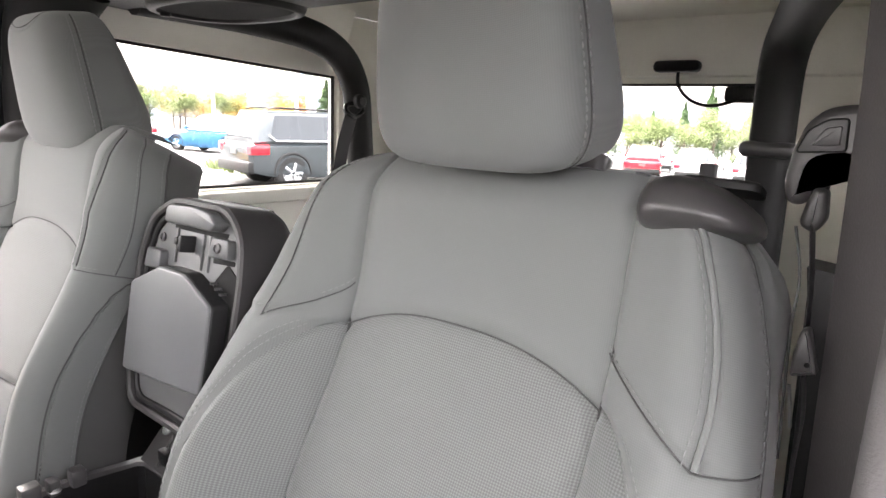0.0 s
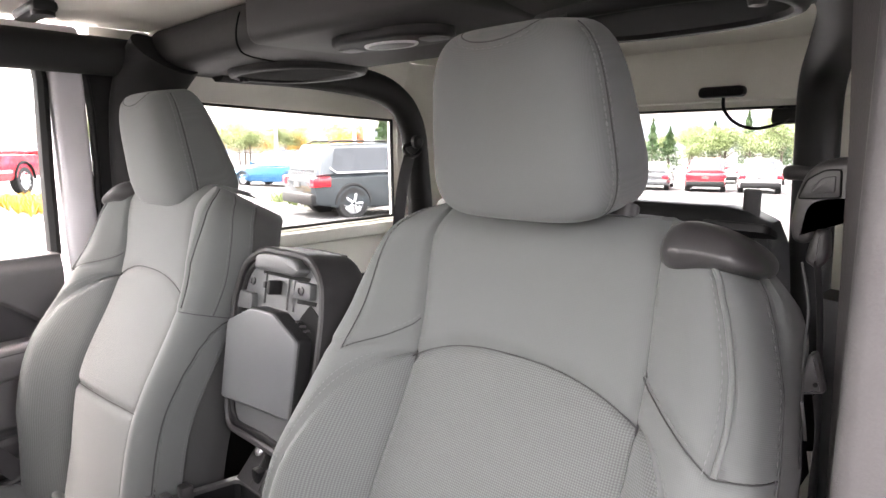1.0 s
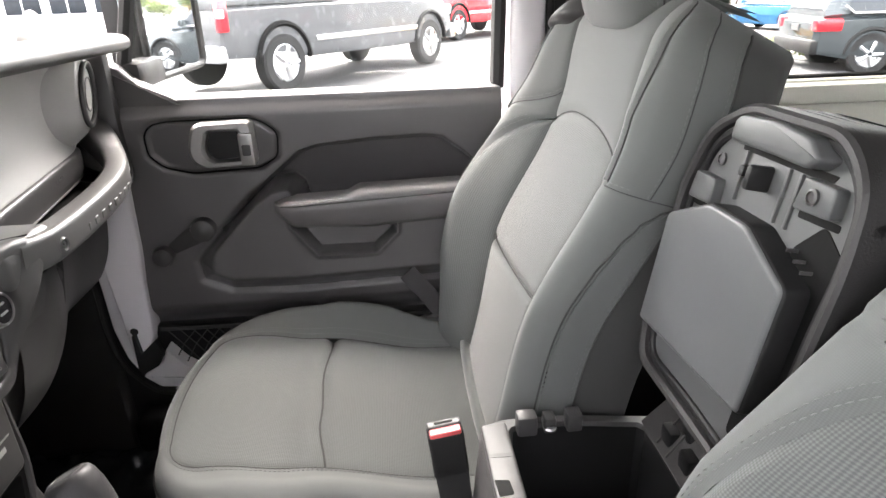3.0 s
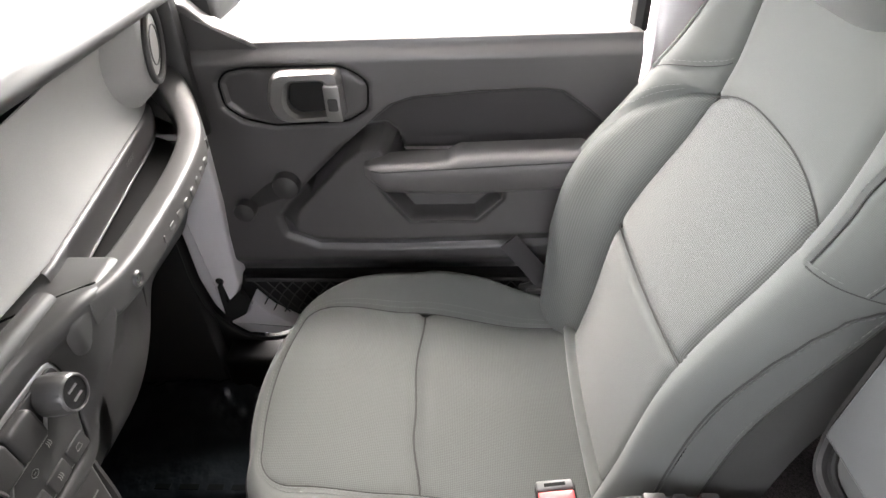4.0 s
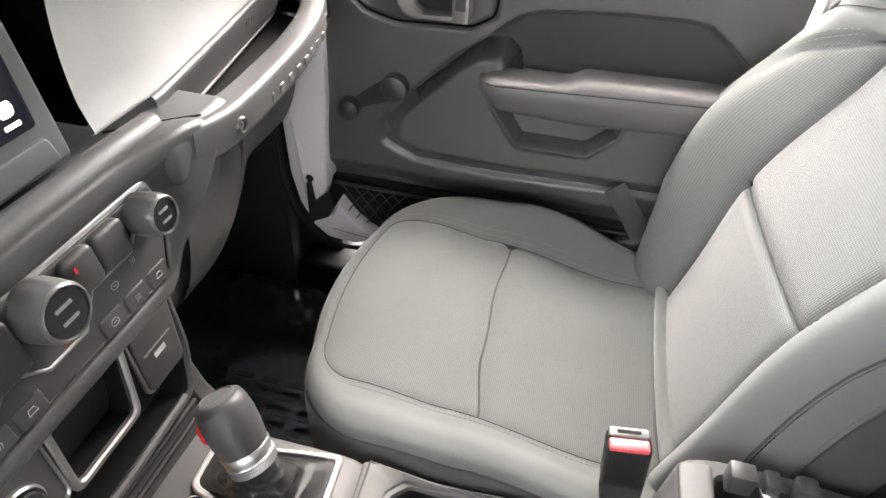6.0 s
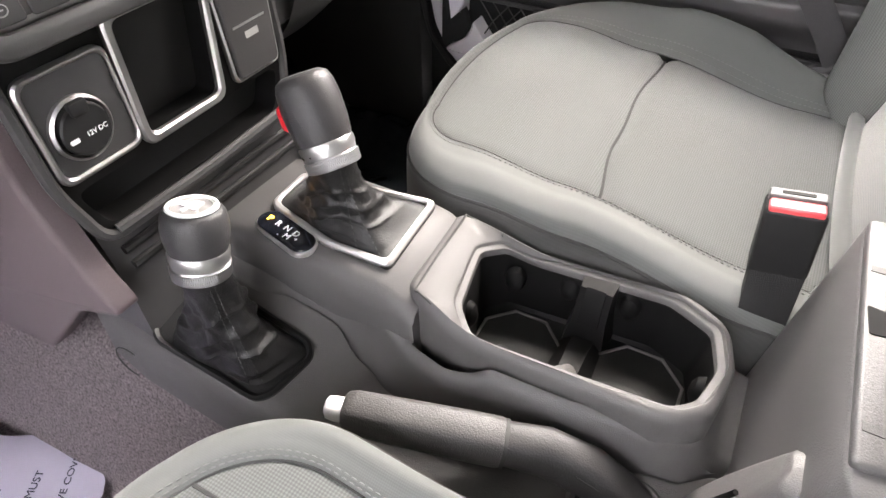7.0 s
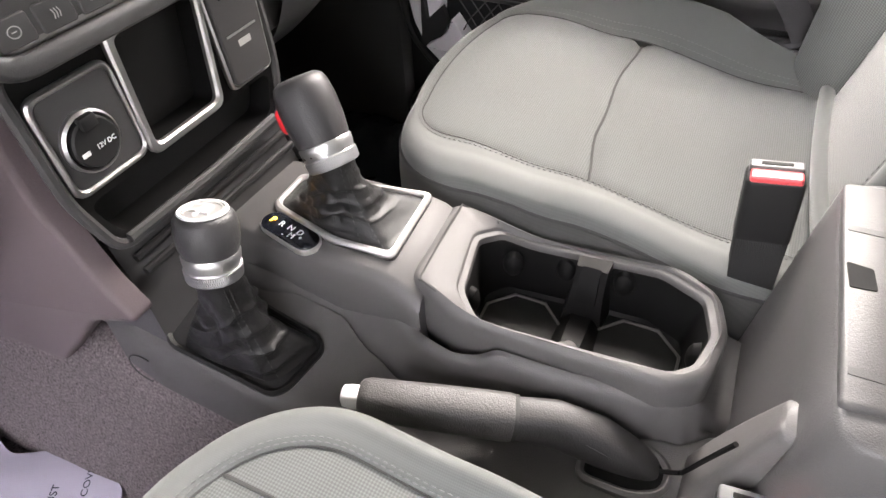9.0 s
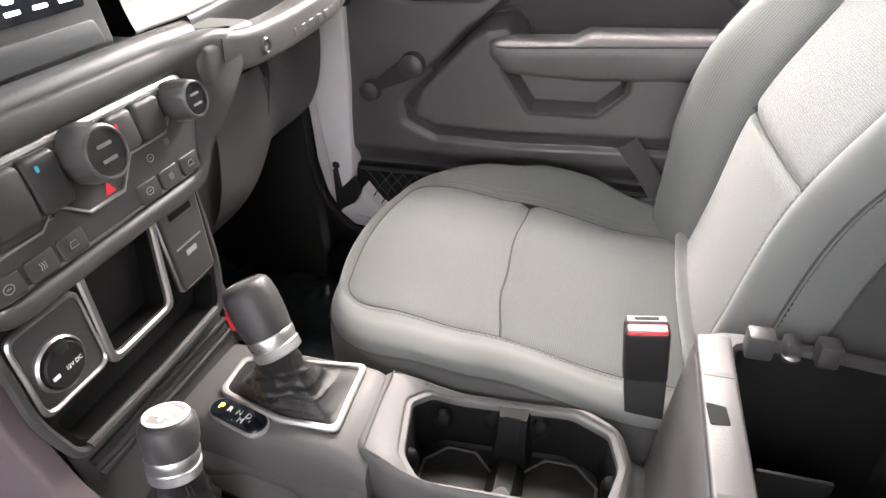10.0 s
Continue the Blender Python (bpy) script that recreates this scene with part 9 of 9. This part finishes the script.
# lamp posts
post = thing("lamp_post", "tall pale grey car park lamp post", "lamp post", (0, 0, 0), group="lamp posts")
part("pole", lathe([(0.14, 0), (0.1, 5.0), (0.07, 9.5)], 12), M["pole"], post)
part("base", lathe([(0.3, 0), (0.3, 0.7), (0.26, 0.75), (0.0, 0.75)], 16), M["concrete"], post)
part("arm", tube([(0, 0, 9.4), (0.8, 0, 9.6)], 0.05, 8), M["pole"], post)
part("lamp_head", box((0.7, -0.18, 9.5), (1.4, 0.18, 9.66), 0.05), M["pole"], post)
for i, (x, y) in enumerate([(-1.0, 37), (-18, 33), (-26, 30), (-33, 27), (-38, 24), (-29, 33)]):
    m = Matrix.Translation((x, y, fall(x, y))) @ Matrix.Rotation(0.7 * i, 4, "Z")
    if i:
        copy_thing(post, m)
    else:
        post.matrix_world = m

# buildings beyond the passenger side
bd = thing("dealer_building", "pale overexposed showroom building with sign panels", "building", (-60, -12, 0))
part("wall", box((-75, -34, -1), (-60, 2, 7.0), 0.1), M["facade"], bd)
part("roof", box((-75.5, -34.5, 7.0), (-59.4, 2.5, 7.7), 0.1), M["facade"], bd)
for i in range(9):
    y = -32.5 + 3.8 * i
    w = part("window", box((-60.06, y, 0.6), (-59.94, y + 3.0, 4.2), 0.03), M["carglass"], bd)
    part("frame", box((-59.96, y + 1.44, 0.6), (-59.88, y + 1.56, 4.2), 0.02), M["facade"], w)
for y in (-7.5, -14):
    part("sign_panel", box((-59.9, y, 5.0), (-59.6, y + 3.6, 6.0), 0.05), M["lidgrey"], bd)
sg = thing("pylon_sign", "tall blue and white pylon sign", "sign", (-52, 44, 0))
part("mast", box((-52.4, 43.6, -4), (-51.6, 44.4, 7.5), 0.05), M["p_white"], sg)
part("sign_face", box((-52.6, 43.0, 5.6), (-51.4, 45.0, 8.2), 0.05), M["p_blue"], sg)

# far hills
def ridge_line(name, r, h, seed, mt, label):
    rnd = random.Random(seed)
    ph = [rnd.uniform(0, 6.28) for _ in range(5)]
    p, f = [], []
    n = 120
    for i in range(n + 1):
        g = math.pi * (0.25 + 1.1 * i / n)
        hh = h * (0.55 + 0.25 * math.sin(3.1 * g + ph[0]) + 0.12 * math.sin(9 * g + ph[1]) + 0.05 * math.sin(23 * g + ph[2]))
        x, y = r * math.cos(g), r * math.sin(g)
        p += [(x, y, -20), (x, y, hh), (x * 1.2, y * 1.2, hh * 0.6)]
    for i in range(n):
        for k in (0, 1):
            a = i * 3 + k
            f.append([a, a + 1, a + 4, a + 3])
    return solo(name, (p, f), mt, label, "hills", kind="structure")


ridge_line("backdrop", 900, 34, 3, M["hill"], "hazy blue grey hills far away")
